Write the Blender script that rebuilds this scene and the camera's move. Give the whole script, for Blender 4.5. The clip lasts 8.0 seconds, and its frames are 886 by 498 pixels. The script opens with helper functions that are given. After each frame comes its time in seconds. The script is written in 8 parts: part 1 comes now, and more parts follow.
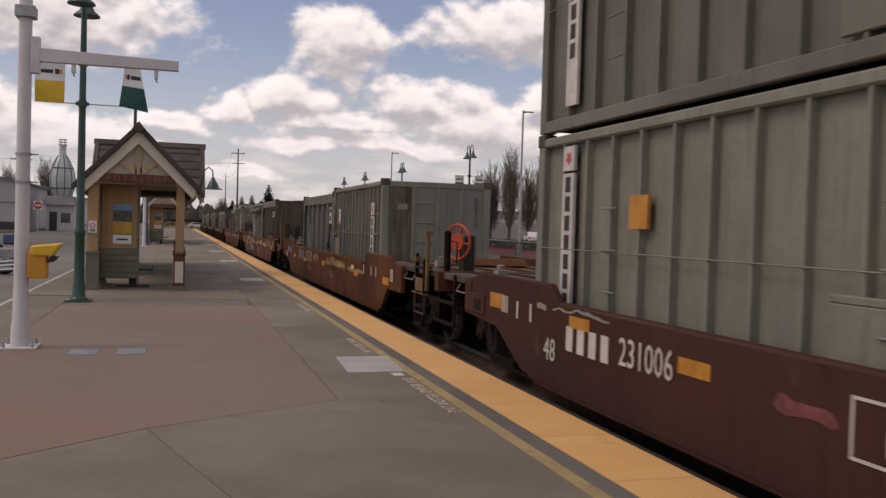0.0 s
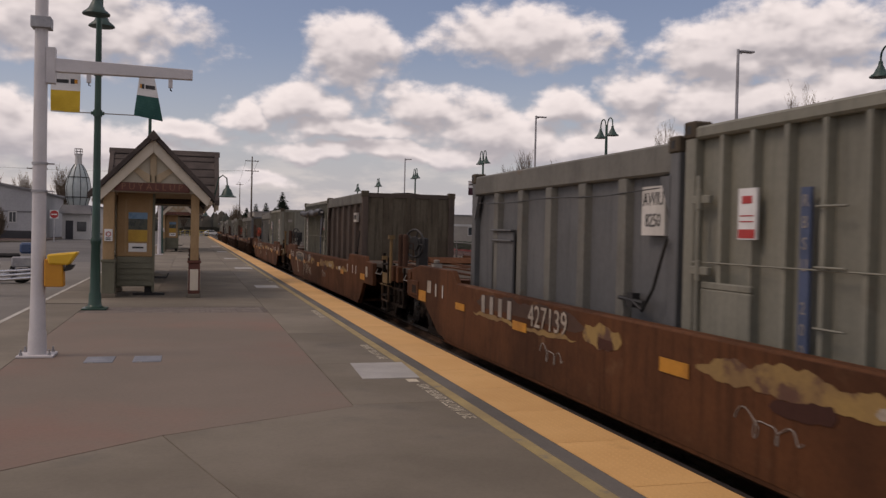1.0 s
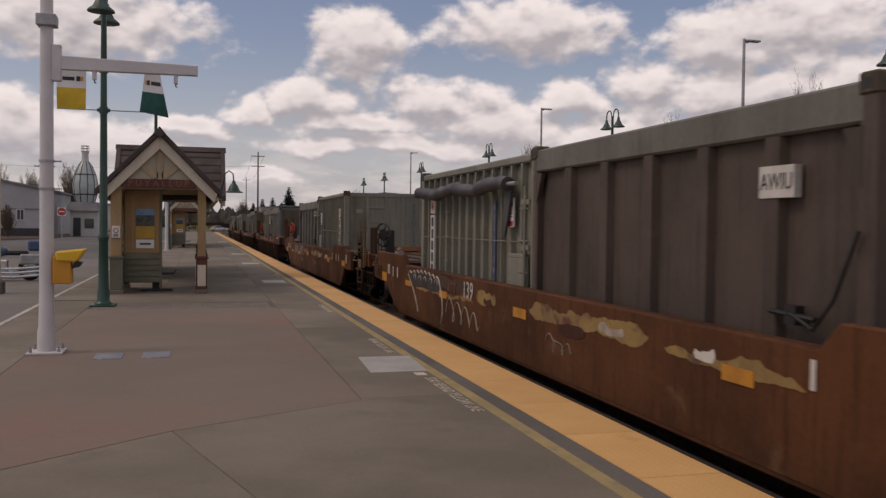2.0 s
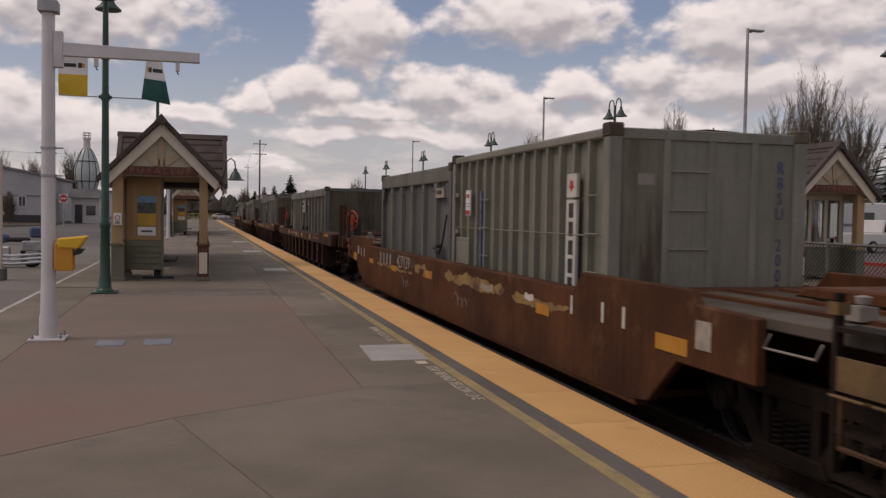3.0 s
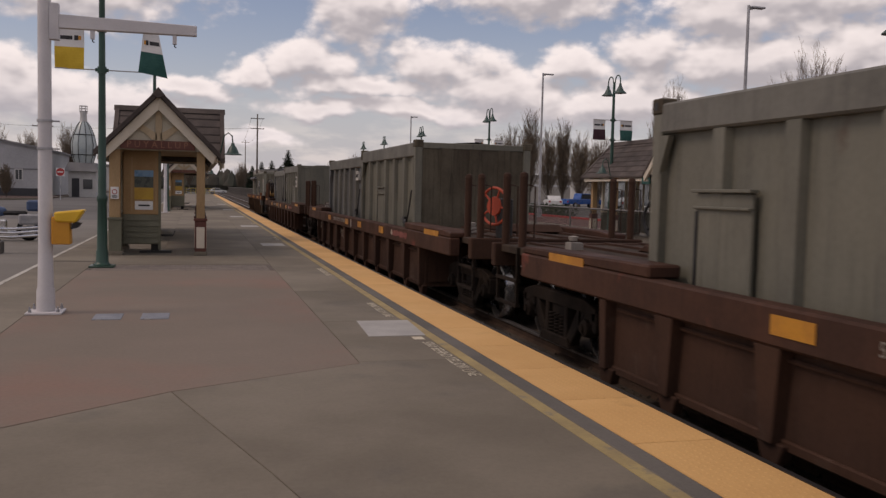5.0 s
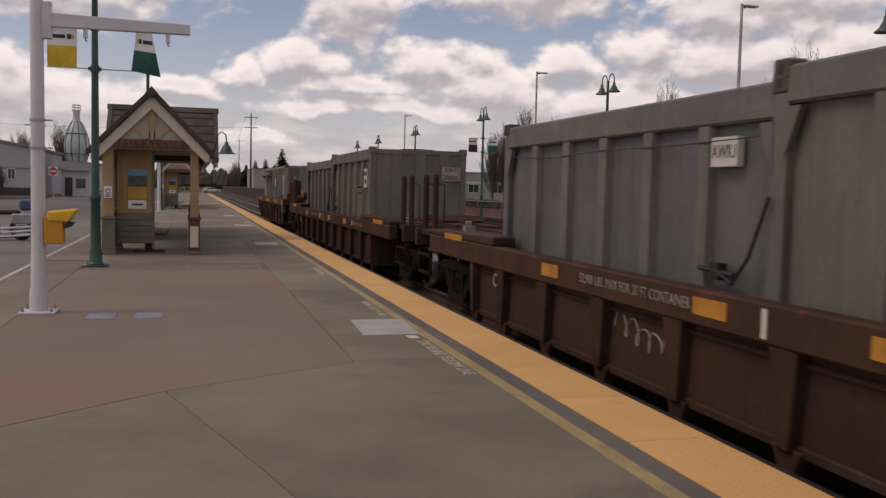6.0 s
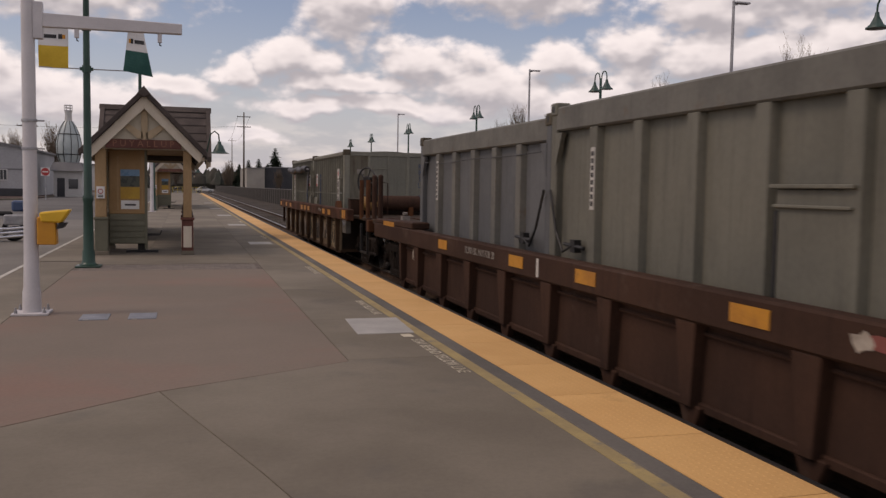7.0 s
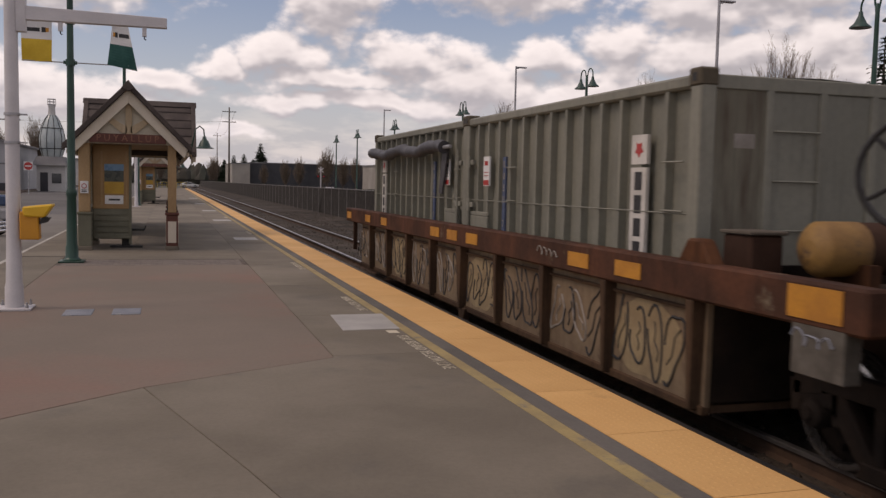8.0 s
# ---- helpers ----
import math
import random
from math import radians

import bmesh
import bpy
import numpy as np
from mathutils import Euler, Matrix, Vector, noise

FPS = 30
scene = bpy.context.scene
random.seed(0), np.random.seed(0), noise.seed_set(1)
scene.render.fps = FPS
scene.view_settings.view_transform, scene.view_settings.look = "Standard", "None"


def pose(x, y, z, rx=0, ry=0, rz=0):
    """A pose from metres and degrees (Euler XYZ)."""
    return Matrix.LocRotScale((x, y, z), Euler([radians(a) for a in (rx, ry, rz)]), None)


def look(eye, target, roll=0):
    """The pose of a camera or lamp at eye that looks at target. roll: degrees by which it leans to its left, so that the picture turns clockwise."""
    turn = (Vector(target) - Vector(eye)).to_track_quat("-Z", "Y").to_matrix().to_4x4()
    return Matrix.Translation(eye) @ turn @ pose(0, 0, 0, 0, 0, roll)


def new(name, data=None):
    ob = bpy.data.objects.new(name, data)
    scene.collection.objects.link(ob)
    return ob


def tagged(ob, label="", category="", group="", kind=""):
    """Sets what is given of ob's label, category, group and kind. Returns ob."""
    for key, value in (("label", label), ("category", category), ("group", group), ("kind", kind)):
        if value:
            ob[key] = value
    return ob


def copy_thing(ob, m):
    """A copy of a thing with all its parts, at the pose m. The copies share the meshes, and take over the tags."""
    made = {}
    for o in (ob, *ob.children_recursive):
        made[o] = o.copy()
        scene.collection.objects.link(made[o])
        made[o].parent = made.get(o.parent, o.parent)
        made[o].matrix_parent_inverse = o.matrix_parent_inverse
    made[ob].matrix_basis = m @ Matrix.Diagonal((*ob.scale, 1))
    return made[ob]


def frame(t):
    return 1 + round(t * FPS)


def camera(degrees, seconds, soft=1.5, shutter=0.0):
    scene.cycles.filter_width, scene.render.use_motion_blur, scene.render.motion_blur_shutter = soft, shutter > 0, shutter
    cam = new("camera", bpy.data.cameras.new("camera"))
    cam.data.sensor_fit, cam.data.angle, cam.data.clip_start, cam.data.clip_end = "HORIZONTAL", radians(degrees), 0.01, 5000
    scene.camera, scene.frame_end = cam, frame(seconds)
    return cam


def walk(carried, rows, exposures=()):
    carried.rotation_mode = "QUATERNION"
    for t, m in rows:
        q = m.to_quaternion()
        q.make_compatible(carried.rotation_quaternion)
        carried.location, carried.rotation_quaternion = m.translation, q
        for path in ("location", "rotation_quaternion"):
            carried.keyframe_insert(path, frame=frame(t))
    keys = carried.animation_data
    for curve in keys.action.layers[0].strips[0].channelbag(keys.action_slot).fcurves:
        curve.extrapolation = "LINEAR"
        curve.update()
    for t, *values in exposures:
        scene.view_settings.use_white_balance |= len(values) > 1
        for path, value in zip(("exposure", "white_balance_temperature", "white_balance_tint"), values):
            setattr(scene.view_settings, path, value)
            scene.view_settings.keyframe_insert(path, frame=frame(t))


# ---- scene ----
# The camera stands on a station platform; the rails run along +y.
PATH = [  # seconds, yaw, pitch, roll
    (0.0, -16.737, -1.394, -1.709),
    (0.5, -16.288, -1.146, -1.675),
    (1.0, -15.856, -1.040, -1.271),
    (2.5, -15.403, -1.834, -0.630),
    (3.0, -15.328, -2.206, -0.975),
    (3.5, -15.236, -2.725, -1.126),
    (4.0, -15.187, -3.155, -1.130),
    (4.5, -15.287, -3.593, -1.310),
    (6.0, -15.847, -3.816, -1.287),
    (6.5, -15.965, -3.818, -1.322),
    (7.0, -16.265, -3.916, -0.944),
    (7.5, -16.805, -4.008, -0.799),
    (8.0, -17.170, -4.135, -1.219),
]
EYE_HEIGHT = 1.63
cam = camera(53.2, 8.0, soft=1.4, shutter=0.08)
walk(cam, [(t, pose(0, 0, EYE_HEIGHT, 90 + p, r, y)) for t, y, p, r in PATH],
     exposures=[(0.0, 0.0, 7950, 25), (0.4, -0.11, 7950, 25), (1.0, -0.22, 7950, 25), (2.5, -0.28, 7950, 25), (4.0, -0.22, 7950, 25), (6.5, -0.12, 7950, 25), (8.0, -0.09, 7950, 25)])

SPEED = 17.4          # metres a second, towards the camera
TRACK_X = 5.36        # middle of the near track
RAIL_Z = -0.32        # top of the rails; the platform is at 0
SUN_ELEVATION, SUN_TURN = 52.0, 268.0

# ---- light ----
world = bpy.data.worlds.new("sky")
scene.world = world
world.use_nodes = True


class Nodes:
    """Short way to write a node tree."""

    def __init__(self, tree):
        self.tree = tree
        tree.nodes.clear()

    def add(self, kind, values=None, **settings):
        node = self.tree.nodes.new(kind)
        for key, value in settings.items():
            setattr(node, key, value)
        for key, value in (values or {}).items():
            if isinstance(value, bpy.types.NodeSocket):
                self.tree.links.new(value, node.inputs[key])
            else:
                node.inputs[key].default_value = value
        return node

    def math(self, op, a, b=0.0, clamp=False):
        return self.add("ShaderNodeMath", {0: a, 1: b}, operation=op, use_clamp=clamp).outputs[0]

    def vec(self, op, a, b=(0, 0, 0)):
        return self.add("ShaderNodeVectorMath", {0: a, 1: b}, operation=op).outputs[0]

    def noise(self, vector, scale, detail=4.0, rough=0.55):
        return self.add("ShaderNodeTexNoise", {"Vector": vector, "Scale": scale, "Detail": detail, "Roughness": rough}).outputs[0]

    def step(self, value, low, high):
        return self.add("ShaderNodeMapRange", {0: value, 1: low, 2: high}, interpolation_type="SMOOTHSTEP").outputs[0]

    def mix(self, factor, a, b, blend="MIX"):
        node = self.add("ShaderNodeMix", data_type="RGBA", blend_type=blend)
        for key, value in ((0, factor), (6, a), (7, b)):
            if isinstance(value, bpy.types.NodeSocket):
                self.tree.links.new(value, node.inputs[key])
            else:
                node.inputs[key].default_value = value if key == 0 or len(value) == 4 else (*value, 1)
        return node.outputs[2]


CLOUDS = [  # heading, height, half width, half height, in radians
    (-0.128, 0.207, 0.147, 0.048), (-0.181, 0.101, 0.077, 0.035), (-0.117, 0.083, 0.109, 0.029), (0.058, 0.125, 0.031, 0.02), (-0.009, 0.105, 0.048, 0.02),
    (0.124, 0.141, 0.061, 0.023), (0.173, 0.199, 0.057, 0.046), (0.269, 0.139, 0.073, 0.027), (0.181, 0.115, 0.096, 0.017), (0.362, 0.218, 0.099, 0.037),
    (0.346, 0.112, 0.089, 0.026), (0.408, 0.137, 0.045, 0.023), (0.499, 0.154, 0.054, 0.04), (0.574, 0.195, 0.077, 0.038), (0.652, 0.209, 0.109, 0.045),
    (0.599, 0.143, 0.109, 0.032), (0.702, 0.147, 0.077, 0.045), (0.232, 0.09, 0.109, 0.013), (0.057, 0.054, 0.048, 0.014), (0.47, 0.1, 0.134, 0.027),
    (0.124, 0.089, 0.064, 0.013),
]


def build_sky():
    n = Nodes(world.node_tree)
    way = n.add("ShaderNodeTexCoord").outputs["Generated"]
    sky = n.add("ShaderNodeTexSky", sky_type="NISHITA", sun_disc=False, sun_elevation=radians(SUN_ELEVATION),
                sun_rotation=radians(SUN_TURN), air_density=1.0, dust_density=1.2, ozone_density=1.0).outputs[0]
    clear = n.mix(1.0, sky, (0.092, 0.098, 0.108), "MULTIPLY")
    parts = n.add("ShaderNodeSeparateXYZ", {0: way})
    up = n.math("MAXIMUM", parts.outputs[2], 0.0)
    heading = n.math("ARCTAN2", parts.outputs[0], parts.outputs[1])
    height = n.math("ARCSINE", parts.outputs[2])
    plane = n.add("ShaderNodeCombineXYZ", {0: heading, 1: height, 2: 0.0}).outputs[0]
    # the sky beyond the mapped part carries the same kind of broken cloud
    beyond = n.math("MAXIMUM", n.step(height, 0.25, 0.32), n.math("MAXIMUM", n.step(heading, 0.68, 0.80), n.step(heading, -0.22, -0.34)))
    cover = n.math("MULTIPLY", n.math("SUBTRACT", n.noise(way, 3.2, 3.0, 0.5), 0.44), 6.0)

    def density(at, fine):
        """Heaped clouds: ellipses frayed by noise at two scales."""
        billow = n.vec("MULTIPLY", at, (1.0, 1.55, 1.0))
        warp = n.add("ShaderNodeTexNoise", {"Vector": billow, "Scale": 16.0, "Detail": 3.0, "Roughness": 0.5}).outputs["Color"]
        shift = n.vec("MULTIPLY", n.vec("SUBTRACT", warp, (0.5, 0.5, 0.5)), (0.075, 0.042, 0.0))
        bent = n.vec("ADD", at, shift)
        most = None
        for heading_at, height_at, wide, tall in CLOUDS:
            near = n.vec("MULTIPLY", n.vec("SUBTRACT", bent, (heading_at, height_at, 0)), (1 / wide, 1 / tall, 0))
            length = n.add("ShaderNodeVectorMath", {0: near}, operation="LENGTH").outputs["Value"]
            inside = n.math("SUBTRACT", 1.0, length)
            most = inside if most is None else n.add("ShaderNodeMath", {0: most, 1: inside, 2: 0.12}, operation="SMOOTH_MAX").outputs[0]
        most = n.math("MAXIMUM", most, -0.7)
        heap = n.add("ShaderNodeMix", {0: beyond, 2: most, 3: cover}).outputs[0]
        puffs = n.math("SUBTRACT", n.noise(billow, 30.0, fine, 0.56), 0.5)
        large = n.math("SUBTRACT", n.noise(n.vec("ADD", billow, (3, 7, 1)), 11.0, 2.0, 0.5), 0.47)
        return n.math("ADD", heap, n.math("ADD", n.math("MULTIPLY", puffs, 1.25), n.math("MULTIPLY", large, 0.8)))

    here = density(plane, 9.0)
    soft = density(plane, 2.0)
    lit = density(n.vec("ADD", plane, (-0.003, 0.016, 0.0)), 2.0)
    mask = n.step(here, -0.16, 0.40)
    slope = n.math("ADD", n.math("SUBTRACT", soft, lit), n.math("MULTIPLY", n.math("SUBTRACT", here, soft), 0.45))
    bright = n.step(slope, -0.52, 0.62)
    thick = n.step(here, 0.35, 1.15)
    cloud = n.mix(bright, (0.385, 0.43, 0.50), (0.83, 0.90, 0.97))
    cloud = n.mix(n.math("MULTIPLY", thick, 0.30), cloud, (0.40, 0.44, 0.51))
    haze = n.step(up, 0.13, 0.0)
    veil = n.noise(n.vec("MULTIPLY", plane, (1.0, 3.2, 1.0)), 15.0, 5.0, 0.55)
    low = n.mix(n.step(veil, 0.40, 0.64), (0.43, 0.51, 0.64), (0.74, 0.80, 0.88))
    out = n.mix(n.math("MULTIPLY", n.step(up, 0.22, 0.02), 0.34), clear, (0.55, 0.62, 0.72))
    out = n.mix(mask, out, cloud)
    out = n.mix(n.math("MULTIPLY", haze, 0.62), out, low)
    shell = n.add("ShaderNodeBackground", {0: out, 1: 1.09}).outputs[0]
    end = n.add("ShaderNodeOutputWorld")
    n.tree.links.new(shell, end.inputs[0])


build_sky()
sun_data = bpy.data.lights.new("sun", "SUN")
sun_data.energy, sun_data.angle, sun_data.color = 0.95, radians(18), (1.0, 0.95, 0.88)
sun = new("sun", sun_data)
sun_way = Vector((math.sin(radians(SUN_TURN)) * math.cos(radians(SUN_ELEVATION)),
                  math.cos(radians(SUN_TURN)) * math.cos(radians(SUN_ELEVATION)), math.sin(radians(SUN_ELEVATION))))
sun.matrix_basis = look(sun_way * 60, (0, 0, 0))
scene.view_settings.exposure = 0.0

# ---- materials ----
MATS = {}


def surface(name, c1, c2=None, rough=0.7, metal=0.0, scale=1.5, fine=40.0, bump=0.15, streak=0.0, spots=None, spot_at=(0.60, 0.70),
            spot_scale=2.0, vary=0.0, grain=0.25, squash=(1, 1, 1), gloss=0.5):
    """A weathered surface: two tones at a large scale, grain at a small one, upright streaks, spots of another colour, fine relief."""
    if name in MATS:
        return MATS[name]
    mat = MATS[name] = bpy.data.materials.new(name)
    mat.use_nodes = True
    n = Nodes(mat.node_tree)
    c2 = c2 or tuple(v * 0.75 for v in c1)
    info = n.add("ShaderNodeObjectInfo")
    at = n.vec("ADD", n.add("ShaderNodeTexCoord").outputs["Object"], n.vec("SCALE", (37.0, 19.0, 53.0)))
    shift = n.add("ShaderNodeVectorMath", {0: (31.0, 17.0, 43.0)}, operation="SCALE")
    n.tree.links.new(info.outputs["Random"], shift.inputs["Scale"])
    at = n.vec("ADD", at, shift.outputs[0])
    at = n.vec("MULTIPLY", at, squash)
    large = n.noise(at, scale, 6.0, 0.6)
    small = n.noise(at, fine, 3.0, 0.6)
    colour = n.mix(n.step(large, 0.34, 0.66), c1, c2)
    if streak:
        run = n.noise(n.vec("MULTIPLY", at, (5.0, 5.0, 0.35)), 2.2, 5.0, 0.65)
        colour = n.mix(n.math("MULTIPLY", n.step(run, 0.48, 0.72), streak), colour, tuple(v * 0.45 for v in c2))
    if spots:
        spot = n.noise(n.vec("ADD", at, (11, 5, 7)), spot_scale, 6.0, 0.62)
        colour = n.mix(n.step(spot, *spot_at), colour, spots)
    colour = n.mix(n.math("MULTIPLY", n.step(small, 0.35, 0.7), grain), colour, n.mix(1.0, colour, (0.55, 0.55, 0.55), "MULTIPLY"))
    if vary:
        tone = n.add("ShaderNodeMapRange", {0: info.outputs["Random"], 3: 1 - vary, 4: 1 + vary}).outputs[0]
        hue = n.add("ShaderNodeHueSaturation", {"Color": colour, "Value": tone})
        colour = hue.outputs[0]
    uneven = n.add("ShaderNodeMapRange", {0: large, 1: 0.3, 2: 0.7, 3: max(rough - 0.12, 0.05), 4: min(rough + 0.12, 1)}).outputs[0]
    values = {"Base Color": colour, "Roughness": uneven, "Metallic": metal, "Specular IOR Level": gloss}
    if bump:
        relief = n.add("ShaderNodeBump", {"Strength": bump, "Distance": 0.02, "Height": n.math("ADD", small, n.math("MULTIPLY", large, 0.5))})
        values["Normal"] = relief.outputs[0]
    shader = n.add("ShaderNodeBsdfPrincipled", values)
    end = n.add("ShaderNodeOutputMaterial")
    n.tree.links.new(shader.outputs[0], end.inputs[0])
    return mat


def glass(name, tint=(0.03, 0.035, 0.04), rough=0.06):
    """Dark glazing with a mirror-like face."""
    if name in MATS:
        return MATS[name]
    mat = MATS[name] = bpy.data.materials.new(name)
    mat.use_nodes = True
    n = Nodes(mat.node_tree)
    shader = n.add("ShaderNodeBsdfPrincipled", {"Base Color": (*tint, 1), "Roughness": rough, "IOR": 1.5})
    end = n.add("ShaderNodeOutputMaterial")
    n.tree.links.new(shader.outputs[0], end.inputs[0])
    return mat


CONCRETE = surface("concrete", (0.202, 0.171, 0.131), (0.150, 0.127, 0.097), 0.9, scale=0.45, fine=26, bump=0.12, vary=0.05,
                   spots=(0.125, 0.110, 0.090), spot_at=(0.54, 0.78), spot_scale=1.1, grain=0.16)
EDGING = surface("edging_concrete", (0.135, 0.122, 0.108), (0.105, 0.096, 0.086), 0.9, scale=0.8, fine=35, bump=0.15)
RED_PAVING = surface("red_paving", (0.190, 0.148, 0.116), (0.172, 0.138, 0.110), 0.9, scale=0.3, fine=24, bump=0.12,
                     spots=(0.215, 0.130, 0.100), spot_at=(0.44, 0.76), spot_scale=0.42, grain=0.16, vary=0.03)
PAVER = surface("paver", (0.20, 0.165, 0.14), (0.155, 0.13, 0.115), 0.92, scale=1.2, fine=30, bump=0.15, vary=0.12)
ASPHALT = surface("asphalt", (0.125, 0.118, 0.112), (0.095, 0.09, 0.086), 0.92, scale=0.12, fine=30, bump=0.2, grain=0.3)
PLAZA = surface("plaza", (0.20, 0.185, 0.165), (0.165, 0.152, 0.136), 0.92, scale=0.25, fine=22, bump=0.12)
GROUND = surface("ground", (0.09, 0.082, 0.065), (0.06, 0.062, 0.042), 0.95, scale=0.05, fine=4, bump=0.3)
BALLAST = surface("ballast", (0.088, 0.070, 0.056), (0.044, 0.036, 0.030), 0.95, scale=0.5, fine=22, bump=0.8, grain=0.8, gloss=0.15)
TACTILE = surface("tactile_yellow", (0.70, 0.405, 0.155), (0.64, 0.36, 0.135), 0.75, scale=0.7, fine=50, bump=0.05, vary=0.05,
                  spots=(0.50, 0.28, 0.10), spot_at=(0.60, 0.8), spot_scale=1.4, grain=0.12)
LINE_YELLOW = surface("line_yellow", (0.38, 0.285, 0.125), (0.30, 0.228, 0.115), 0.85, scale=2.0, fine=40, bump=0.1,
                      spots=(0.19, 0.165, 0.135), spot_at=(0.55, 0.72), spot_scale=5)
LINE_WHITE = surface("line_white", (0.55, 0.53, 0.49), (0.40, 0.38, 0.34), 0.85, scale=2.0, fine=40, bump=0.1,
                     spots=(0.20, 0.18, 0.16), spot_at=(0.58, 0.7), spot_scale=6)
TEXT_PAINT = surface("platform_lettering", (0.66, 0.59, 0.47), (0.50, 0.44, 0.34), 0.85, scale=3, fine=50, bump=0.05)
PLATE = surface("pale_plate", (0.40, 0.385, 0.365), (0.34, 0.33, 0.315), 0.75, scale=2.0, fine=60, bump=0.1)
BLUE_LID = surface("blue_grey_lid", (0.20, 0.215, 0.25), (0.16, 0.175, 0.205), 0.6, scale=3.0, fine=60, bump=0.1)
WHITE_STEEL = surface("white_painted_steel", (0.60, 0.575, 0.585), (0.52, 0.50, 0.51), 0.45, scale=1.5, fine=40, bump=0.04, grain=0.1)
GALVANISED = surface("galvanised_steel", (0.42, 0.42, 0.43), (0.32, 0.32, 0.335), 0.5, 0.55, scale=3, fine=30, bump=0.05)
GREEN_PAINT = surface("dark_green_paint", (0.013, 0.060, 0.042), (0.010, 0.045, 0.032), 0.42, scale=2.0, fine=40, bump=0.04, grain=0.15)
LAMP_GREEN = surface("lamp_green", (0.032, 0.078, 0.066), (0.022, 0.058, 0.050), 0.45, scale=4, fine=40, bump=0.04)
BANNER_WHITE = surface("banner_white", (0.70, 0.69, 0.68), (0.62, 0.61, 0.60), 0.8, scale=4, fine=80, bump=0.05, grain=0.08)
BANNER_YELLOW = surface("banner_yellow", (0.66, 0.43, 0.04), (0.58, 0.37, 0.035), 0.8, scale=4, fine=80, bump=0.05, grain=0.08)
BANNER_GREEN = surface("banner_green", (0.015, 0.10, 0.085), (0.012, 0.08, 0.07), 0.8, scale=4, fine=80, bump=0.05, grain=0.08)
BANNER_DARK = surface("banner_maroon", (0.06, 0.018, 0.03), (0.045, 0.014, 0.024), 0.8, scale=4, fine=80, bump=0.05)
DARK_MARK = surface("dark_lettering", (0.03, 0.03, 0.032), (0.022, 0.022, 0.024), 0.7, scale=3, fine=50, bump=0.0)
READER_YELLOW = surface("reader_yellow", (0.78, 0.47, 0.03), (0.72, 0.41, 0.025), 0.4, scale=3, fine=60, bump=0.03, grain=0.06)
READER_ORANGE = surface("reader_orange", (0.62, 0.27, 0.02), (0.55, 0.23, 0.018), 0.45, scale=3, fine=60, bump=0.03, grain=0.06)
ROOF_TILE = surface("roof_tile", (0.088, 0.068, 0.060), (0.060, 0.047, 0.043), 0.9, scale=1.6, fine=24, bump=0.4, vary=0.14, grain=0.45)
CREAM = surface("cream_paint", (0.68, 0.60, 0.49), (0.60, 0.53, 0.43), 0.6, scale=1.2, fine=30, bump=0.06, grain=0.12)
GABLE_PANEL = surface("gable_panel", (0.47, 0.42, 0.33), (0.41, 0.365, 0.285), 0.7, scale=1.5, fine=30, bump=0.06, grain=0.12)
TAN_WOOD = surface("tan_wood", (0.42, 0.27, 0.135), (0.34, 0.215, 0.105), 0.6, scale=1.4, fine=24, bump=0.12, grain=0.3, squash=(2.5, 2.5, 0.6))
BRACE = surface("brace_wood", (0.44, 0.335, 0.215), (0.38, 0.285, 0.18), 0.65, scale=1.4, fine=24, bump=0.08, grain=0.2)
OLIVE_SIDING = surface("olive_siding", (0.155, 0.150, 0.105), (0.125, 0.122, 0.085), 0.7, scale=1.5, fine=40, bump=0.08)
OCHRE = surface("ochre_panel", (0.36, 0.215, 0.095), (0.30, 0.175, 0.075), 0.6, scale=2, fine=40, bump=0.06)
RED_BROWN = surface("red_brown_paint", (0.125, 0.035, 0.022), (0.10, 0.028, 0.018), 0.55, scale=2, fine=40, bump=0.06)
SIGN_LETTER = surface("sign_letter", (0.28, 0.125, 0.075), (0.24, 0.105, 0.06), 0.55, scale=4, fine=40, bump=0.0)
DARK_STEEL = surface("dark_steel", (0.030, 0.029, 0.029), (0.022, 0.021, 0.021), 0.5, 0.3, scale=4, fine=60, bump=0.05)
WHITE_SIGN = surface("white_sign", (0.72, 0.72, 0.71), (0.64, 0.64, 0.63), 0.5, scale=4, fine=50, bump=0.0, grain=0.05)
POSTER_BLUE = surface("poster_blue", (0.10, 0.22, 0.36), (0.14, 0.28, 0.42), 0.3, scale=5, fine=30, bump=0.0)
POSTER_DARK = surface("poster_dark", (0.035, 0.045, 0.04), (0.06, 0.07, 0.05), 0.3, scale=9, fine=30, bump=0.0)
POSTER_YELLOW = surface("poster_yellow", (0.50, 0.30, 0.03), (0.44, 0.25, 0.025), 0.4, scale=5, fine=30, bump=0.0)
SIGN_RED = surface("sign_red", (0.46, 0.035, 0.03), (0.40, 0.03, 0.028), 0.45, scale=4, fine=40, bump=0.0)

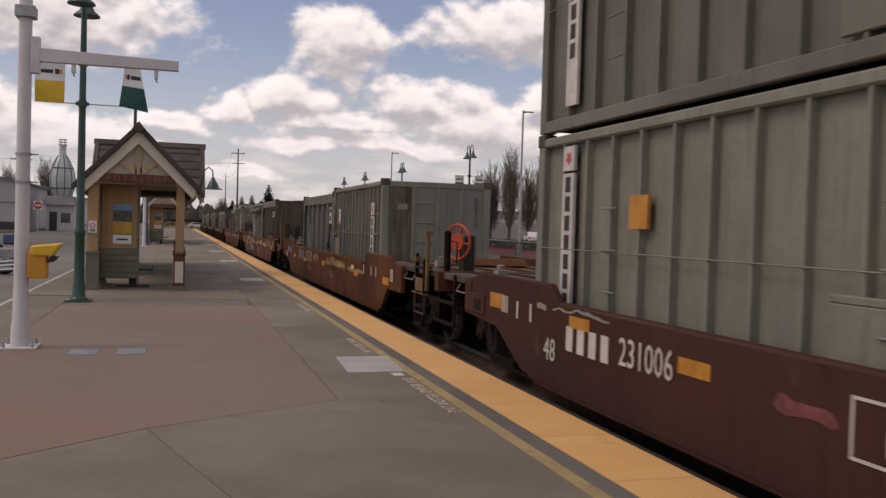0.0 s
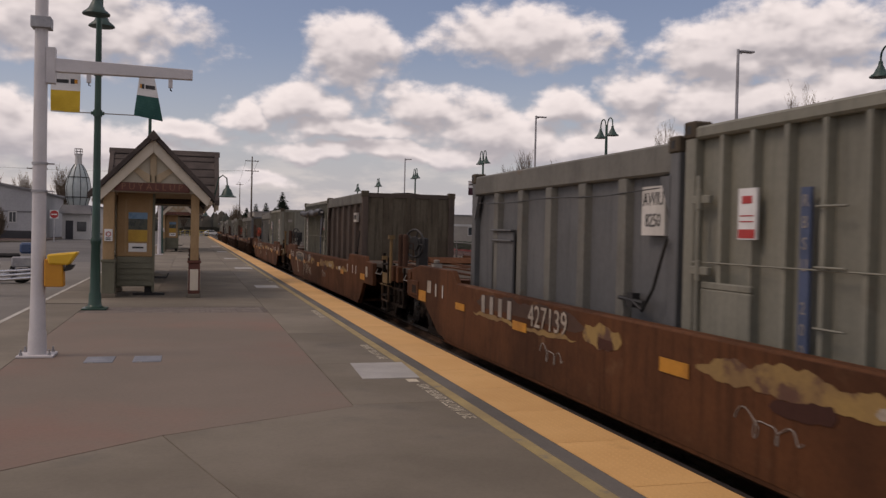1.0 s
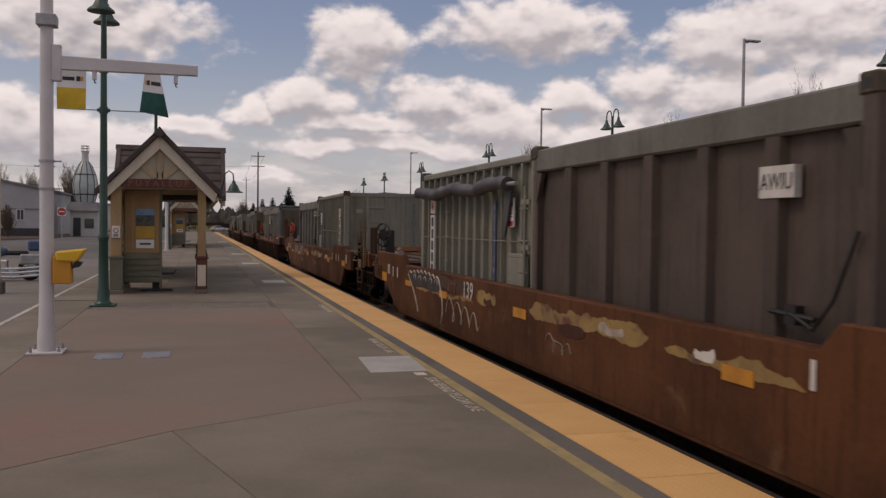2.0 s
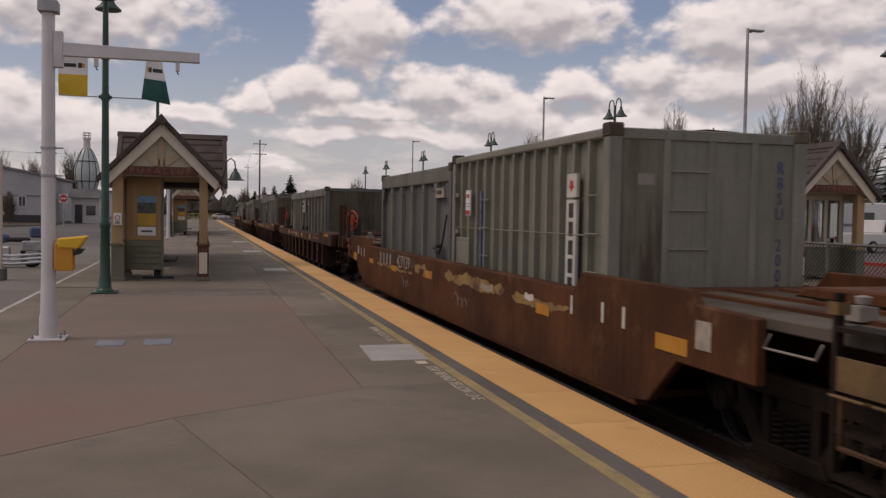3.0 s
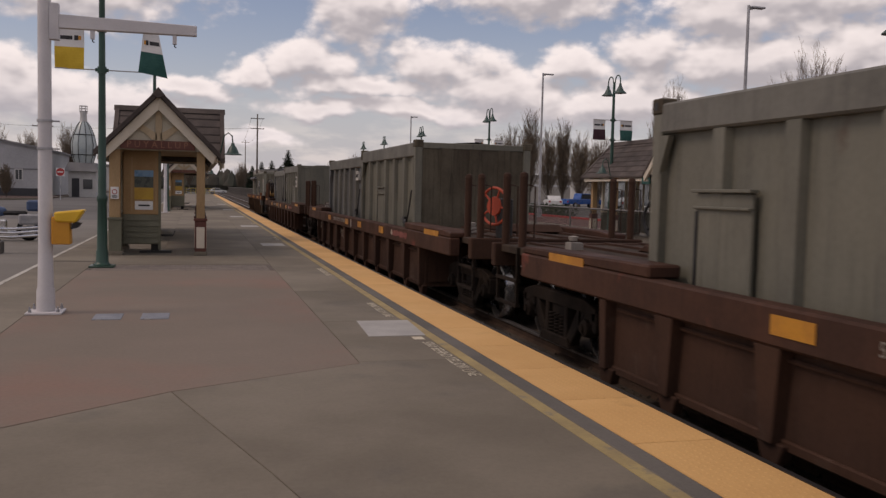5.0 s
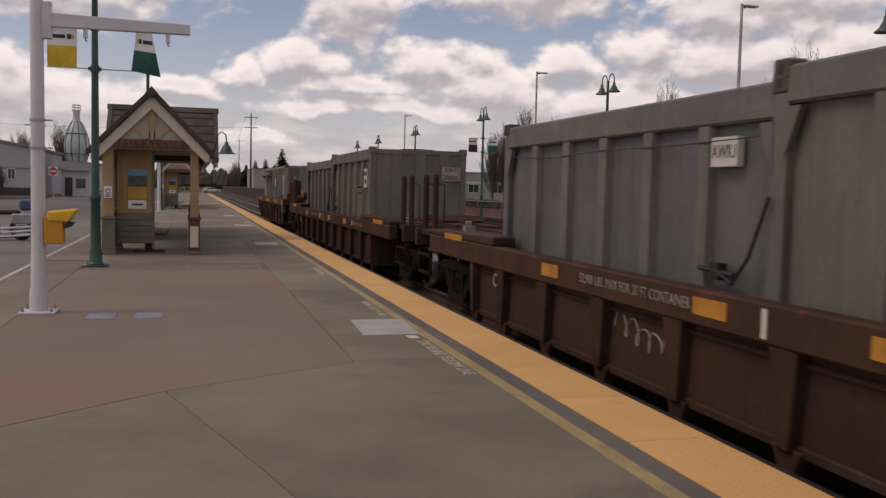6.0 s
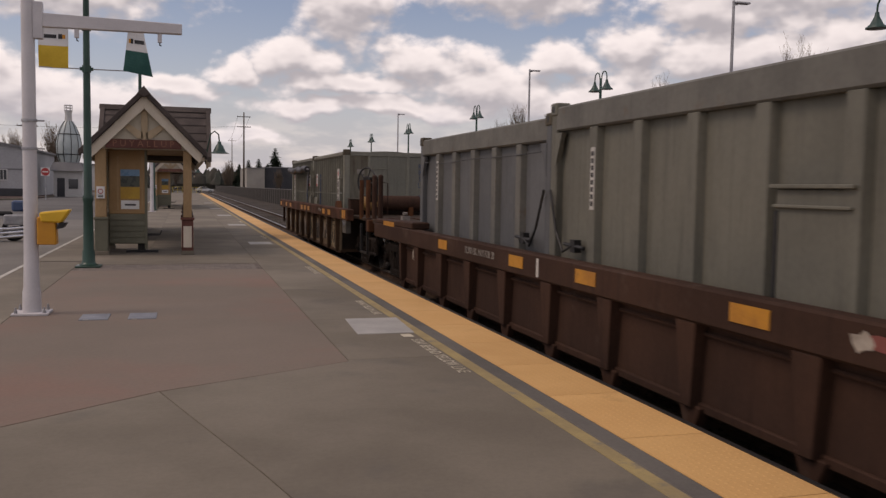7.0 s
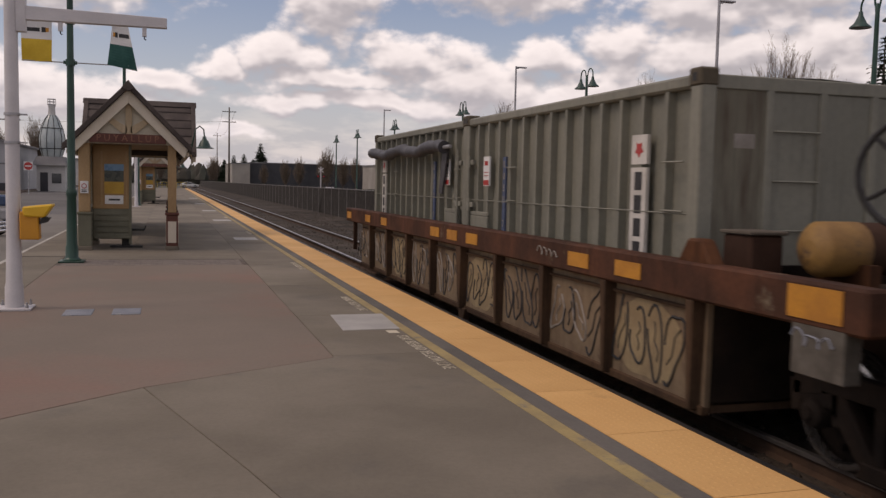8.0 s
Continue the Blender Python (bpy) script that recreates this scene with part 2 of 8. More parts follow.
CONTAINER_GREEN = surface("container_green_grey", (0.224, 0.218, 0.174), (0.174, 0.171, 0.138), 0.6, scale=0.7, fine=18, bump=0.06, streak=0.35,
                          spots=(0.12, 0.088, 0.06), spot_at=(0.66, 0.80), spot_scale=1.7, grain=0.22)
CONTAINER_GREY = surface("container_blue_grey", (0.124, 0.127, 0.128), (0.092, 0.095, 0.097), 0.6, scale=0.6, fine=18, bump=0.06, streak=0.4,
                         spots=(0.10, 0.075, 0.055), spot_at=(0.66, 0.80), spot_scale=1.9, grain=0.22)
CONTAINER_OLIVE = surface("container_olive", (0.158, 0.150, 0.116), (0.122, 0.117, 0.093), 0.6, scale=0.6, fine=18, bump=0.06, streak=0.4,
                          spots=(0.10, 0.072, 0.05), spot_at=(0.64, 0.80), spot_scale=1.8, grain=0.22)
WORN_RIB = surface("worn_grey_rib", (0.152, 0.146, 0.124), (0.116, 0.112, 0.098), 0.65, scale=1.4, fine=20, bump=0.08, streak=0.3,
                   spots=(0.13, 0.095, 0.065), spot_at=(0.60, 0.75), spot_scale=3.0, grain=0.25)
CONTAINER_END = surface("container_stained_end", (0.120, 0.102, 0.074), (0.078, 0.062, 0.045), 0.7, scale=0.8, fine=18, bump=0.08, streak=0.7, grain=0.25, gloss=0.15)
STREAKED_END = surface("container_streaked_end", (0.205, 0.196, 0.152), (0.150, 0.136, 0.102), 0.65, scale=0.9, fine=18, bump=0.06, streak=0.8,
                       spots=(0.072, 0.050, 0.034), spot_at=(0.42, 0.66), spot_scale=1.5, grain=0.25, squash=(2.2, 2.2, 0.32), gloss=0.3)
RUST = surface("rusty_brown_steel", (0.122, 0.047, 0.020), (0.064, 0.027, 0.014), 0.75, scale=0.6, fine=22, bump=0.12, streak=0.55,
               spots=(0.165, 0.085, 0.045), spot_at=(0.58, 0.75), spot_scale=1.6, grain=0.3, gloss=0.15)
MAROON = surface("maroon_steel", (0.074, 0.030, 0.022), (0.054, 0.024, 0.019), 0.7, scale=0.5, fine=22, bump=0.08, streak=0.35,
                 spots=(0.095, 0.055, 0.042), spot_at=(0.62, 0.78), spot_scale=1.6, grain=0.25, gloss=0.15)
DUSTY_BROWN = surface("dusty_brown_steel", (0.064, 0.032, 0.021), (0.045, 0.024, 0.017), 0.8, scale=0.6, fine=22, bump=0.1, streak=0.35,
                      spots=(0.090, 0.060, 0.047), spot_at=(0.58, 0.78), spot_scale=1.5, grain=0.25, gloss=0.15)
TAGGED = surface("tagged_tan_panel", (0.225, 0.165, 0.108), (0.150, 0.104, 0.068), 0.75, scale=1.1, fine=22, bump=0.1, streak=0.35,
                 spots=(0.085, 0.055, 0.038), spot_at=(0.55, 0.70), spot_scale=2.0, grain=0.25, gloss=0.15)
SILL_RED = surface("faded_red_sill", (0.078, 0.036, 0.024), (0.052, 0.027, 0.020), 0.7, scale=1.1, fine=22, bump=0.1, streak=0.3,
                   spots=(0.165, 0.050, 0.036), spot_at=(0.60, 0.70), spot_scale=0.9, grain=0.3, gloss=0.15)
TRUCK = surface("truck_iron", (0.026, 0.017, 0.012), (0.015, 0.011, 0.009), 0.8, 0.1, scale=2, fine=28, bump=0.25, gloss=0.15)
WORN_WHEEL = surface("worn_wheel_tread", (0.42, 0.41, 0.40), (0.34, 0.33, 0.32), 0.28, 0.9, scale=4, fine=40, bump=0.02)
RAIL_TOP = surface("rail_head", (0.36, 0.34, 0.33), (0.28, 0.265, 0.255), 0.35, 0.85, scale=3, fine=40, bump=0.03)
RAIL_SIDE = surface("rail_rust", (0.085, 0.052, 0.036), (0.060, 0.038, 0.028), 0.85, scale=3, fine=40, bump=0.1, gloss=0.15)
TIE = surface("tie_wood", (0.070, 0.056, 0.045), (0.048, 0.039, 0.033), 0.9, scale=2, fine=24, bump=0.3, vary=0.2, gloss=0.15)
YELLOW_PLATE = surface("yellow_reflector", (0.54, 0.235, 0.024), (0.40, 0.165, 0.022), 0.5, scale=3, fine=40, bump=0.03,
                       spots=(0.20, 0.09, 0.03), spot_at=(0.62, 0.75), spot_scale=5)
TAN_BROWN = surface("tan_brown_steel", (0.100, 0.058, 0.034), (0.055, 0.034, 0.023), 0.8, scale=0.9, fine=22, bump=0.12, streak=0.5, grain=0.3, gloss=0.15)
WHITE_MARK = surface("white_marking", (0.60, 0.575, 0.53), (0.47, 0.45, 0.41), 0.6, scale=3, fine=40, bump=0.02, grain=0.15)
DULL_MARK = surface("dull_marking", (0.30, 0.27, 0.24), (0.22, 0.195, 0.17), 0.7, scale=3, fine=40, bump=0.02)
GRAFFITI_YELLOW = surface("old_yellow_paint", (0.30, 0.19, 0.06), (0.20, 0.12, 0.05), 0.7, scale=2, fine=30, bump=0.03,
                          spots=(0.10, 0.045, 0.028), spot_at=(0.52, 0.62), spot_scale=2.6)
BLUE_MARK = surface("blue_marking", (0.060, 0.088, 0.165), (0.050, 0.072, 0.130), 0.6, scale=3, fine=40, bump=0.0)
CONTAINER_BROWN = surface("container_rust_brown", (0.085, 0.058, 0.044), (0.055, 0.040, 0.032), 0.7, scale=0.6, fine=18, bump=0.08, streak=0.5,
                          spots=(0.11, 0.075, 0.05), spot_at=(0.60, 0.78), spot_scale=1.6, grain=0.25)
TARP = surface("dark_tarpaulin", (0.062, 0.060, 0.068), (0.040, 0.039, 0.045), 0.55, scale=2.5, fine=22, bump=0.25)
BRAKE_RED = surface("brake_wheel_red", (0.48, 0.062, 0.022), (0.36, 0.048, 0.02), 0.6, scale=3, fine=30, bump=0.05)
BRAKE_YELLOW = surface("worn_yellow_steel", (0.30, 0.165, 0.045), (0.20, 0.105, 0.035), 0.65, scale=2, fine=30, bump=0.08,
                       spots=(0.07, 0.04, 0.025), spot_at=(0.55, 0.68), spot_scale=4)
DECK = surface("dusty_deck", (0.058, 0.040, 0.029), (0.036, 0.026, 0.020), 0.85, scale=1.4, fine=24, bump=0.15, gloss=0.15)
FENCE_WIRE = surface("fence_wire", (0.050, 0.044, 0.040), (0.038, 0.034, 0.031), 0.6, 0.2, scale=3, fine=40, bump=0.0)
FENCE_RAIL = surface("fence_rail", (0.20, 0.19, 0.18), (0.15, 0.142, 0.136), 0.55, 0.3, scale=3, fine=40, bump=0.03)
BARK = surface("bark", (0.115, 0.090, 0.072), (0.080, 0.063, 0.052), 0.9, scale=3, fine=20, bump=0.3)
TWIG = surface("spring_twigs", (0.165, 0.122, 0.086), (0.125, 0.094, 0.068), 0.9, scale=2, fine=12, bump=0.1)
BUDS = surface("spring_buds", (0.098, 0.072, 0.036), (0.072, 0.062, 0.028), 0.9, scale=0.8, fine=6, bump=0.1)
NEEDLES = surface("conifer_needles", (0.020, 0.040, 0.022), (0.030, 0.046, 0.026), 0.9, scale=1.5, fine=9, bump=0.2)
FAR_WOOD = surface("far_wood", (0.042, 0.047, 0.036), (0.062, 0.055, 0.044), 0.95, scale=0.1, fine=1.5, bump=0.2)
HEDGE = surface("hedge", (0.025, 0.042, 0.020), (0.035, 0.045, 0.022), 0.95, scale=1.5, fine=9, bump=0.3)
WALL_GREY = surface("grey_siding", (0.42, 0.425, 0.435), (0.36, 0.365, 0.375), 0.75, scale=0.3, fine=8, bump=0.05)
WALL_WHITE = surface("white_siding", (0.56, 0.555, 0.54), (0.48, 0.475, 0.46), 0.75, scale=0.4, fine=8, bump=0.05)
WALL_DARK = surface("charcoal_wall", (0.045, 0.046, 0.052), (0.036, 0.037, 0.042), 0.75, scale=0.3, fine=8, bump=0.05)
WALL_BEIGE = surface("beige_wall", (0.36, 0.33, 0.29), (0.30, 0.275, 0.245), 0.8, scale=0.3, fine=8, bump=0.05)
ROOF_GREY = surface("grey_roof", (0.21, 0.21, 0.215), (0.165, 0.165, 0.17), 0.8, scale=0.4, fine=8, bump=0.1)
BRICK_RED = surface("dull_red_brick", (0.15, 0.062, 0.048), (0.115, 0.05, 0.04), 0.9, scale=1, fine=14, bump=0.2)
PLANTING = surface("bark_mulch", (0.090, 0.048, 0.038), (0.060, 0.036, 0.028), 0.95, scale=0.6, fine=9, bump=0.5)
TYRE = surface("tyre", (0.020, 0.020, 0.021), (0.015, 0.015, 0.016), 0.85, scale=5, fine=40, bump=0.1)
CHROME = surface("chrome", (0.70, 0.70, 0.71), (0.62, 0.62, 0.63), 0.12, 1.0, scale=4, fine=40, bump=0.0, grain=0.05)
RED_LAMP = surface("red_lens", (0.45, 0.02, 0.02), (0.38, 0.018, 0.018), 0.25, scale=4, fine=40, bump=0.0)
WINDOW = glass("dark_window")
PANE = bpy.data.materials.new("shelter_pane")
PANE.use_nodes = True
clear_pane = Nodes(PANE.node_tree)
clear_end = clear_pane.add("ShaderNodeOutputMaterial")
PANE.node_tree.links.new(clear_pane.add("ShaderNodeBsdfPrincipled", {"Base Color": (0.80, 0.84, 0.84, 1), "Roughness": 0.02, "IOR": 1.45, "Transmission Weight": 1.0}).outputs[0], clear_end.inputs[0])


def paint(name, colour, rough=0.3):
    return surface(name, colour, tuple(v * 0.88 for v in colour), rough, scale=1.0, fine=40, bump=0.02, grain=0.08)


# ---- building blocks ----
class Shape:
    """A mesh in the making."""

    def __init__(self):
        self.v, self.f = [], []

    def box(self, x0, x1, y0, y1, z0, z1):
        return self.hexa([(x0, y0, z0), (x1, y0, z0), (x1, y1, z0), (x0, y1, z0), (x0, y0, z1), (x1, y0, z1), (x1, y1, z1), (x0, y1, z1)])

    def hexa(self, c):
        k = len(self.v)
        self.v += [tuple(p) for p in c]
        self.f += [tuple(k + i for i in q) for q in ((0, 3, 2, 1), (4, 5, 6, 7), (0, 1, 5, 4), (1, 2, 6, 5), (2, 3, 7, 6), (3, 0, 4, 7))]
        return self

    def prism(self, outline, axis, a, b):
        """An outline drawn in the two other axes, in their order, from a to b along the axis."""
        k, m = len(self.v), len(outline)
        for end in (a, b):
            for p, q in outline:
                self.v.append({"x": (end, p, q), "y": (p, end, q), "z": (p, q, end)}[axis])
        self.f.append(tuple(k + i for i in range(m)))
        self.f.append(tuple(k + m + i for i in reversed(range(m))))
        self.f += [(k + i, k + m + i, k + m + (i + 1) % m, k + (i + 1) % m) for i in range(m)]
        return self

    def tube(self, points, radii, sides=10, caps=True):
        """A round bar along points."""
        points = [Vector(p) for p in points]
        if not isinstance(radii, (list, tuple)):
            radii = [radii] * len(points)
        k = len(self.v)
        way = (points[1] - points[0]).normalized()
        side = way.orthogonal().normalized()
        for i, p in enumerate(points):
            ahead = points[min(i + 1, len(points) - 1)] - points[max(i - 1, 0)]
            if ahead.length > 1e-9:
                way = ahead.normalized()
            side = (side - way * side.dot(way))
            side = side.normalized() if side.length > 1e-6 else way.orthogonal().normalized()
            up = way.cross(side)
            for j in range(sides):
                a = 2 * math.pi * j / sides
                self.v.append(tuple(p + (side * math.cos(a) + up * math.sin(a)) * radii[i]))
        for i in range(len(points) - 1):
            for j in range(sides):
                a, b = k + i * sides + j, k + i * sides + (j + 1) % sides
                self.f.append((a, b, b + sides, a + sides))
        if caps:
            self.f.append(tuple(k + j for j in reversed(range(sides))))
            last = k + (len(points) - 1) * sides
            self.f.append(tuple(last + j for j in range(sides)))
        return self

    def turned(self, base, way, profile, sides=20, caps=True):
        """A turned solid: profile rows of (distance along way, radius)."""
        base, way = Vector(base), Vector(way).normalized()
        side = way.orthogonal().normalized()
        up = way.cross(side)
        k = len(self.v)
        for d, r in profile:
            for j in range(sides):
                a = 2 * math.pi * j / sides
                self.v.append(tuple(base + way * d + (side * math.cos(a) + up * math.sin(a)) * max(r, 1e-4)))
        for i in range(len(profile) - 1):
            for j in range(sides):
                a, b = k + i * sides + j, k + i * sides + (j + 1) % sides
                self.f.append((a, b, b + sides, a + sides))
        if caps:
            self.f.append(tuple(k + j for j in reversed(range(sides))))
            last = k + (len(profile) - 1) * sides
            self.f.append(tuple(last + j for j in range(sides)))
        return self

    def ring(self, centre, axis, radius, thick, sides=24, tube_sides=8):
        centre, axis = Vector(centre), Vector(axis).normalized()
        side = axis.orthogonal().normalized()
        up = axis.cross(side)
        pts = [centre + (side * math.cos(2 * math.pi * i / sides) + up * math.sin(2 * math.pi * i / sides)) * radius for i in range(sides + 1)]
        return self.tube(pts, thick, tube_sides, caps=False)

    def mesh(self, name, bevel=0.0, smooth=False):
        data = bpy.data.meshes.new(name)
        data.from_pydata(self.v, [], self.f)
        bm = bmesh.new()
        bm.from_mesh(data)
        bmesh.ops.recalc_face_normals(bm, faces=bm.faces)
        if bevel:
            edges = [e for e in bm.edges if e.is_manifold and e.calc_face_angle(0) > 0.6]
            bmesh.ops.bevel(bm, geom=edges, offset=bevel, segments=1, affect="EDGES", clamp_overlap=True)
        if smooth:
            for f in bm.faces:
                f.smooth = len(f.verts) <= 4
            for e in bm.edges:
                e.smooth = e.calc_face_angle(0) < 0.7
        bm.to_mesh(data)
        bm.free()
        return data


def part(name, shape, material, parent=None, label="", bevel=0.0, smooth=False):
    """One mesh object under a thing or a part."""
    data = shape if isinstance(shape, bpy.types.Mesh) else shape.mesh(name, bevel, smooth)
    if material and not data.materials:
        data.materials.append(material)
    ob = new(name, data)
    ob.parent = parent
    return tagged(ob, label)


def thing(name, m, label, category, group="", kind=""):
    ob = new(name)
    ob.empty_display_size = 0.2
    ob.matrix_basis = m
    return tagged(ob, label, category, group, kind)


def lone(name, shape, material, m, label, category, group="", kind="", bevel=0.0, smooth=False):
    """A thing that is one mesh."""
    ob = part(name, shape, material, None, label, bevel, smooth)
    ob.matrix_basis = m
    return tagged(ob, "", category, group, kind)


def lettering(name, text, size, material, parent, m, depth=0.003, wide=1.0, label=""):
    """Flat lettering of the built-in font, turned into a mesh."""
    curve = bpy.data.curves.new(name, "FONT")
    curve.body, curve.size, curve.extrude = text, size, depth
    curve.align_x, curve.align_y, curve.resolution_u = "CENTER", "CENTER", 2
    made = bpy.data.objects.new(name, curve)
    data = bpy.data.meshes.new_from_object(made)
    bpy.data.objects.remove(made)
    bpy.data.curves.remove(curve)
    for v in data.vertices:
        v.co.x *= wide
    data.materials.clear()
    data.materials.append(material)
    ob = new(name, data)
    ob.parent = parent
    ob.matrix_basis = m
    return tagged(ob, label)
# ---- ground, track and platforms ----
EDGE = 3.392           # the near platform's edge
FAR_EDGE = 13.3        # the far platform's edge
FENCE_X = 10.0

lone("ground", Shape().box(-2500, 2500, -300, 4500, -0.9, -0.5), GROUND, pose(0, 0, 0), "brown and green open ground reaching the horizon", "ground", kind="structure")
lone("ballast", Shape().prism([(EDGE + 0.05, -0.7), (EDGE + 0.05, -0.47), (4.1, -0.46), (6.6, -0.46), (7.6, -0.5), (8.6, -0.46), (11.4, -0.46), (FAR_EDGE - 0.05, -0.55), (FAR_EDGE - 0.05, -0.7)], "y", -40, 420),
     BALLAST, pose(0, 0, 0), "dark brown-grey crushed stone track bed", "track bed", kind="structure")


def stones():
    """Loose stones on the bed, near the camera."""
    s, rng = Shape(), random.Random(4)
    for _ in range(9000):
        y = 3 + 60 * rng.random() ** 1.7
        x = rng.uniform(EDGE + 0.1, 9.8)
        r = rng.uniform(0.02, 0.045)
        z = -0.465 if not 7.0 < x < 8.2 else -0.49
        pts = [(x + r * rng.uniform(0.6, 1.2) * a, y + r * rng.uniform(0.6, 1.2) * b, z + r * rng.uniform(0.5, 1.1) * c)
               for a, b, c in ((1, 0, 0), (0, 1, 0), (-1, 0, 0), (0, -1, 0), (0, 0, 1))]
        k = len(s.v)
        s.v += pts
        s.f += [(k, k + 1, k + 4), (k + 1, k + 2, k + 4), (k + 2, k + 3, k + 4), (k + 3, k, k + 4)]
    lone("ballast_stone", s, BALLAST, pose(0, 0, 0), "loose grey-brown stones of the track bed", "gravel", kind="stuff")


stones()


def railway(x, y0, y1, name, label):
    track = thing(name, pose(x, 0, 0), label, "railway track", kind="structure")
    for side in (-0.755, 0.755):
        head = [(side - 0.036, RAIL_Z - 0.035), (side - 0.036, RAIL_Z - 0.006), (side - 0.028, RAIL_Z), (side + 0.028, RAIL_Z), (side + 0.036, RAIL_Z - 0.006), (side + 0.036, RAIL_Z - 0.035)]
        rail = part("rail", Shape().prism([(side - 0.07, RAIL_Z - 0.155), (side - 0.07, RAIL_Z - 0.14), (side - 0.01, RAIL_Z - 0.12), (side - 0.01, RAIL_Z - 0.036),
                                           (side + 0.01, RAIL_Z - 0.036), (side + 0.01, RAIL_Z - 0.12), (side + 0.07, RAIL_Z - 0.14), (side + 0.07, RAIL_Z - 0.155)], "y", y0, y1), RAIL_SIDE, track)
        part("rail_head", Shape().prism(head, "y", y0, y1), RAIL_TOP, rail, "worn bright rail head")
    tie = Shape().box(-1.3, 1.3, -0.115, 0.115, RAIL_Z - 0.30, RAIL_Z - 0.157).mesh("tie", 0.01)
    tie.materials.append(TIE)
    y = max(y0, -2) + 0.3
    count = 0
    while y < min(y1, 140) and count < 260:
        ob = part("tie", tie, None, track)
        ob.location = (0, y, 0)
        y += 0.53
        count += 1
    return track


railway(TRACK_X, -40, 420, "track_1", "single railway track with worn rails on timber ties")

platform = thing("platform_1", pose(0, 0, 0), "grey concrete station platform with a yellow tactile edge", "platform", kind="structure")
PLATFORM_END = 172
part("base", Shape().box(-3.06, EDGE - 0.005, -30, PLATFORM_END, -0.95, -0.012), EDGING, platform, "darker concrete platform body")


def slab(outline, material, name="slab", z1=0.0):
    return part(name, Shape().prism(outline, "z", -0.06, z1), material, platform, bevel=0.003)


GAP = 0.003
# concrete strip along the edge, in bays
bays = [-30, -12, -6, -1, 2.4, 8.2, 10.75, 14.0, 17.55, 23.5, 29.5, 35.5, 41.5, 47.5, 53.5, 59.5, 65.5, 71.5, 77.5, 83.5, 95.5, 107.5, 119.5, 131.5, 143.5, 155.5, PLATFORM_END]
for a, b in zip(bays, bays[1:]):
    if a >= 8.2 - 0.01:
        slab([(1.48 + GAP, a + GAP), (2.76, a + GAP), (2.76, b - GAP), (1.48 + GAP, b - GAP)], CONCRETE)
# bays of the plain platform further on, left of the strip
for a, b in zip(bays, bays[1:]):
    if a >= 19.6:
        slab([(-3.05, a + GAP), (-0.8 - GAP, a + GAP), (-0.8 - GAP, b - GAP), (-3.05, b - GAP)], CONCRETE)
        slab([(-0.8 + GAP, a + GAP), (1.48 - GAP, a + GAP), (1.48 - GAP, b - GAP), (-0.8 + GAP, b - GAP)], CONCRETE)
slab([(-3.05, 19.75), (1.48 - GAP, 19.75), (1.48 - GAP, 23.5 - GAP), (-3.05, 23.5 - GAP)], CONCRETE)
# the red bay and the slanting concrete bays in front of it
slab([(-2.02, 17.55), (1.48 - GAP, 17.55), (1.474, 8.12), (-0.19, 7.22), (-1.27, 6.3), (-2.02, 5.62)], RED_PAVING, "red_bay")
slab([(-3.05, 19.5), (-2.02 - 2 * GAP, 19.5), (-2.02 - 2 * GAP, 5.60), (-3.05, 4.7)], CONCRETE)
slab([(1.474, 8.112), (1.48, 8.194), (2.76, 8.19), (2.76, 2.4), (1.086, 2.4), (0.427, 5.02), (-0.188, 7.205)], CONCRETE)
slab([(-0.194, 7.200), (0.42, 5.02), (1.08, 2.4), (-3.05, 2.4), (-3.05, 4.68), (-2.02, 5.58), (-1.27, 6.28)], CONCRETE)
for a, b in ((-30, -12), (-12, -4), (-4, 2.4)):
    slab([(-3.05, a), (2.76, a), (2.76, b - 2 * GAP), (-3.05, b - 2 * GAP)], CONCRETE)

# a band of brick pavers before the shelter
paver = Shape().box(-0.098, 0.098, -0.048, 0.048, -0.06, -0.001).mesh("paver", 0.004)
paver.materials.append(PAVER)
row = 0
y = 17.62
while y < 19.70:
    x = -1.92 + (0.1 if row % 2 else 0.0)
    while x < 1.40:
        if row < 12:
            ob = part("paver", paver, None, platform)
            ob.location = (x, y, 0)
        x += 0.2
    y += 0.1
    row += 1
slab([(-2.0, 18.82), (1.47, 18.82), (1.47, 19.74), (-2.0, 19.74)], CONCRETE)

# edging, yellow line, white line
part("edging", Shape().box(2.61, 2.765, -30, PLATFORM_END, -0.05, 0.004), EDGING, platform, "dark concrete edging", bevel=0.003)
part("yellow_line", Shape().box(2.482, 2.592, -30, PLATFORM_END, -0.02, 0.005), LINE_YELLOW, platform, "worn yellow painted line")
part("white_line", Shape().box(-3.045, -2.965, -30, PLATFORM_END, -0.02, 0.005), LINE_WHITE, platform, "worn white painted line")
part("nosing", Shape().box(EDGE - 0.012, EDGE + 0.03, -30, PLATFORM_END, -0.12, 0.012), DARK_STEEL, platform, "dark platform edge strip")


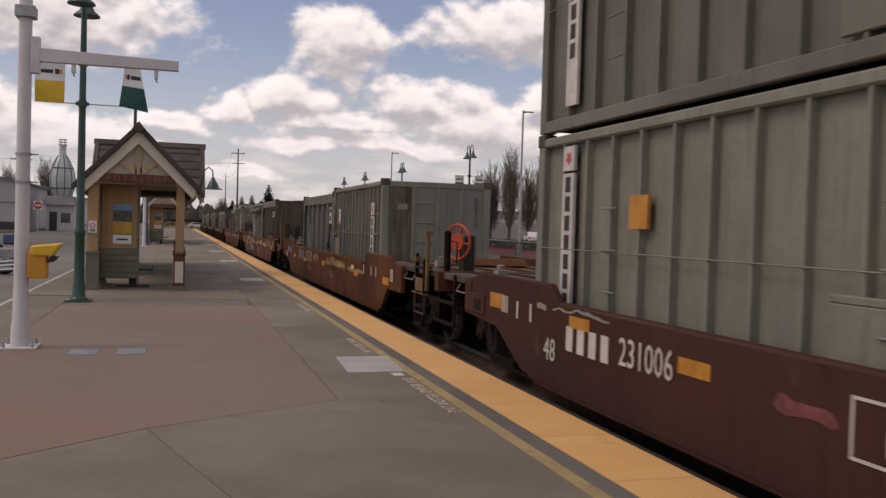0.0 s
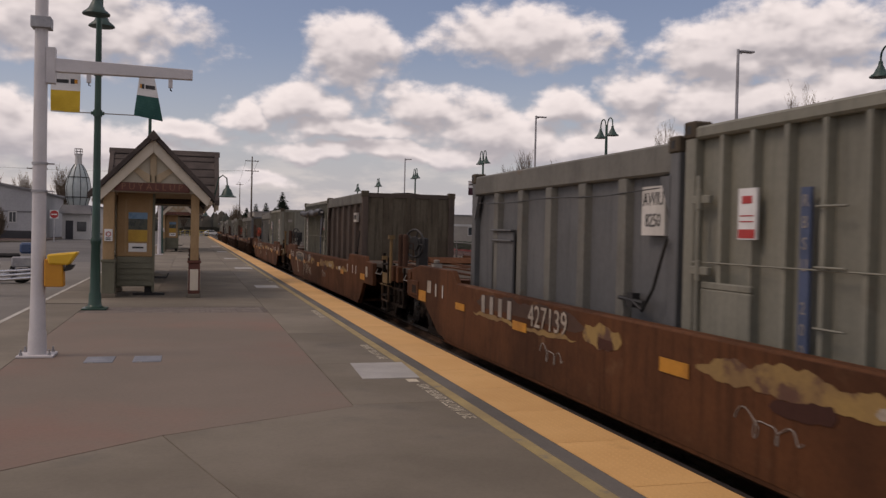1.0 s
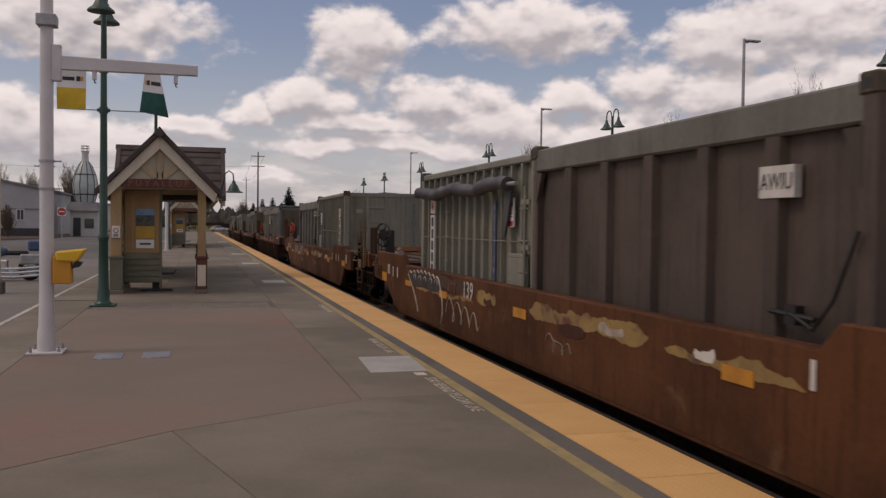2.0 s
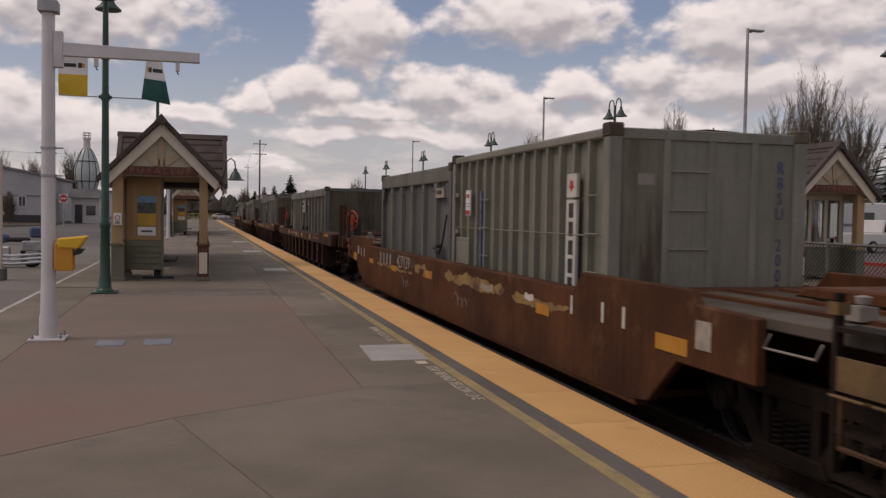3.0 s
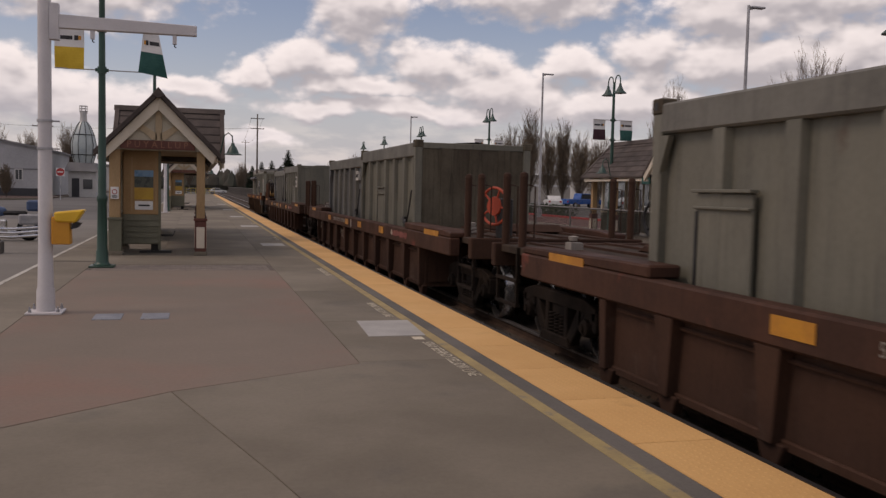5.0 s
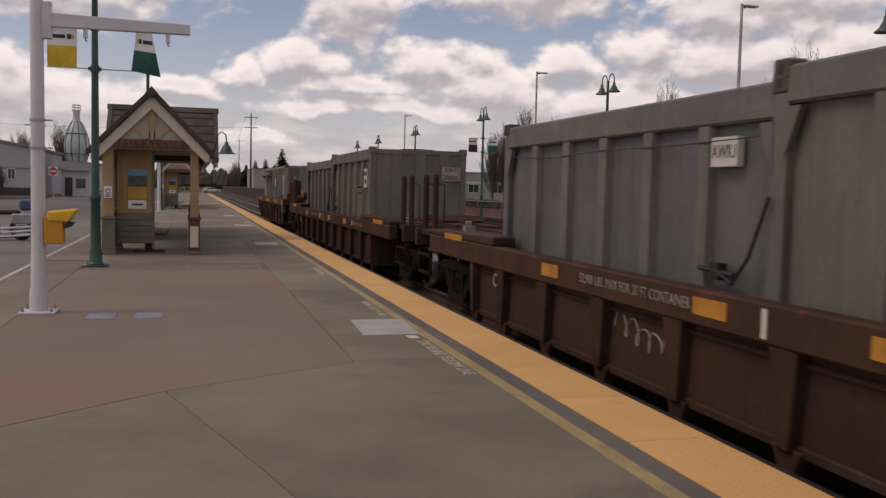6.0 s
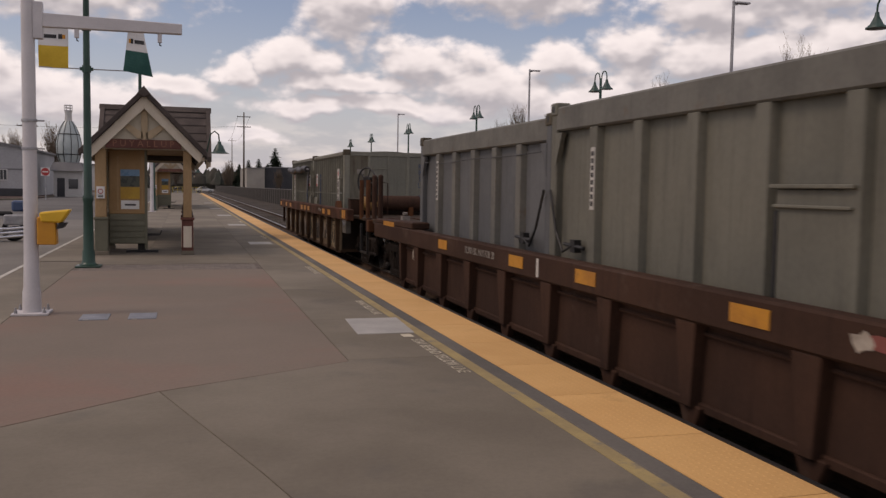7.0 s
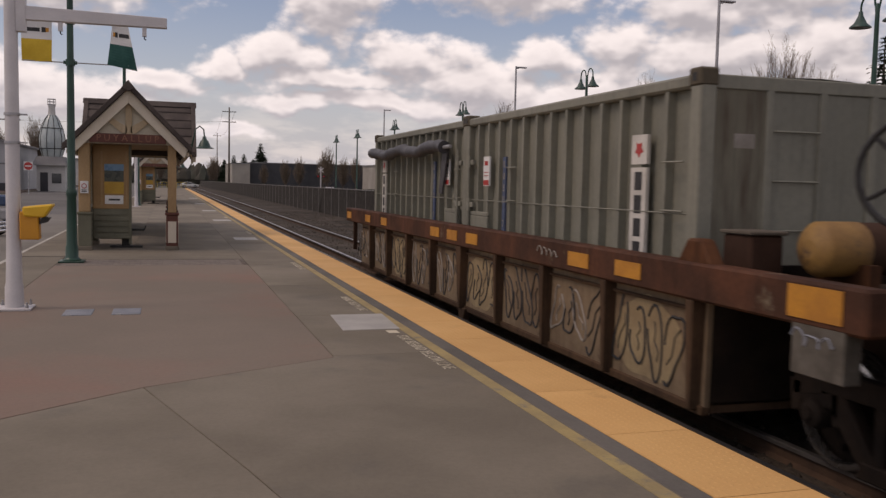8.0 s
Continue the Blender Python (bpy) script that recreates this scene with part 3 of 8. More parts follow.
def tactile_tile():
    s = Shape()
    s.box(2.770, EDGE - 0.014, 0.004, 1.216, -0.03, 0.006)
    for i in range(10):
        for j in range(20):
            x, yy = 2.80 + i * 0.0585, 0.033 + j * 0.0605
            a, b = 0.0135, 0.0075
            k = len(s.v)
            for r, z in ((a, 0.006), (b, 0.0082)):
                s.v += [(x + r * math.cos(q), yy + r * math.sin(q), z) for q in [math.pi / 3 * m for m in range(6)]]
            s.f += [(k + m, k + (m + 1) % 6, k + 6 + (m + 1) % 6, k + 6 + m) for m in range(6)]
            s.f.append(tuple(k + 6 + m for m in range(6)))
    data = s.mesh("tactile_tile")
    data.materials.append(TACTILE)
    return data


tile = tactile_tile()
for i in range(-6, 140):
    ob = part("tactile_tile", tile, None, platform)
    ob.location = (0, 0.28 + i * 1.22, 0)

# warning words along the yellow line, and worn patches of the older ones
for y0, size, wide in ((8.27, 0.165, 0.84), (11.75, 0.150, 0.92), (17.2, 0.150, 0.95), (28.3, 0.150, 0.95), (40.0, 0.150, 0.95)):
    lettering("warning_text", "STAY BEHIND YELLOW LINE" if y0 < 9 else "BEHIND YELLOW LINE", size, TEXT_PAINT, platform, pose(2.385, y0, 0.004, 0, 0, -90), 0.001, wide, "worn cream painted warning words")
part("worn_letter", Shape().box(2.30, 2.42, 9.32, 9.50, 0.002, 0.004), TEXT_PAINT, platform, "worn cream painted letter")
for x0, y0, w, d in ((1.75, 24.9, 0.62, 1.1), (1.72, 36.5, 0.7, 1.4), (1.7, 48.0, 0.7, 1.6), (1.7, 62, 0.7, 1.8), (1.7, 80, 0.7, 2.2)):
    part("pale_cover", Shape().box(x0, x0 + w, y0, y0 + d, -0.01, 0.005), PLATE, platform, "pale grey cover plate")
part("pale_cover", Shape().hexa([(1.84, 9.58, -0.01), (2.49, 9.58, -0.01), (2.55, 10.73, -0.01), (1.90, 10.73, -0.01),
                                 (1.84, 9.58, 0.008), (2.49, 9.58, 0.008), (2.55, 10.73, 0.008), (1.90, 10.73, 0.008)]), PLATE, platform, "pale grey concrete cover plate", bevel=0.004)
for x0 in (-1.21, -0.66):
    lid = part("floor_box", Shape().box(x0, x0 + 0.33, 11.16, 11.66, -0.01, 0.008), BLUE_LID, platform, "blue-grey metal floor box lid", bevel=0.004)
    part("hinge", Shape().box(x0 + 0.05, x0 + 0.11, 11.15, 11.17, 0.0, 0.012), GALVANISED, lid)

# left of the platform: paved plaza, road, kerb and planting
lone("plaza", Shape().box(-60, -3.065, -30, 42, -0.6, -0.012), PLAZA, pose(0, 0, 0), "pale worn paved forecourt beside the platform", "pavement", kind="structure")
lone("road", Shape().box(-60, -3.065, 42.01, 260, -0.6, -0.02), ASPHALT, pose(0, 0, 0), "grey asphalt street running beside the platform", "road", kind="structure")
kerb_line = [(-26, 60), (-13.6, 88), (-13.9, 96), (-14.6, 142), (-15.2, 200)]
planting = Shape()
planting.prism([(-26, 62), (-13.7, 89), (-14.2, 110), (-14.9, 143), (-15.4, 200), (-60, 200), (-60, 62)], "z", -0.3, 0.10)
lone("planting_bed", planting, PLANTING, pose(0, 0, 0), "reddish-brown bark mulch planting bed behind a kerb", "planting bed", kind="structure")
kerb = Shape()
for (xa, ya), (xb, yb) in zip(kerb_line, kerb_line[1:]):
    kerb.hexa([(xa, ya, -0.3), (xb, yb, -0.3), (xb - 0.2, yb + 0.3, -0.3), (xa - 0.2, ya + 0.3, -0.3), (xa, ya, 0.14), (xb, yb, 0.14), (xb - 0.2, yb + 0.3, 0.14), (xa - 0.2, ya + 0.3, 0.14)])
lone("kerb", kerb, CONCRETE, pose(0, 0, 0), "low concrete kerb along the street", "kerb", kind="structure")

# far platform, its red paving and the car park behind
far = thing("platform_2", pose(0, 0, 0), "opposite concrete station platform with red brick paving", "platform", kind="structure")
part("base", Shape().box(FAR_EDGE, 19.5, -30, 175, -0.95, 0.0), CONCRETE, far)
part("tactile_strip", Shape().box(FAR_EDGE, FAR_EDGE + 0.61, -30, 175, -0.05, 0.008), TACTILE, far, "yellow tactile strip")
part("red_paving", Shape().box(19.0, 24.5, -30, 120, -0.6, 0.006), BRICK_RED, far, "dull red brick paving")
lone("car_park", Shape().box(24.51, 150, -30, 170, -0.6, -0.05), ASPHALT, pose(0, 0, 0), "grey asphalt car park", "car park", kind="structure")
kerb2 = Shape().box(24.3, 24.52, -30, 120, -0.5, 0.12)
lone("kerb", kerb2, SIGN_RED, pose(0, 0, 0), "red-painted kerb of the car park", "kerb", kind="structure")


def chain_fence():
    fence = thing("fence_1", pose(FENCE_X, 0, -0.46), "dark chain-link fence with a metal top rail between the platforms", "fence", kind="structure")
    top = 1.74
    # wires, posts and one top rail
    post = Shape().tube([(0, 0, -0.05), (0, 0, top + 0.03)], 0.03, 8).turned((0, 0, top + 0.02), (0, 0, 1), [(0, 0.036), (0.03, 0.03), (0.05, 0.005)], 8).mesh("post", 0, True)
    post.materials.append(FENCE_RAIL)
    for i in range(118):
        ob = part("post", post, None, fence)
        ob.location = (0, 2 + i * 2.6, 0)
    part("top_rail", Shape().tube([(0, -10, top - 0.02), (0, 310, top - 0.02)], 0.022, 8), FENCE_RAIL, fence, "grey metal top rail")
    wires, step = Shape(), 0.085
    y = -2.0
    while y < 305:
        thick = 0.0042 if y < 40 else 0.0085
        for a, b in ((y, y + top), (y + top, y)):
            k = len(wires.v)
            wires.v += [(-thick, a, 0.02), (thick, a - thick, 0.02), (thick, a + thick, 0.02), (-thick, b, top), (thick, b - thick, top), (thick, b + thick, top)]
            wires.f += [(k, k + 1, k + 4, k + 3), (k + 1, k + 2, k + 5, k + 4), (k + 2, k, k + 3, k + 5)]
        y += step if y < 60 else step * 1.5
    tagged(part("mesh", wires, FENCE_WIRE, fence, "dark woven wire"), kind="stuff")


chain_fence()


# ---- platform shelter ----
def shelter(m, label, boards=True, sign=True):
    """A timber shelter 13 m long. Its own +x side faces the rails, its near end is at y = 0; ridge along y with a cross gable."""
    root = thing("platform_shelter", m, label, "shelter", "platform shelters")
    length, mid = 13.0, 7.0
    half, ridge, eave = 1.22, 3.68, 2.42       # half width of the roof, heights
    rise = (ridge - eave) / half
    posts_y = (0.12, 2.0, 5.4, 8.6, 11.0, length - 0.12)
    # posts on the rail side
    for y in posts_y:
        base = part("post_base", Shape().box(0.80, 1.06, y - 0.13, y + 0.13, 0.09, 0.80), RED_BROWN, root, "red-brown post base with cream panels", bevel=0.012)
        part("panel", Shape().box(0.838, 1.022, y - 0.139, y + 0.139, 0.17, 0.66).box(0.791, 1.069, y - 0.09, y + 0.09, 0.17, 0.66), CREAM, base, "cream inset panel")
        part("cap", Shape().box(0.775, 1.085, y - 0.155, y + 0.155, 0.80, 0.86), RED_BROWN, base, bevel=0.012)
        for x in (0.815, 1.025):
            part("bracket", Shape().box(x, x + 0.02, y - 0.05, y + 0.05, 0.86, 1.0), DARK_STEEL, base)
        part("footing", Shape().box(0.78, 1.08, y - 0.15, y + 0.15, 0.0, 0.09), CONCRETE, root, "concrete footing", bevel=0.01)
        part("post", Shape().box(0.835, 1.025, y - 0.095, y + 0.095, 0.86, 2.40), TAN_WOOD, root, "tan timber post", bevel=0.01)
    # posts and wall on the back side
    for y in posts_y:
        part("footing", Shape().box(-1.10, -0.78, y - 0.17, y + 0.17, 0.0, 0.09), CONCRETE, root, bevel=0.01)
        pier = part("pier", Shape().box(-1.08, -0.80, y - 0.15, y + 0.15, 0.09, 0.80), OLIVE_SIDING, root, "olive clapboard pier", bevel=0.008)
        part("cap", Shape().box(-1.10, -0.78, y - 0.17, y + 0.17, 0.80, 0.86), OLIVE_SIDING, pier, bevel=0.01)
        part("post", Shape().box(-1.07, -0.83, y - 0.10, y + 0.10, 0.86, 2.40), TAN_WOOD, root, "tan timber post", bevel=0.01)
    for a, b in zip(posts_y, posts_y[1:]):
        if b - a > 3.3:
            continue
        wall = part("wall_panel", Shape().box(-1.0, -0.93, a + 0.1, b - 0.1, 0.12, 0.92), OLIVE_SIDING, root, "olive clapboard lower wall")
        for i in range(6):
            z = 0.14 + i * 0.13
            part("clapboard", Shape().prism([(-0.93, z), (-0.905, z), (-0.93, z + 0.125)], "y", a + 0.1, b - 0.1), OLIVE_SIDING, wall)
        n = max(2, round((b - a) / 0.62))
        w = (b - a - 0.2) / n
        frame_part = part("window_frame", Shape().box(-1.0, -0.93, a + 0.1, b - 0.1, 2.22, 2.4), GABLE_PANEL, root, "cream window frame")
        part("sill", Shape().box(-1.0, -0.92, a + 0.1, b - 0.1, 0.92, 1.0), GABLE_PANEL, frame_part)
        for i in range(n + 1):
            yy = a + 0.1 + i * w
            part("mullion", Shape().box(-0.995, -0.925, yy - 0.04, yy + 0.04, 1.0, 2.22), GABLE_PANEL, frame_part)
        for i in range(n):
            yy = a + 0.1 + i * w
            part("pane", Shape().box(-0.97, -0.955, yy + 0.04, yy + w - 0.04, 1.0, 2.22), PANE, frame_part)
    # cross walls that shield the seats: one near each end, on the back half
    for y, facing in ((0.62, -1), (length - 0.62, 1)):
        if boards and facing < 0:
            screen = part("screen", Shape().box(-0.80, -0.02, y - 0.05, y + 0.05, 0.22, 0.92), OLIVE_SIDING, root, "olive clapboard screen wall", bevel=0.006)
            for i in range(5):
                z = 0.24 + i * 0.135
                part("clapboard", Shape().hexa([(-0.8, y - 0.075, z), (-0.02, y - 0.075, z), (-0.02, y + 0.075, z), (-0.8, y + 0.075, z),
                                                (-0.8, y - 0.052, z + 0.13), (-0.02, y - 0.052, z + 0.13), (-0.02, y + 0.052, z + 0.13), (-0.8, y + 0.052, z + 0.13)]), OLIVE_SIDING, screen)
            board = part("notice_board", Shape().box(-0.80, -0.02, y - 0.06, y + 0.06, 0.92, 2.40), OCHRE, root, "ochre notice board with posters", bevel=0.008)
            f = y + facing * 0.066
            g = y + facing * 0.072
            part("frame", Shape().box(-0.64, -0.60, min(y, f), max(y, f), 1.0, 2.25).box(-0.10, -0.06, min(y, f), max(y, f), 1.0, 2.25), TAN_WOOD, board)
            part("poster", Shape().box(-0.56, -0.14, min(y, f), max(y, f), 1.55, 1.95), POSTER_DARK, board, "dark landscape poster")
            part("poster", Shape().box(-0.56, -0.14, min(y, g), max(y, g), 1.80, 1.95), POSTER_BLUE, board, "blue poster sky")
            part("poster", Shape().box(-0.56, -0.14, min(y, f), max(y, f), 1.27, 1.54), POSTER_YELLOW, board, "yellow poster band")
            note = part("notice", Shape().box(-0.55, -0.15, min(y, g), max(y, g), 1.03, 1.23), WHITE_SIGN, board, "white notice with dark writing")
            part("writing", Shape().box(-0.47, -0.22, min(y, y + facing * 0.076), max(y, y + facing * 0.076), 1.11, 1.15), DARK_MARK, note)
            part("edge_post", Shape().box(-0.03, 0.03, y - 0.07, y + 0.07, 0.1, 2.40), OLIVE_SIDING, root, "dark olive trim post", bevel=0.006)
        elif not boards:
            low = part("screen", Shape().box(-0.80, 0.80, y - 0.05, y + 0.05, 0.10, 0.92), OLIVE_SIDING, root, "olive clapboard screen wall", bevel=0.006)
            for i in range(5):
                z = 0.13 + i * 0.145
                part("clapboard", Shape().box(-0.8, 0.8, y - 0.062, y + 0.062, z, z + 0.12), OLIVE_SIDING, low)
            win = part("end_window", Shape().box(-0.80, 0.80, y - 0.05, y + 0.05, 2.22, 2.42), GABLE_PANEL, root, "cream window frame with three panes")
            part("sill", Shape().box(-0.82, 0.82, y - 0.08, y + 0.08, 0.92, 1.0), GABLE_PANEL, win)
            for i in range(4):
                x = -0.76 + i * 0.507
                part("mullion", Shape().box(x - 0.05, x + 0.05, y - 0.05, y + 0.05, 1.0, 2.22), GABLE_PANEL, win)
            for i in range(3):
                x = -0.71 + i * 0.507
                part("pane", Shape().box(x, x + 0.407, y - 0.01, y + 0.01, 1.0, 2.22), PANE, win)
        if boards and facing > 0:
            continue
        at = y + 0.50 if boards else y
        bench = part("bench", Shape().box(-0.55, 0.30, at - 0.40, at - 0.08, 0.40, 0.45), DARK_STEEL, root, "dark slatted metal bench", bevel=0.008)
        part("bench_leg", Shape().box(-0.20, -0.02, at - 0.30, at - 0.18, 0.05, 0.40).box(-0.46, 0.26, at - 0.36, at - 0.12, 0.0, 0.05), DARK_STEEL, bench)
        part("bench_arm", Shape().tube([(0.30, at - 0.38, 0.42), (0.34, at - 0.38, 0.52), (0.34, at - 0.12, 0.52), (0.30, at - 0.12, 0.42)], 0.012, 6), DARK_STEEL, bench)
    # small sign on the near back post
    plate = part("no_smoking_sign", Shape().box(-1.03, -0.86, -0.055, -0.045 + 0.065, 1.28, 1.55), WHITE_SIGN, root, "white sign with a dark ring")
    part("ring", Shape().ring((-0.945, -0.058, 1.44), (0, 1, 0), 0.05, 0.009, 16, 5), SIGN_RED, plate)
    part("writing", Shape().box(-1.0, -0.89, -0.06, -0.05, 1.31, 1.33).box(-1.0, -0.89, -0.06, -0.05, 1.345, 1.36), DARK_MARK, plate)
    # beams
    for x in (-0.95, 0.93):
        part("beam", Shape().box(x - 0.10, x + 0.10, 0.02, length - 0.02, 2.40, 2.62), CREAM, root, "cream timber eaves beam", bevel=0.01)
    part("ceiling", Shape().box(-1.02, 1.0, 0.1, length - 0.1, 2.44, 2.48), OCHRE, root, "dark boarded soffit")
    # gable ends
    for y, facing in ((0.0, -1), (length, 1)):
        a, b = sorted((y + facing * 0.03, y - facing * 0.06))
        gable = part("gable", Shape().prism([(-1.05, 2.40), (1.03, 2.40), (0, 3.46)], "y", a, b), GABLE_PANEL, root, "cream gable panel with timber fan")
        a, b = sorted((y + facing * 0.03, y + facing * 0.065))
        part("king_post", Shape().box(-0.07, 0.07, a, b, 2.62, 3.38), BRACE, gable)
        for s in (-1, 1):
            part("brace", Shape().prism([(s * 0.04, 2.64), (s * 0.14, 2.64), (s * 0.50, 2.94), (s * 0.43, 3.02), (s * 0.04, 2.78)], "y", a, b), BRACE, gable)
        a, b = sorted((y + facing * 0.02, y + facing * 0.10))
        board = part("name_board", Shape().box(-0.83, 0.80, a, b, 2.42, 2.62), RED_BROWN, root, "red-brown station name board", bevel=0.008)
        if sign:
            turn = 0 if facing < 0 else 180
            lettering("station_name", "P U Y A L L U P", 0.205, SIGN_LETTER, board, pose(-0.02, y + facing * 0.106, 2.52, 90, 0, turn), 0.004, 0.98, "raised brown letters")
        # barge boards and the cross-cut rafter ends
        a, b = sorted((y + facing * 0.10, y + facing * 0.16))
        for s in (-1, 1):
            part("barge_board", Shape().prism([(0, ridge - 0.06), (s * 1.28, ridge - 0.06 - 1.28 * rise), (s * 1.20, ridge - 0.33 - 1.20 * rise), (0, ridge - 0.37)], "y", a, b), CREAM, root, "cream barge board", bevel=0.006)
    # roof in overlapping courses
    courses = 7
    run = 1.34
    for s in (-1, 1):
        for i in range(courses):
            x0, x1 = run * i / courses, run * (i + 1) / courses + 0.03
            za, zb = ridge + 0.055 - x0 * rise, ridge + 0.085 - x1 * rise
            course = Shape().prism([(s * x0, za - 0.07), (s * x1, zb - 0.07), (s * x1, zb), (s * x0, za - 0.012)], "y", -0.22, length + 0.22)
            part("roof_course", course, ROOF_TILE, root, bevel=0.006)
        part("verge_tile", Shape().prism([(0, ridge + 0.10), (s * 1.37, ridge + 0.10 - 1.37 * rise), (s * 1.37, ridge - 0.05 - 1.37 * rise), (0, ridge - 0.05)], "y", -0.28, -0.12), ROOF_TILE, root, bevel=0.01)
        part("verge_tile", Shape().prism([(0, ridge + 0.10), (s * 1.37, ridge + 0.10 - 1.37 * rise), (s * 1.37, ridge - 0.05 - 1.37 * rise), (0, ridge - 0.05)], "y", length + 0.12, length + 0.28), ROOF_TILE, root, bevel=0.01)
        part("gutter", Shape().box(s * 1.27 - 0.04, s * 1.27 + 0.04, -0.05, length + 0.05, 2.16, 2.25), CREAM, root, "cream fascia board")
    part("ridge_cap", Shape().prism([(-0.15, ridge - 0.05), (0, ridge + 0.13), (0.15, ridge - 0.05), (0, ridge - 0.12)], "y", -0.31, length + 0.31), ROOF_TILE, root, bevel=0.01)
    # cross gable over the middle, open towards the rails
    cx0, cx1 = -1.45, 1.56
    top = ridge + 0.16
    for s in (-1, 1):
        for i in range(6):
            y0, y1 = 1.5 * i / 6, 1.5 * (i + 1) / 6 + 0.03
            za, zb = top + 0.055 - y0 * 0.98, top + 0.085 - y1 * 0.98
            part("roof_course", Shape().prism([(mid + s * y0, za - 0.07), (mid + s * y1, zb - 0.07), (mid + s * y1, zb), (mid + s * y0, za - 0.012)], "x", cx0, cx1), ROOF_TILE, root, bevel=0.006)
        for x in (cx0, cx1):
            a, b = (x - 0.02, x + 0.05) if x > 0 else (x - 0.05, x + 0.02)
            part("barge_board", Shape().prism([(mid, top - 0.03), (mid + s * 1.52, top - 0.03 - 1.52 * 0.98), (mid + s * 1.46, top - 0.27 - 1.46 * 0.98), (mid, top - 0.28)], "x", a, b), CREAM, root, "cream barge board")
            a, b = (x - 0.06, x + 0.07) if x > 0 else (x - 0.07, x + 0.06)
            part("verge_tile", Shape().prism([(mid, top + 0.12), (mid + s * 1.56, top + 0.12 - 1.56 * 0.98), (mid + s * 1.56, top - 0.03 - 1.56 * 0.98), (mid, top - 0.03)], "x", a, b), ROOF_TILE, root, bevel=0.008)
    part("ridge_cap", Shape().prism([(mid - 0.14, top - 0.03), (mid, top + 0.14), (mid + 0.14, top - 0.03)], "x", cx0 - 0.10, cx1 + 0.10), ROOF_TILE, root, bevel=0.01)
    for x in (cx0 + 0.12, cx1 - 0.12):
        gable = part("gable", Shape().prism([(mid - 1.2, 2.50), (mid + 1.2, 2.50), (mid, 3.60)], "x", x - 0.03, x + 0.03), GABLE_PANEL, root, "cream gable panel")
        part("king_post", Shape().box(x - 0.06, x + 0.06, mid - 0.06, mid + 0.06, 2.62, 3.4), TAN_WOOD, gable)
        part("beam", Shape().box(x - 0.08, x + 0.08, mid - 1.35, mid + 1.35, 2.38, 2.56), CREAM, root, bevel=0.008)
    # gooseneck lamps on the gable beam and by the eaves
    for y, z in ((2.5, 2.95),):
        lamp = part("gooseneck_lamp", Shape().tube([(1.40, y, 2.36), (1.52, y, z - 0.02), (1.62, y, z + 0.06), (1.72, y, z - 0.02), (1.74, y, z - 0.22)], 0.018, 8), GREEN_PAINT, root, "green gooseneck lamp", smooth=True)
        part("shade", Shape().turned((1.74, y, z - 0.20), (0, 0, -1), [(0, 0.04), (0.07, 0.055), (0.12, 0.10), (0.26, 0.16), (0.30, 0.24), (0.31, 0.24)], 18), LAMP_GREEN, lamp, "green bell shade", smooth=True)
    return root


near_shelter = shelter(pose(-0.86, 21.3, 0), "tan and cream timber platform shelter with brown tiled gable roof")
shelter(pose(-0.86, 60.5, 0), "tan and cream timber shelter further along the platform")
shelter(pose(16.55, 33.4, 0, 0, 0, 180), "cream and tan timber shelter on the opposite platform", False)


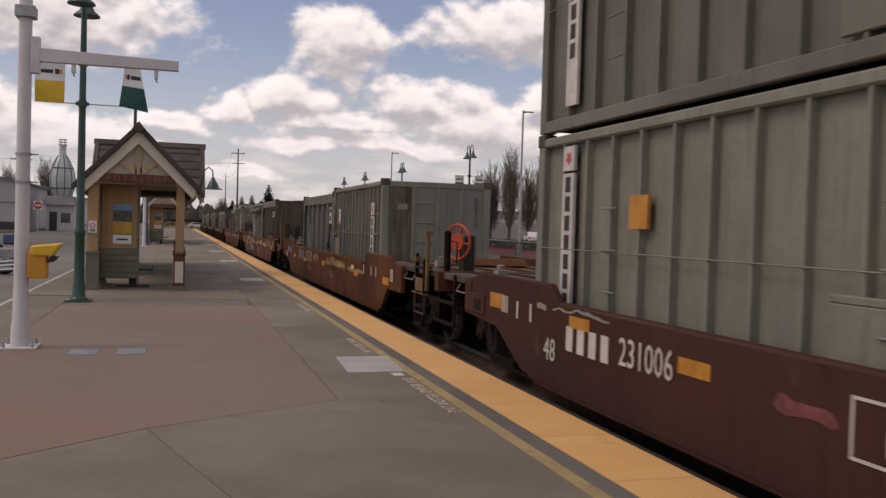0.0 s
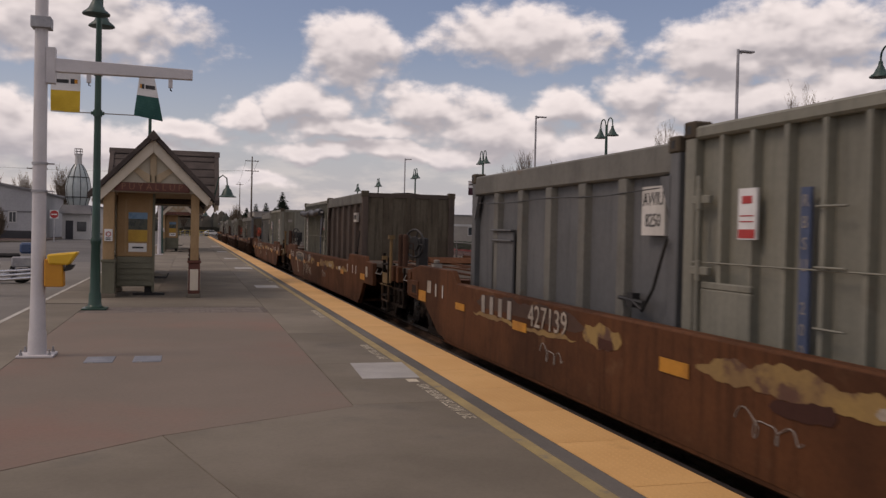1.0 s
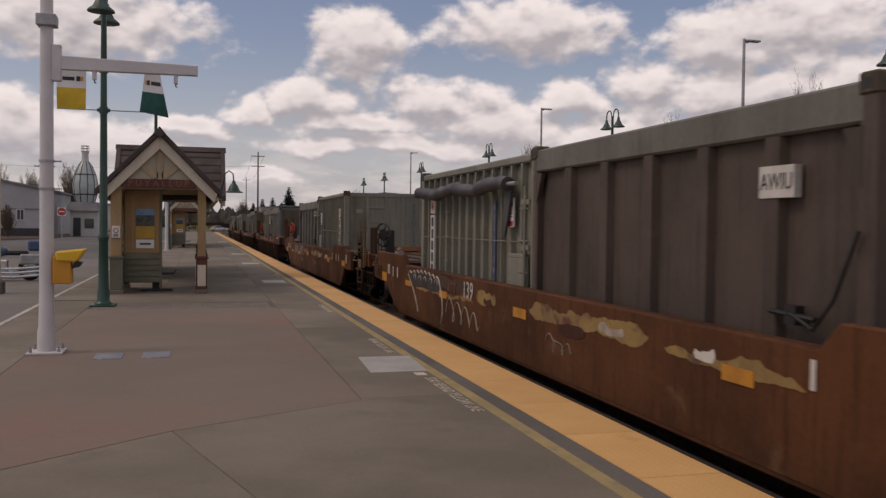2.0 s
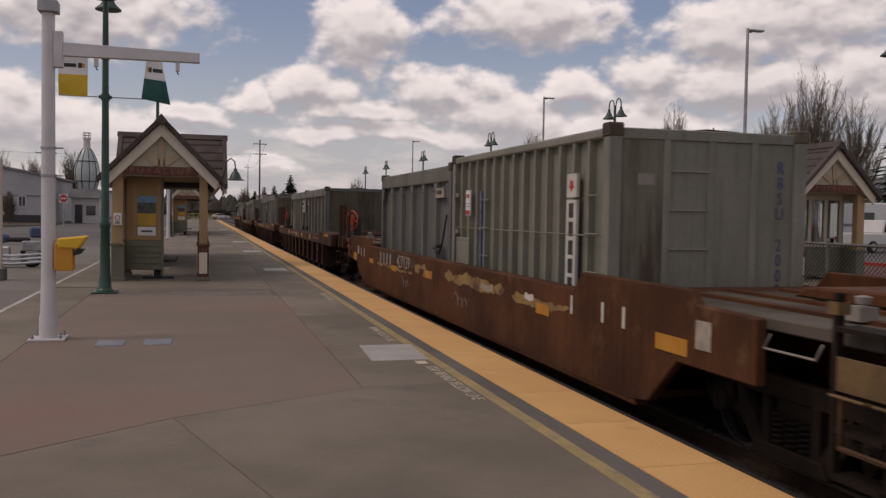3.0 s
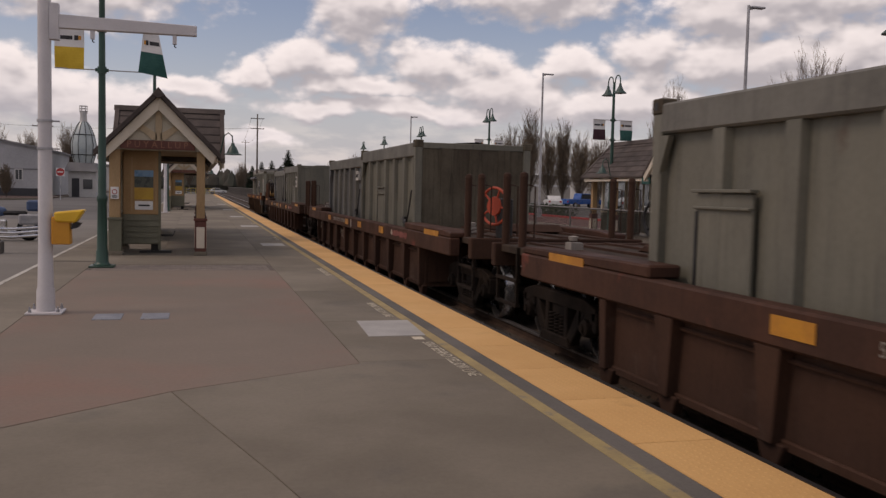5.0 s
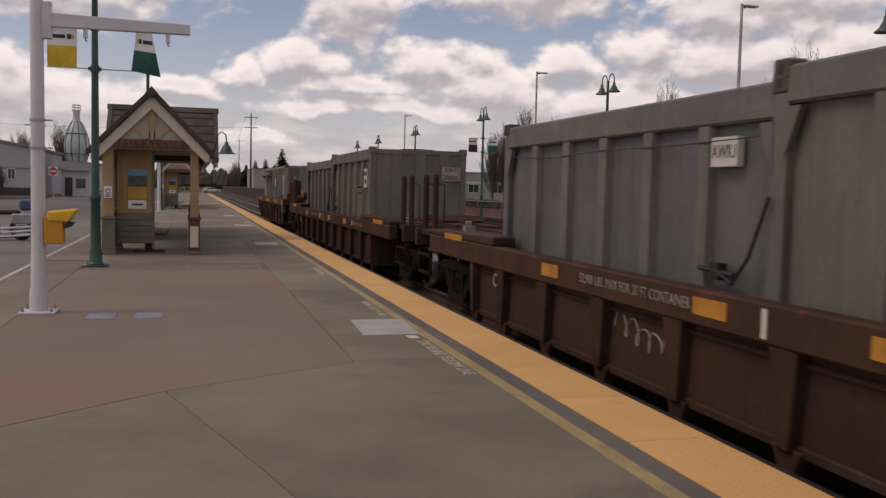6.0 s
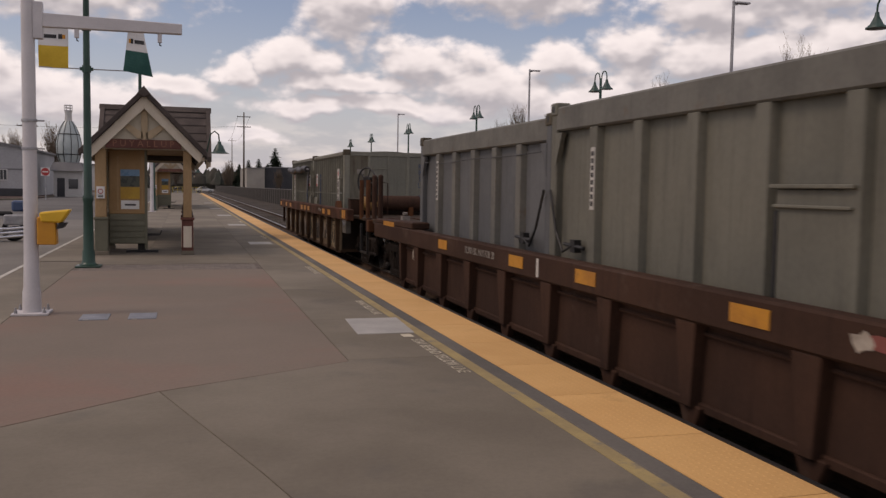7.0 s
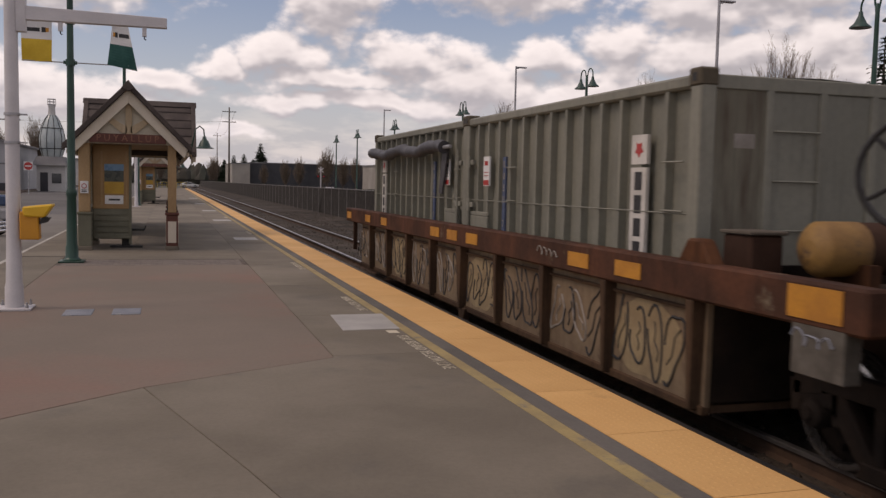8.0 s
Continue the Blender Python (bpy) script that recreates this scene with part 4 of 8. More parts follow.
# ---- lamps, poles and signs ----
def twin_lamp(m, banners, group="twin platform lamps"):
    root = thing("platform_lamp", m, "dark green post lamp with two gooseneck bell shades", "lamp post", group)
    post = Shape().turned((0, 0, 0), (0, 0, 1), [(0, 0.17), (0.05, 0.17), (0.06, 0.15), (0.10, 0.12), (0.30, 0.115), (0.34, 0.10), (1.25, 0.085), (1.30, 0.10), (1.36, 0.10), (1.40, 0.078),
                                                 (3.4, 0.066), (5.6, 0.052), (6.0, 0.05), (6.05, 0.03)], 16)
    part("post", post, GREEN_PAINT, root, smooth=True)
    part("base_plate", Shape().box(-0.23, 0.23, -0.23, 0.23, 0.0, 0.035), GREEN_PAINT, root, bevel=0.008)
    for s in (-1, 1):
        arc = [(0, 0.0, 5.4), (0, s * 0.05, 5.95)] + [(0, s * (0.30 - 0.22 * math.cos(a)), 6.05 + 0.24 * math.sin(a)) for a in [math.pi * i / 8 for i in range(9)]] + [(0, s * 0.52, 5.92)]
        arm = part("arm", Shape().tube(arc, 0.024, 8), GREEN_PAINT, root, smooth=True)
        part("shade", Shape().turned((0, s * 0.52, 5.95), (0, 0, -1), [(0, 0.045), (0.10, 0.06), (0.16, 0.09), (0.28, 0.15), (0.36, 0.245), (0.385, 0.25), (0.39, 0.22)], 20), LAMP_GREEN, arm, "grey-green bell shade", smooth=True)
    for z in (3.79, 4.57) if banners else ():
        part("collar", Shape().turned((0, 0, z - 0.06), (0, 0, 1), [(0, 0.085), (0.12, 0.085)], 12).box(-0.12, 0.12, -0.03, 0.03, z - 0.03, z + 0.03), GREEN_PAINT, root)
    for i, (lower, skew) in enumerate(banners):
        s = -1 if i == 0 else 1
        w0, w1 = 0.32, 0.84
        for z in (3.79, 4.57):
            part("banner_rod", Shape().tube([(s * 0.05, 0, z), (s * (w1 + (0.20 if skew else 0.0)), 0, z)], 0.011, 6), GALVANISED, root)
        corners = [(s * w0, 4.57), (s * w1, 4.57), (s * w1, 3.78), (s * w0, 3.79)]
        if skew:     # blown aside by the wind
            corners = [(0.75, 4.57), (1.03, 4.56), (1.20, 3.70), (0.66, 3.79)]

        def at(u, v):
            (ax, az), (bx, bz), (cx, cz), (dx, dz) = corners
            wave = 0.025 * math.sin(5 * v + 2 * u)
            return ((1 - v) * ((1 - u) * ax + u * bx) + v * ((1 - u) * dx + u * cx), wave, (1 - v) * ((1 - u) * az + u * bz) + v * ((1 - u) * dz + u * cz))

        cloth = part("banner", strip(at, 0.0, 0.48), BANNER_WHITE, root, "white banner top with a small mark")
        part("lower_field", strip(at, 0.48, 1.0), lower, cloth, "coloured lower half of the banner")
        for u0, u1, v0, v1, mat in ((0.10, 0.20, 0.20, 0.30, READER_ORANGE), (0.20, 0.34, 0.19, 0.31, DARK_MARK), (0.40, 0.92, 0.21, 0.30, DARK_MARK)):
            part("mark", strip(lambda u, v: tuple(np.add(at(u0 + u * (u1 - u0), v), (0, -0.006, 0))), v0, v1, 3, 0.003), mat, cloth)
    return root


def strip(at, v0, v1, n=8, thick=0.004):
    """A thin sheet, bent by the function at(u, v)."""
    s = Shape()
    for j in range(n + 1):
        v = v0 + (v1 - v0) * j / n
        for u in (0.0, 0.5, 1.0):
            x, y, z = at(u, v)
            s.v += [(x, y - thick, z), (x, y + thick, z)]
    for j in range(n):
        for i in range(2):
            a = j * 6 + i * 2
            s.f += [(a, a + 2, a + 8, a + 6), (a + 1, a + 7, a + 9, a + 3)]
        a = j * 6
        s.f += [(a, a + 6, a + 7, a + 1), (a + 4, a + 5, a + 11, a + 10)]
    s.f += [(0, 1, 3, 2), (2, 3, 5, 4)]
    a = n * 6
    s.f += [(a, a + 2, a + 3, a + 1), (a + 2, a + 4, a + 5, a + 3)]
    return s


twin_lamp(pose(-1.78, 18.3, 0), ((BANNER_YELLOW, False), (BANNER_GREEN, True)))
bare = twin_lamp(pose(-1.78, 57.2, 0), ())
for y in (76.0, 98.0, 120.0):
    copy_thing(bare, pose(-1.78, y, 0))
far_lamp = twin_lamp(pose(15.72, 32.0, 0), ((BANNER_DARK, False), (BANNER_GREEN, False)))
for y in (17.0, 47.4, 63.1, 76.5, 86.6):
    copy_thing(far_lamp if y == 47.4 else bare, pose(15.72, y, 0))


def arm_pole():
    root = thing("sign_pole", pose(-1.81, 11.84, 0), "white steel pole with a horizontal sign arm", "pole")
    part("base_plate", Shape().box(-0.21, 0.21, -0.21, 0.21, 0, 0.03), WHITE_STEEL, root, bevel=0.006)
    for sx in (-1, 1):
        for sy in (-1, 1):
            part("bolt", Shape().turned((sx * 0.16, sy * 0.16, 0.03), (0, 0, 1), [(0, 0.022), (0.035, 0.022), (0.036, 0.012), (0.07, 0.012)], 6), GALVANISED, root)
    part("pole", Shape().turned((0, 0, 0.03), (0, 0, 1), [(0, 0.110), (0.25, 0.106), (0.30, 0.094), (0.8, 0.084), (5.6, 0.071), (5.62, 0.02)], 20), WHITE_STEEL, root, smooth=True)
    for z in (2.36, 2.02):
        part("band", Shape().turned((0, 0, z), (0, 0, 1), [(0, 0.093), (0.03, 0.093)], 16).box(0.07, 0.17, -0.02, 0.02, z + 0.005, z + 0.022), GALVANISED, root)
    part("arm_bracket", Shape().box(0.06, 0.17, -0.06, 0.06, 3.36, 3.80), WHITE_STEEL, root, bevel=0.006)
    arm = part("arm", Shape().hexa([(0.15, -0.05, 3.505), (1.79, -0.05, 3.515), (1.79, 0.05, 3.515), (0.15, 0.05, 3.505), (0.15, -0.05, 3.67), (1.79, -0.05, 3.64), (1.79, 0.05, 3.64), (0.15, 0.05, 3.67)]), WHITE_STEEL, root, bevel=0.006)
    for x in (0.55, 1.52):
        part("hanger", Shape().box(x - 0.025, x + 0.025, -0.03, 0.03, 3.40, 3.52), WHITE_STEEL, arm)
        part("hook", Shape().tube([(x, 0, 3.41), (x, 0, 3.37), (x + 0.02, 0, 3.36)], 0.008, 6), DARK_STEEL, arm)
    part("camera_box", Shape().box(-0.11, 0.12, -0.12, 0.10, 4.02, 4.16), GALVANISED, root, "grey clamp box", bevel=0.008)
    reader = part("card_reader", Shape().prism([(0.08, 0.86), (0.30, 0.86), (0.29, 1.24), (0.08, 1.20)], "y", -0.10, 0.10), READER_ORANGE, root, "yellow and orange card reader", bevel=0.012)
    part("hood", Shape().hexa([(0.13, -0.14, 1.14), (0.36, -0.14, 1.13), (0.36, 0.12, 1.13), (0.13, 0.12, 1.14), (0.11, -0.14, 1.26), (0.47, -0.14, 1.30), (0.47, 0.12, 1.30), (0.11, 0.12, 1.26)]), READER_YELLOW, reader, "yellow hood", bevel=0.02)
    part("screen", Shape().hexa([(0.30, -0.10, 1.05), (0.38, -0.10, 1.07), (0.38, 0.08, 1.07), (0.30, 0.08, 1.05), (0.33, -0.10, 1.14), (0.42, -0.10, 1.13), (0.42, 0.08, 1.13), (0.33, 0.08, 1.14)]), DARK_STEEL, reader, "dark screen")
    return root


arm_pole()
plain_pole = thing("steel_pole", pose(-1.80, 54.0, 0), "plain white steel pole on the platform", "pole")
part("pole", Shape().turned((0, 0, 0.03), (0, 0, 1), [(0, 0.115), (0.25, 0.112), (0.30, 0.098), (5.6, 0.072), (5.62, 0.02)], 16), WHITE_STEEL, plain_pole, smooth=True)
part("base_plate", Shape().box(-0.21, 0.21, -0.21, 0.21, 0, 0.03), WHITE_STEEL, plain_pole)


banner_post = thing("steel_pole", pose(-1.70, 38.0, 0), "plain dark green steel post behind the shelter", "pole")
part("pole", Shape().turned((0, 0, 0.03), (0, 0, 1), [(0, 0.12), (0.3, 0.10), (1.3, 0.085), (6.9, 0.06), (6.92, 0.02)], 12), GREEN_PAINT, banner_post, smooth=True)
part("base_plate", Shape().box(-0.2, 0.2, -0.2, 0.2, 0, 0.03), GREEN_PAINT, banner_post)


def tall_lamp(m):
    root = thing("car_park_lamp", m, "tall slim grey car park lamp with a flat head", "lamp post", "car park lamps")
    part("pole", Shape().turned((0, 0, 0), (0, 0, 1), [(0, 0.20), (0.6, 0.20), (0.62, 0.09), (9.9, 0.06)], 12), GALVANISED, root, smooth=True)
    part("head", Shape().box(0.05, 0.75, -0.14, 0.14, 9.78, 9.86).box(0.0, 0.2, -0.05, 0.05, 9.72, 9.82), GALVANISED, root, bevel=0.02)
    return root


tall = tall_lamp(pose(22.6, 33.5, -0.05))
for x, y in ((22.7, 57.1), (22.8, 96.4)):
    copy_thing(tall, pose(x, y, -0.05))
# ---- surroundings ----
def bare_tree(m, height, spread, seed, label, buds=5200):
    """An upright leafless tree: trunk, limbs, twigs and a haze of spring buds."""
    rng = random.Random(seed)
    root = thing("tree", m, label, "tree", "trees round the car park")
    wood, twigs, bud = Shape(), Shape(), Shape()
    trunk_top = height * 0.8
    wood.tube([(0, 0, 0), (0.1, 0.05, height * 0.25), (0, 0, height * 0.5), (0.1, 0, trunk_top)], [height * 0.018, height * 0.014, height * 0.008, 0.02], 7)
    tips = []
    limbs = int(90 + height * 4.0)
    for i in range(limbs):
        f = (i + rng.random()) / limbs
        z = height * (0.08 + 0.50 * f)
        a = i * 2.4 + rng.uniform(-0.5, 0.5)
        top = height * min(1.0, (0.50 + 0.52 * f) * rng.uniform(0.78, 1.03))
        out = spread * rng.uniform(0.25, 1.0) * math.sqrt(max(0.05, 1.06 - (top / height) ** 2.2))
        p0 = Vector((0, 0, z))
        p1 = Vector((math.cos(a) * out * 0.62, math.sin(a) * out * 0.62, z + (top - z) * 0.38))
        p2 = Vector((math.cos(a + 0.15) * out, math.sin(a + 0.15) * out, top))
        wood.tube([p0, p1, p2], [height * 0.0024, height * 0.0012, 0.005], 4)
        for k in range(12):
            f = rng.uniform(0.15, 1.0)
            q = p0.lerp(p1, f / 0.5) if f < 0.5 else p1.lerp(p2, (f - 0.5) / 0.5)
            b = a + rng.uniform(-1.6, 1.6)
            l = height * rng.uniform(0.05, 0.12)
            e = q + Vector((math.cos(b) * l * 0.42, math.sin(b) * l * 0.42, l))
            twigs.tube([q, q.lerp(e, 0.5) + Vector((0.05, 0.03, 0)), e], [0.014, 0.010, 0.005], 3, caps=False)
            tips.append((q, e))
            for _ in range(3):
                f2 = rng.uniform(0.1, 0.95)
                q2 = q.lerp(e, f2)
                e2 = q2 + Vector((rng.uniform(-0.5, 0.5), rng.uniform(-0.5, 0.5), rng.uniform(0.4, 1.1))) * (height * 0.04)
                twigs.tube([q2, e2], [0.010, 0.005], 3, caps=False)
                tips.append((q2, e2))
    for _ in range(int(buds * 1.3)):
        q, e = rng.choice(tips)
        c = q.lerp(e, rng.uniform(0.1, 1.05)) + Vector((rng.uniform(-0.1, 0.1), rng.uniform(-0.1, 0.1), 0))
        u = Vector((rng.uniform(-1, 1), rng.uniform(-1, 1), rng.uniform(-1, 1))).normalized() * rng.uniform(0.02, 0.05)
        v = u.orthogonal().normalized() * rng.uniform(0.012, 0.03)
        k = len(bud.v)
        bud.v += [tuple(c - u), tuple(c + v), tuple(c + u), tuple(c - v)]
        bud.f.append((k, k + 1, k + 2, k + 3))
    part("trunk", wood, BARK, root)
    tagged(part("branching", twigs, TWIG, root), kind="stuff")
    tagged(part("crown", bud, BUDS, root, "thin haze of brown-green buds"), kind="stuff")
    return root


def conifer(m, height, radius, seed, label="dark green conifer with drooping limbs", rows=26, thick=1.35):
    rng = random.Random(seed)
    root = thing("conifer", m, label, "tree", "conifers")
    part("trunk", Shape().tube([(0, 0, 0), (0.05, 0, height * 0.5), (0, 0, height * 0.97)], [height * 0.02, height * 0.012, 0.03], 7), BARK, root)
    needles = Shape()
    for i in range(rows):
        f = i / rows
        z = height * (0.10 + 0.88 * f)
        reach = radius * (1 - f) ** 0.85 * rng.uniform(0.75, 1.15) + 0.15
        n = 7 if f < 0.7 else 5
        for j in range(n):
            a = 2 * math.pi * (j / n) + rng.uniform(-0.4, 0.4) + i
            l = reach * rng.uniform(0.65, 1.15)
            tip = Vector((math.cos(a) * l, math.sin(a) * l, z - l * rng.uniform(0.10, 0.32)))
            base = Vector((0, 0, z))
            steps = max(3, int(l / 0.32))
            for s in range(steps):
                q = base.lerp(tip, (s + 0.7) / steps)
                size = (0.30 + 0.35 * (1 - s / steps)) * (0.35 + 0.05 * radius) * thick * (1.1 - 0.85 * f)
                for _ in range(3):
                    u = Vector((math.cos(a) + rng.uniform(-0.7, 0.7), math.sin(a) + rng.uniform(-0.7, 0.7), rng.uniform(-0.7, 0.25))).normalized() * size * rng.uniform(0.7, 1.5)
                    v = Vector((-math.sin(a), math.cos(a), rng.uniform(-0.5, 0.5))).normalized() * size * rng.uniform(0.3, 0.6)
                    k = len(needles.v)
                    needles.v += [tuple(q - u * 0.4), tuple(q + v), tuple(q + u), tuple(q - v)]
                    needles.f.append((k, k + 1, k + 2, k + 3))
    tagged(part("crown", needles, NEEDLES, root, "dark green needle boughs"), kind="stuff")
    return root


def surroundings_trees():
    for k, y, top, spread, seed in ((0.78, 70, 0.195, 5.0, 3), (0.845, 76, 0.160, 4.4, 31), (0.725, 78, 0.150, 3.8, 32), (0.575, 82, 0.138, 2.0, 4), (0.556, 92, 0.108, 2.2, 5), (0.384, 112, 0.098, 2.2, 6), (0.427, 114, 0.088, 2.0, 7), (0.36, 118, 0.078, 2.4, 8), (0.408, 122, 0.078, 2.6, 9), (0.345, 116, 0.066, 2.2, 10),
                                    (0.45, 105, 0.075, 2.4, 11), (0.475, 98, 0.072, 2.6, 12)):
        bare_tree(pose(k * y, y, -0.1, 0, 0, seed * 40), EYE_HEIGHT + top * y, spread, seed, "tall upright leafless tree with brownish spring buds")
    for x, y, h, seed in ((-16.5, 128, 9.5, 20), (-20.5, 122, 8, 21), (-24, 118, 9, 22), (-17.5, 92, 3.2, 23), (30, 175, 8.5, 24), (36, 190, 7.0, 25), (26, 210, 6.5, 26), (33, 236, 8.0, 27), (40, 240, 9.0, 28), (24, 238, 6.0, 29), (50, 245, 9.0, 30), (13.5, 300, 9, 33), (-8, 310, 10, 34), (-14, 290, 9, 35), (-22, 270, 10, 36), (-3, 340, 11, 37), (16, 330, 10, 38)):
        bare_tree(pose(x, y, -0.1), h, h * 0.28, seed, "small bare tree with reddish twigs", 900)
    conifer(pose(55.5, 59, -0.1), 15.0, 4.2, 1, rows=44, thick=2.3)
    for k, z, y, r, seed in ((0.097, 0.0447, 380, 5.0, 2), (0.079, 0.0317, 390, 3.6, 3), (0.068, 0.0301, 400, 3.2, 4), (0.089, 0.026, 400, 3.4, 5), (0.105, 0.022, 420, 3.4, 6), (0.058, 0.025, 410, 3.0, 7), (0.05, 0.0215, 430, 3.0, 8)):
        conifer(pose(k * y, y, -0.4), EYE_HEIGHT + z * y, r * 1.35, seed, "far dark green conifer", 26, 5.0)


surroundings_trees()


def far_wood():
    """A far belt of mixed trees, as one mass of ragged crowns."""
    s, rng = Shape(), random.Random(8)
    for _ in range(2600):
        y = rng.uniform(430, 760)
        x = y * rng.uniform(-0.42, 1.15)
        if -6 < x - 0.01 * y < 14 and rng.random() < 0.5:
            continue
        h = rng.uniform(4, 10.5) * (1 + (y - 430) / 900)
        r = h * rng.uniform(0.22, 0.46)
        k = len(s.v)
        n = 6
        for f, q in ((0.0, 0.5), (0.25, 1.0), (0.6, 0.7), (0.85, 0.35)):
            for j in range(n):
                a = 2 * math.pi * j / n + rng.uniform(-0.2, 0.2)
                s.v.append((x + math.cos(a) * r * q * rng.uniform(0.6, 1.25), y + math.sin(a) * r * q, -0.5 + h * f * rng.uniform(0.92, 1.08)))
        s.v.append((x, y, -0.5 + h))
        for i in range(3):
            for j in range(n):
                a, b = k + i * n + j, k + i * n + (j + 1) % n
                s.f.append((a, b, b + n, a + n))
        s.f += [(k + 3 * n + j, k + 3 * n + (j + 1) % n, k + 4 * n) for j in range(n)]
    lone("far_wood", s, FAR_WOOD, pose(0, 0, 0), "far belt of mixed green-brown trees", "woods", kind="stuff")
    hill = Shape().prism([(-600, -1), (-300, 12), (-120, 13), (0, 12), (60, 9), (160, 10), (420, 14), (900, 12), (1300, -1)], "y", 900, 1100)
    lone("backdrop_hill", hill, FAR_WOOD, pose(0, 0, -0.5), "low wooded ridge in the distance", "hill", kind="structure")


far_wood()


def building(m, w, d, h, wall, roof, label, windows=(), gable=0.0, bands=(), door=None):
    """A plain building: local x along the front, the front at y = 0, its depth behind."""
    root = thing("building", m, label, "building", "buildings round the station")
    part("wall", Shape().box(0, w, 0, 0.25, 0, h), wall, root)
    part("wall", Shape().box(0, 0.25, 0.25, d, 0, h), wall, root)
    part("wall", Shape().box(w - 0.25, w, 0.25, d, 0, h), wall, root)
    part("wall", Shape().box(0.25, w - 0.25, d - 0.25, d, 0, h), wall, root)
    if gable:
        part("gable_wall", Shape().prism([(0, h), (w, h), (w / 2, h + gable)], "y", 0, 0.25), wall, root)
        part("gable_wall", Shape().prism([(0, h), (w, h), (w / 2, h + gable)], "y", d - 0.25, d), wall, root)
        for a, b in ((-0.3, w / 2), (w / 2, w + 0.3)):
            za, zb = (h - 0.3 * gable / (w / 2), h + gable) if a < 0 else (h + gable, h - 0.3 * gable / (w / 2))
            part("roof", Shape().hexa([(a, -0.3, za), (b, -0.3, zb), (b, d + 0.3, zb), (a, d + 0.3, za), (a, -0.3, za + 0.22), (b, -0.3, zb + 0.22), (b, d + 0.3, zb + 0.22), (a, d + 0.3, za + 0.22)]), roof, root)
    else:
        part("roof", Shape().box(-0.15, w + 0.15, -0.15, d + 0.15, h, h + 0.25), roof, root)
    for z0, z1, mat in bands:
        part("band", Shape().box(-0.04, w + 0.04, -0.04, 0.0, z0, z1), mat, root, "trim band")
    for x0, x1, z0, z1 in windows:
        win = part("window", Shape().box(x0 - 0.10, x1 + 0.10, -0.06, 0.02, z0 - 0.10, z0).box(x0 - 0.10, x1 + 0.10, -0.06, 0.02, z1, z1 + 0.10).box(x0 - 0.10, x0, -0.06, 0.02, z0, z1).box(x1, x1 + 0.10, -0.06, 0.02, z0, z1), WALL_WHITE, root, "white-framed window")
        part("pane", Shape().box(x0, x1, -0.03, -0.01, z0, z1), WINDOW, win)
        part("mullion", Shape().box((x0 + x1) / 2 - 0.03, (x0 + x1) / 2 + 0.03, -0.055, -0.03, z0, z1), WALL_WHITE, win)
    if door:
        part("door", Shape().box(door[0], door[1], -0.05, 0.0, 0.0, door[2]), WALL_DARK, root)
    return root


building(pose(-42.0, 100, -0.1), 26.2, 22, 5.1, WALL_GREY, ROOF_GREY, "grey-sided warehouse with a low gabled roof", [(22.2, 22.8, 1.9, 2.9), (23.9, 24.5, 1.9, 2.9), (18, 18.6, 1.9, 2.9)], 2.4, [(2.9, 3.05, ROOF_GREY), (0.0, 1.0, WALL_DARK)])
building(pose(-25.5, 104, -0.1), 3.2, 4.0, 7.6, WALL_WHITE, ROOF_GREY, "small white rooftop hut above a warehouse", [(0.9, 1.6, 6.8, 7.2)])
building(pose(-60.0, 128, -0.1), 40, 12, 5.5, BRICK_RED, ROOF_GREY, "dull red brick building behind bare trees", [(26, 27.5, 2, 3.5), (30, 31.5, 2, 3.5), (34, 35.5, 2, 3.5)], 1.6)
building(pose(69.5, 79, -0.1), 40, 14, 6.3, WALL_GREY, WALL_WHITE, "grey two-storey house with white trim bands", [(2.8, 4.0, 4.0, 5.6), (7.5, 8.7, 4.0, 5.6), (2.8, 4.0, 0.8, 2.0), (12, 13.2, 4.0, 5.6)], 0.0, [(2.9, 3.3, WALL_WHITE), (6.0, 6.35, WALL_WHITE)])
building(pose(16.6, 250, -0.3), 4.8, 30, 6.6, WALL_BEIGE, ROOF_GREY, "beige flat-roofed building end beside the line")
building(pose(21.6, 252, -0.3), 48, 30, 6.9, WALL_DARK, ROOF_GREY, "long charcoal flat-roofed building beside the line")
building(pose(-22, 190, -0.2), 9, 8, 3.4, WALL_WHITE, ROOF_GREY, "small white house far down the street", [(2, 3.2, 1, 2.2)], 2.0)
building(pose(38, 165, -0.2), 55, 14, 5.2, WALL_BEIGE, ROOF_GREY, "low beige building behind the car park", [(4, 6, 1.5, 3), (9, 11, 1.5, 3), (14, 16, 1.5, 3), (19, 21, 1.5, 3)], 0.0, [(3.2, 3.6, WALL_WHITE)])
building(pose(56, 118, -0.1), 30, 10, 3.6, WALL_WHITE, ROOF_GREY, "low white building beyond the parked cars", [(3, 5, 1.2, 2.4), (8, 10, 1.2, 2.4)])


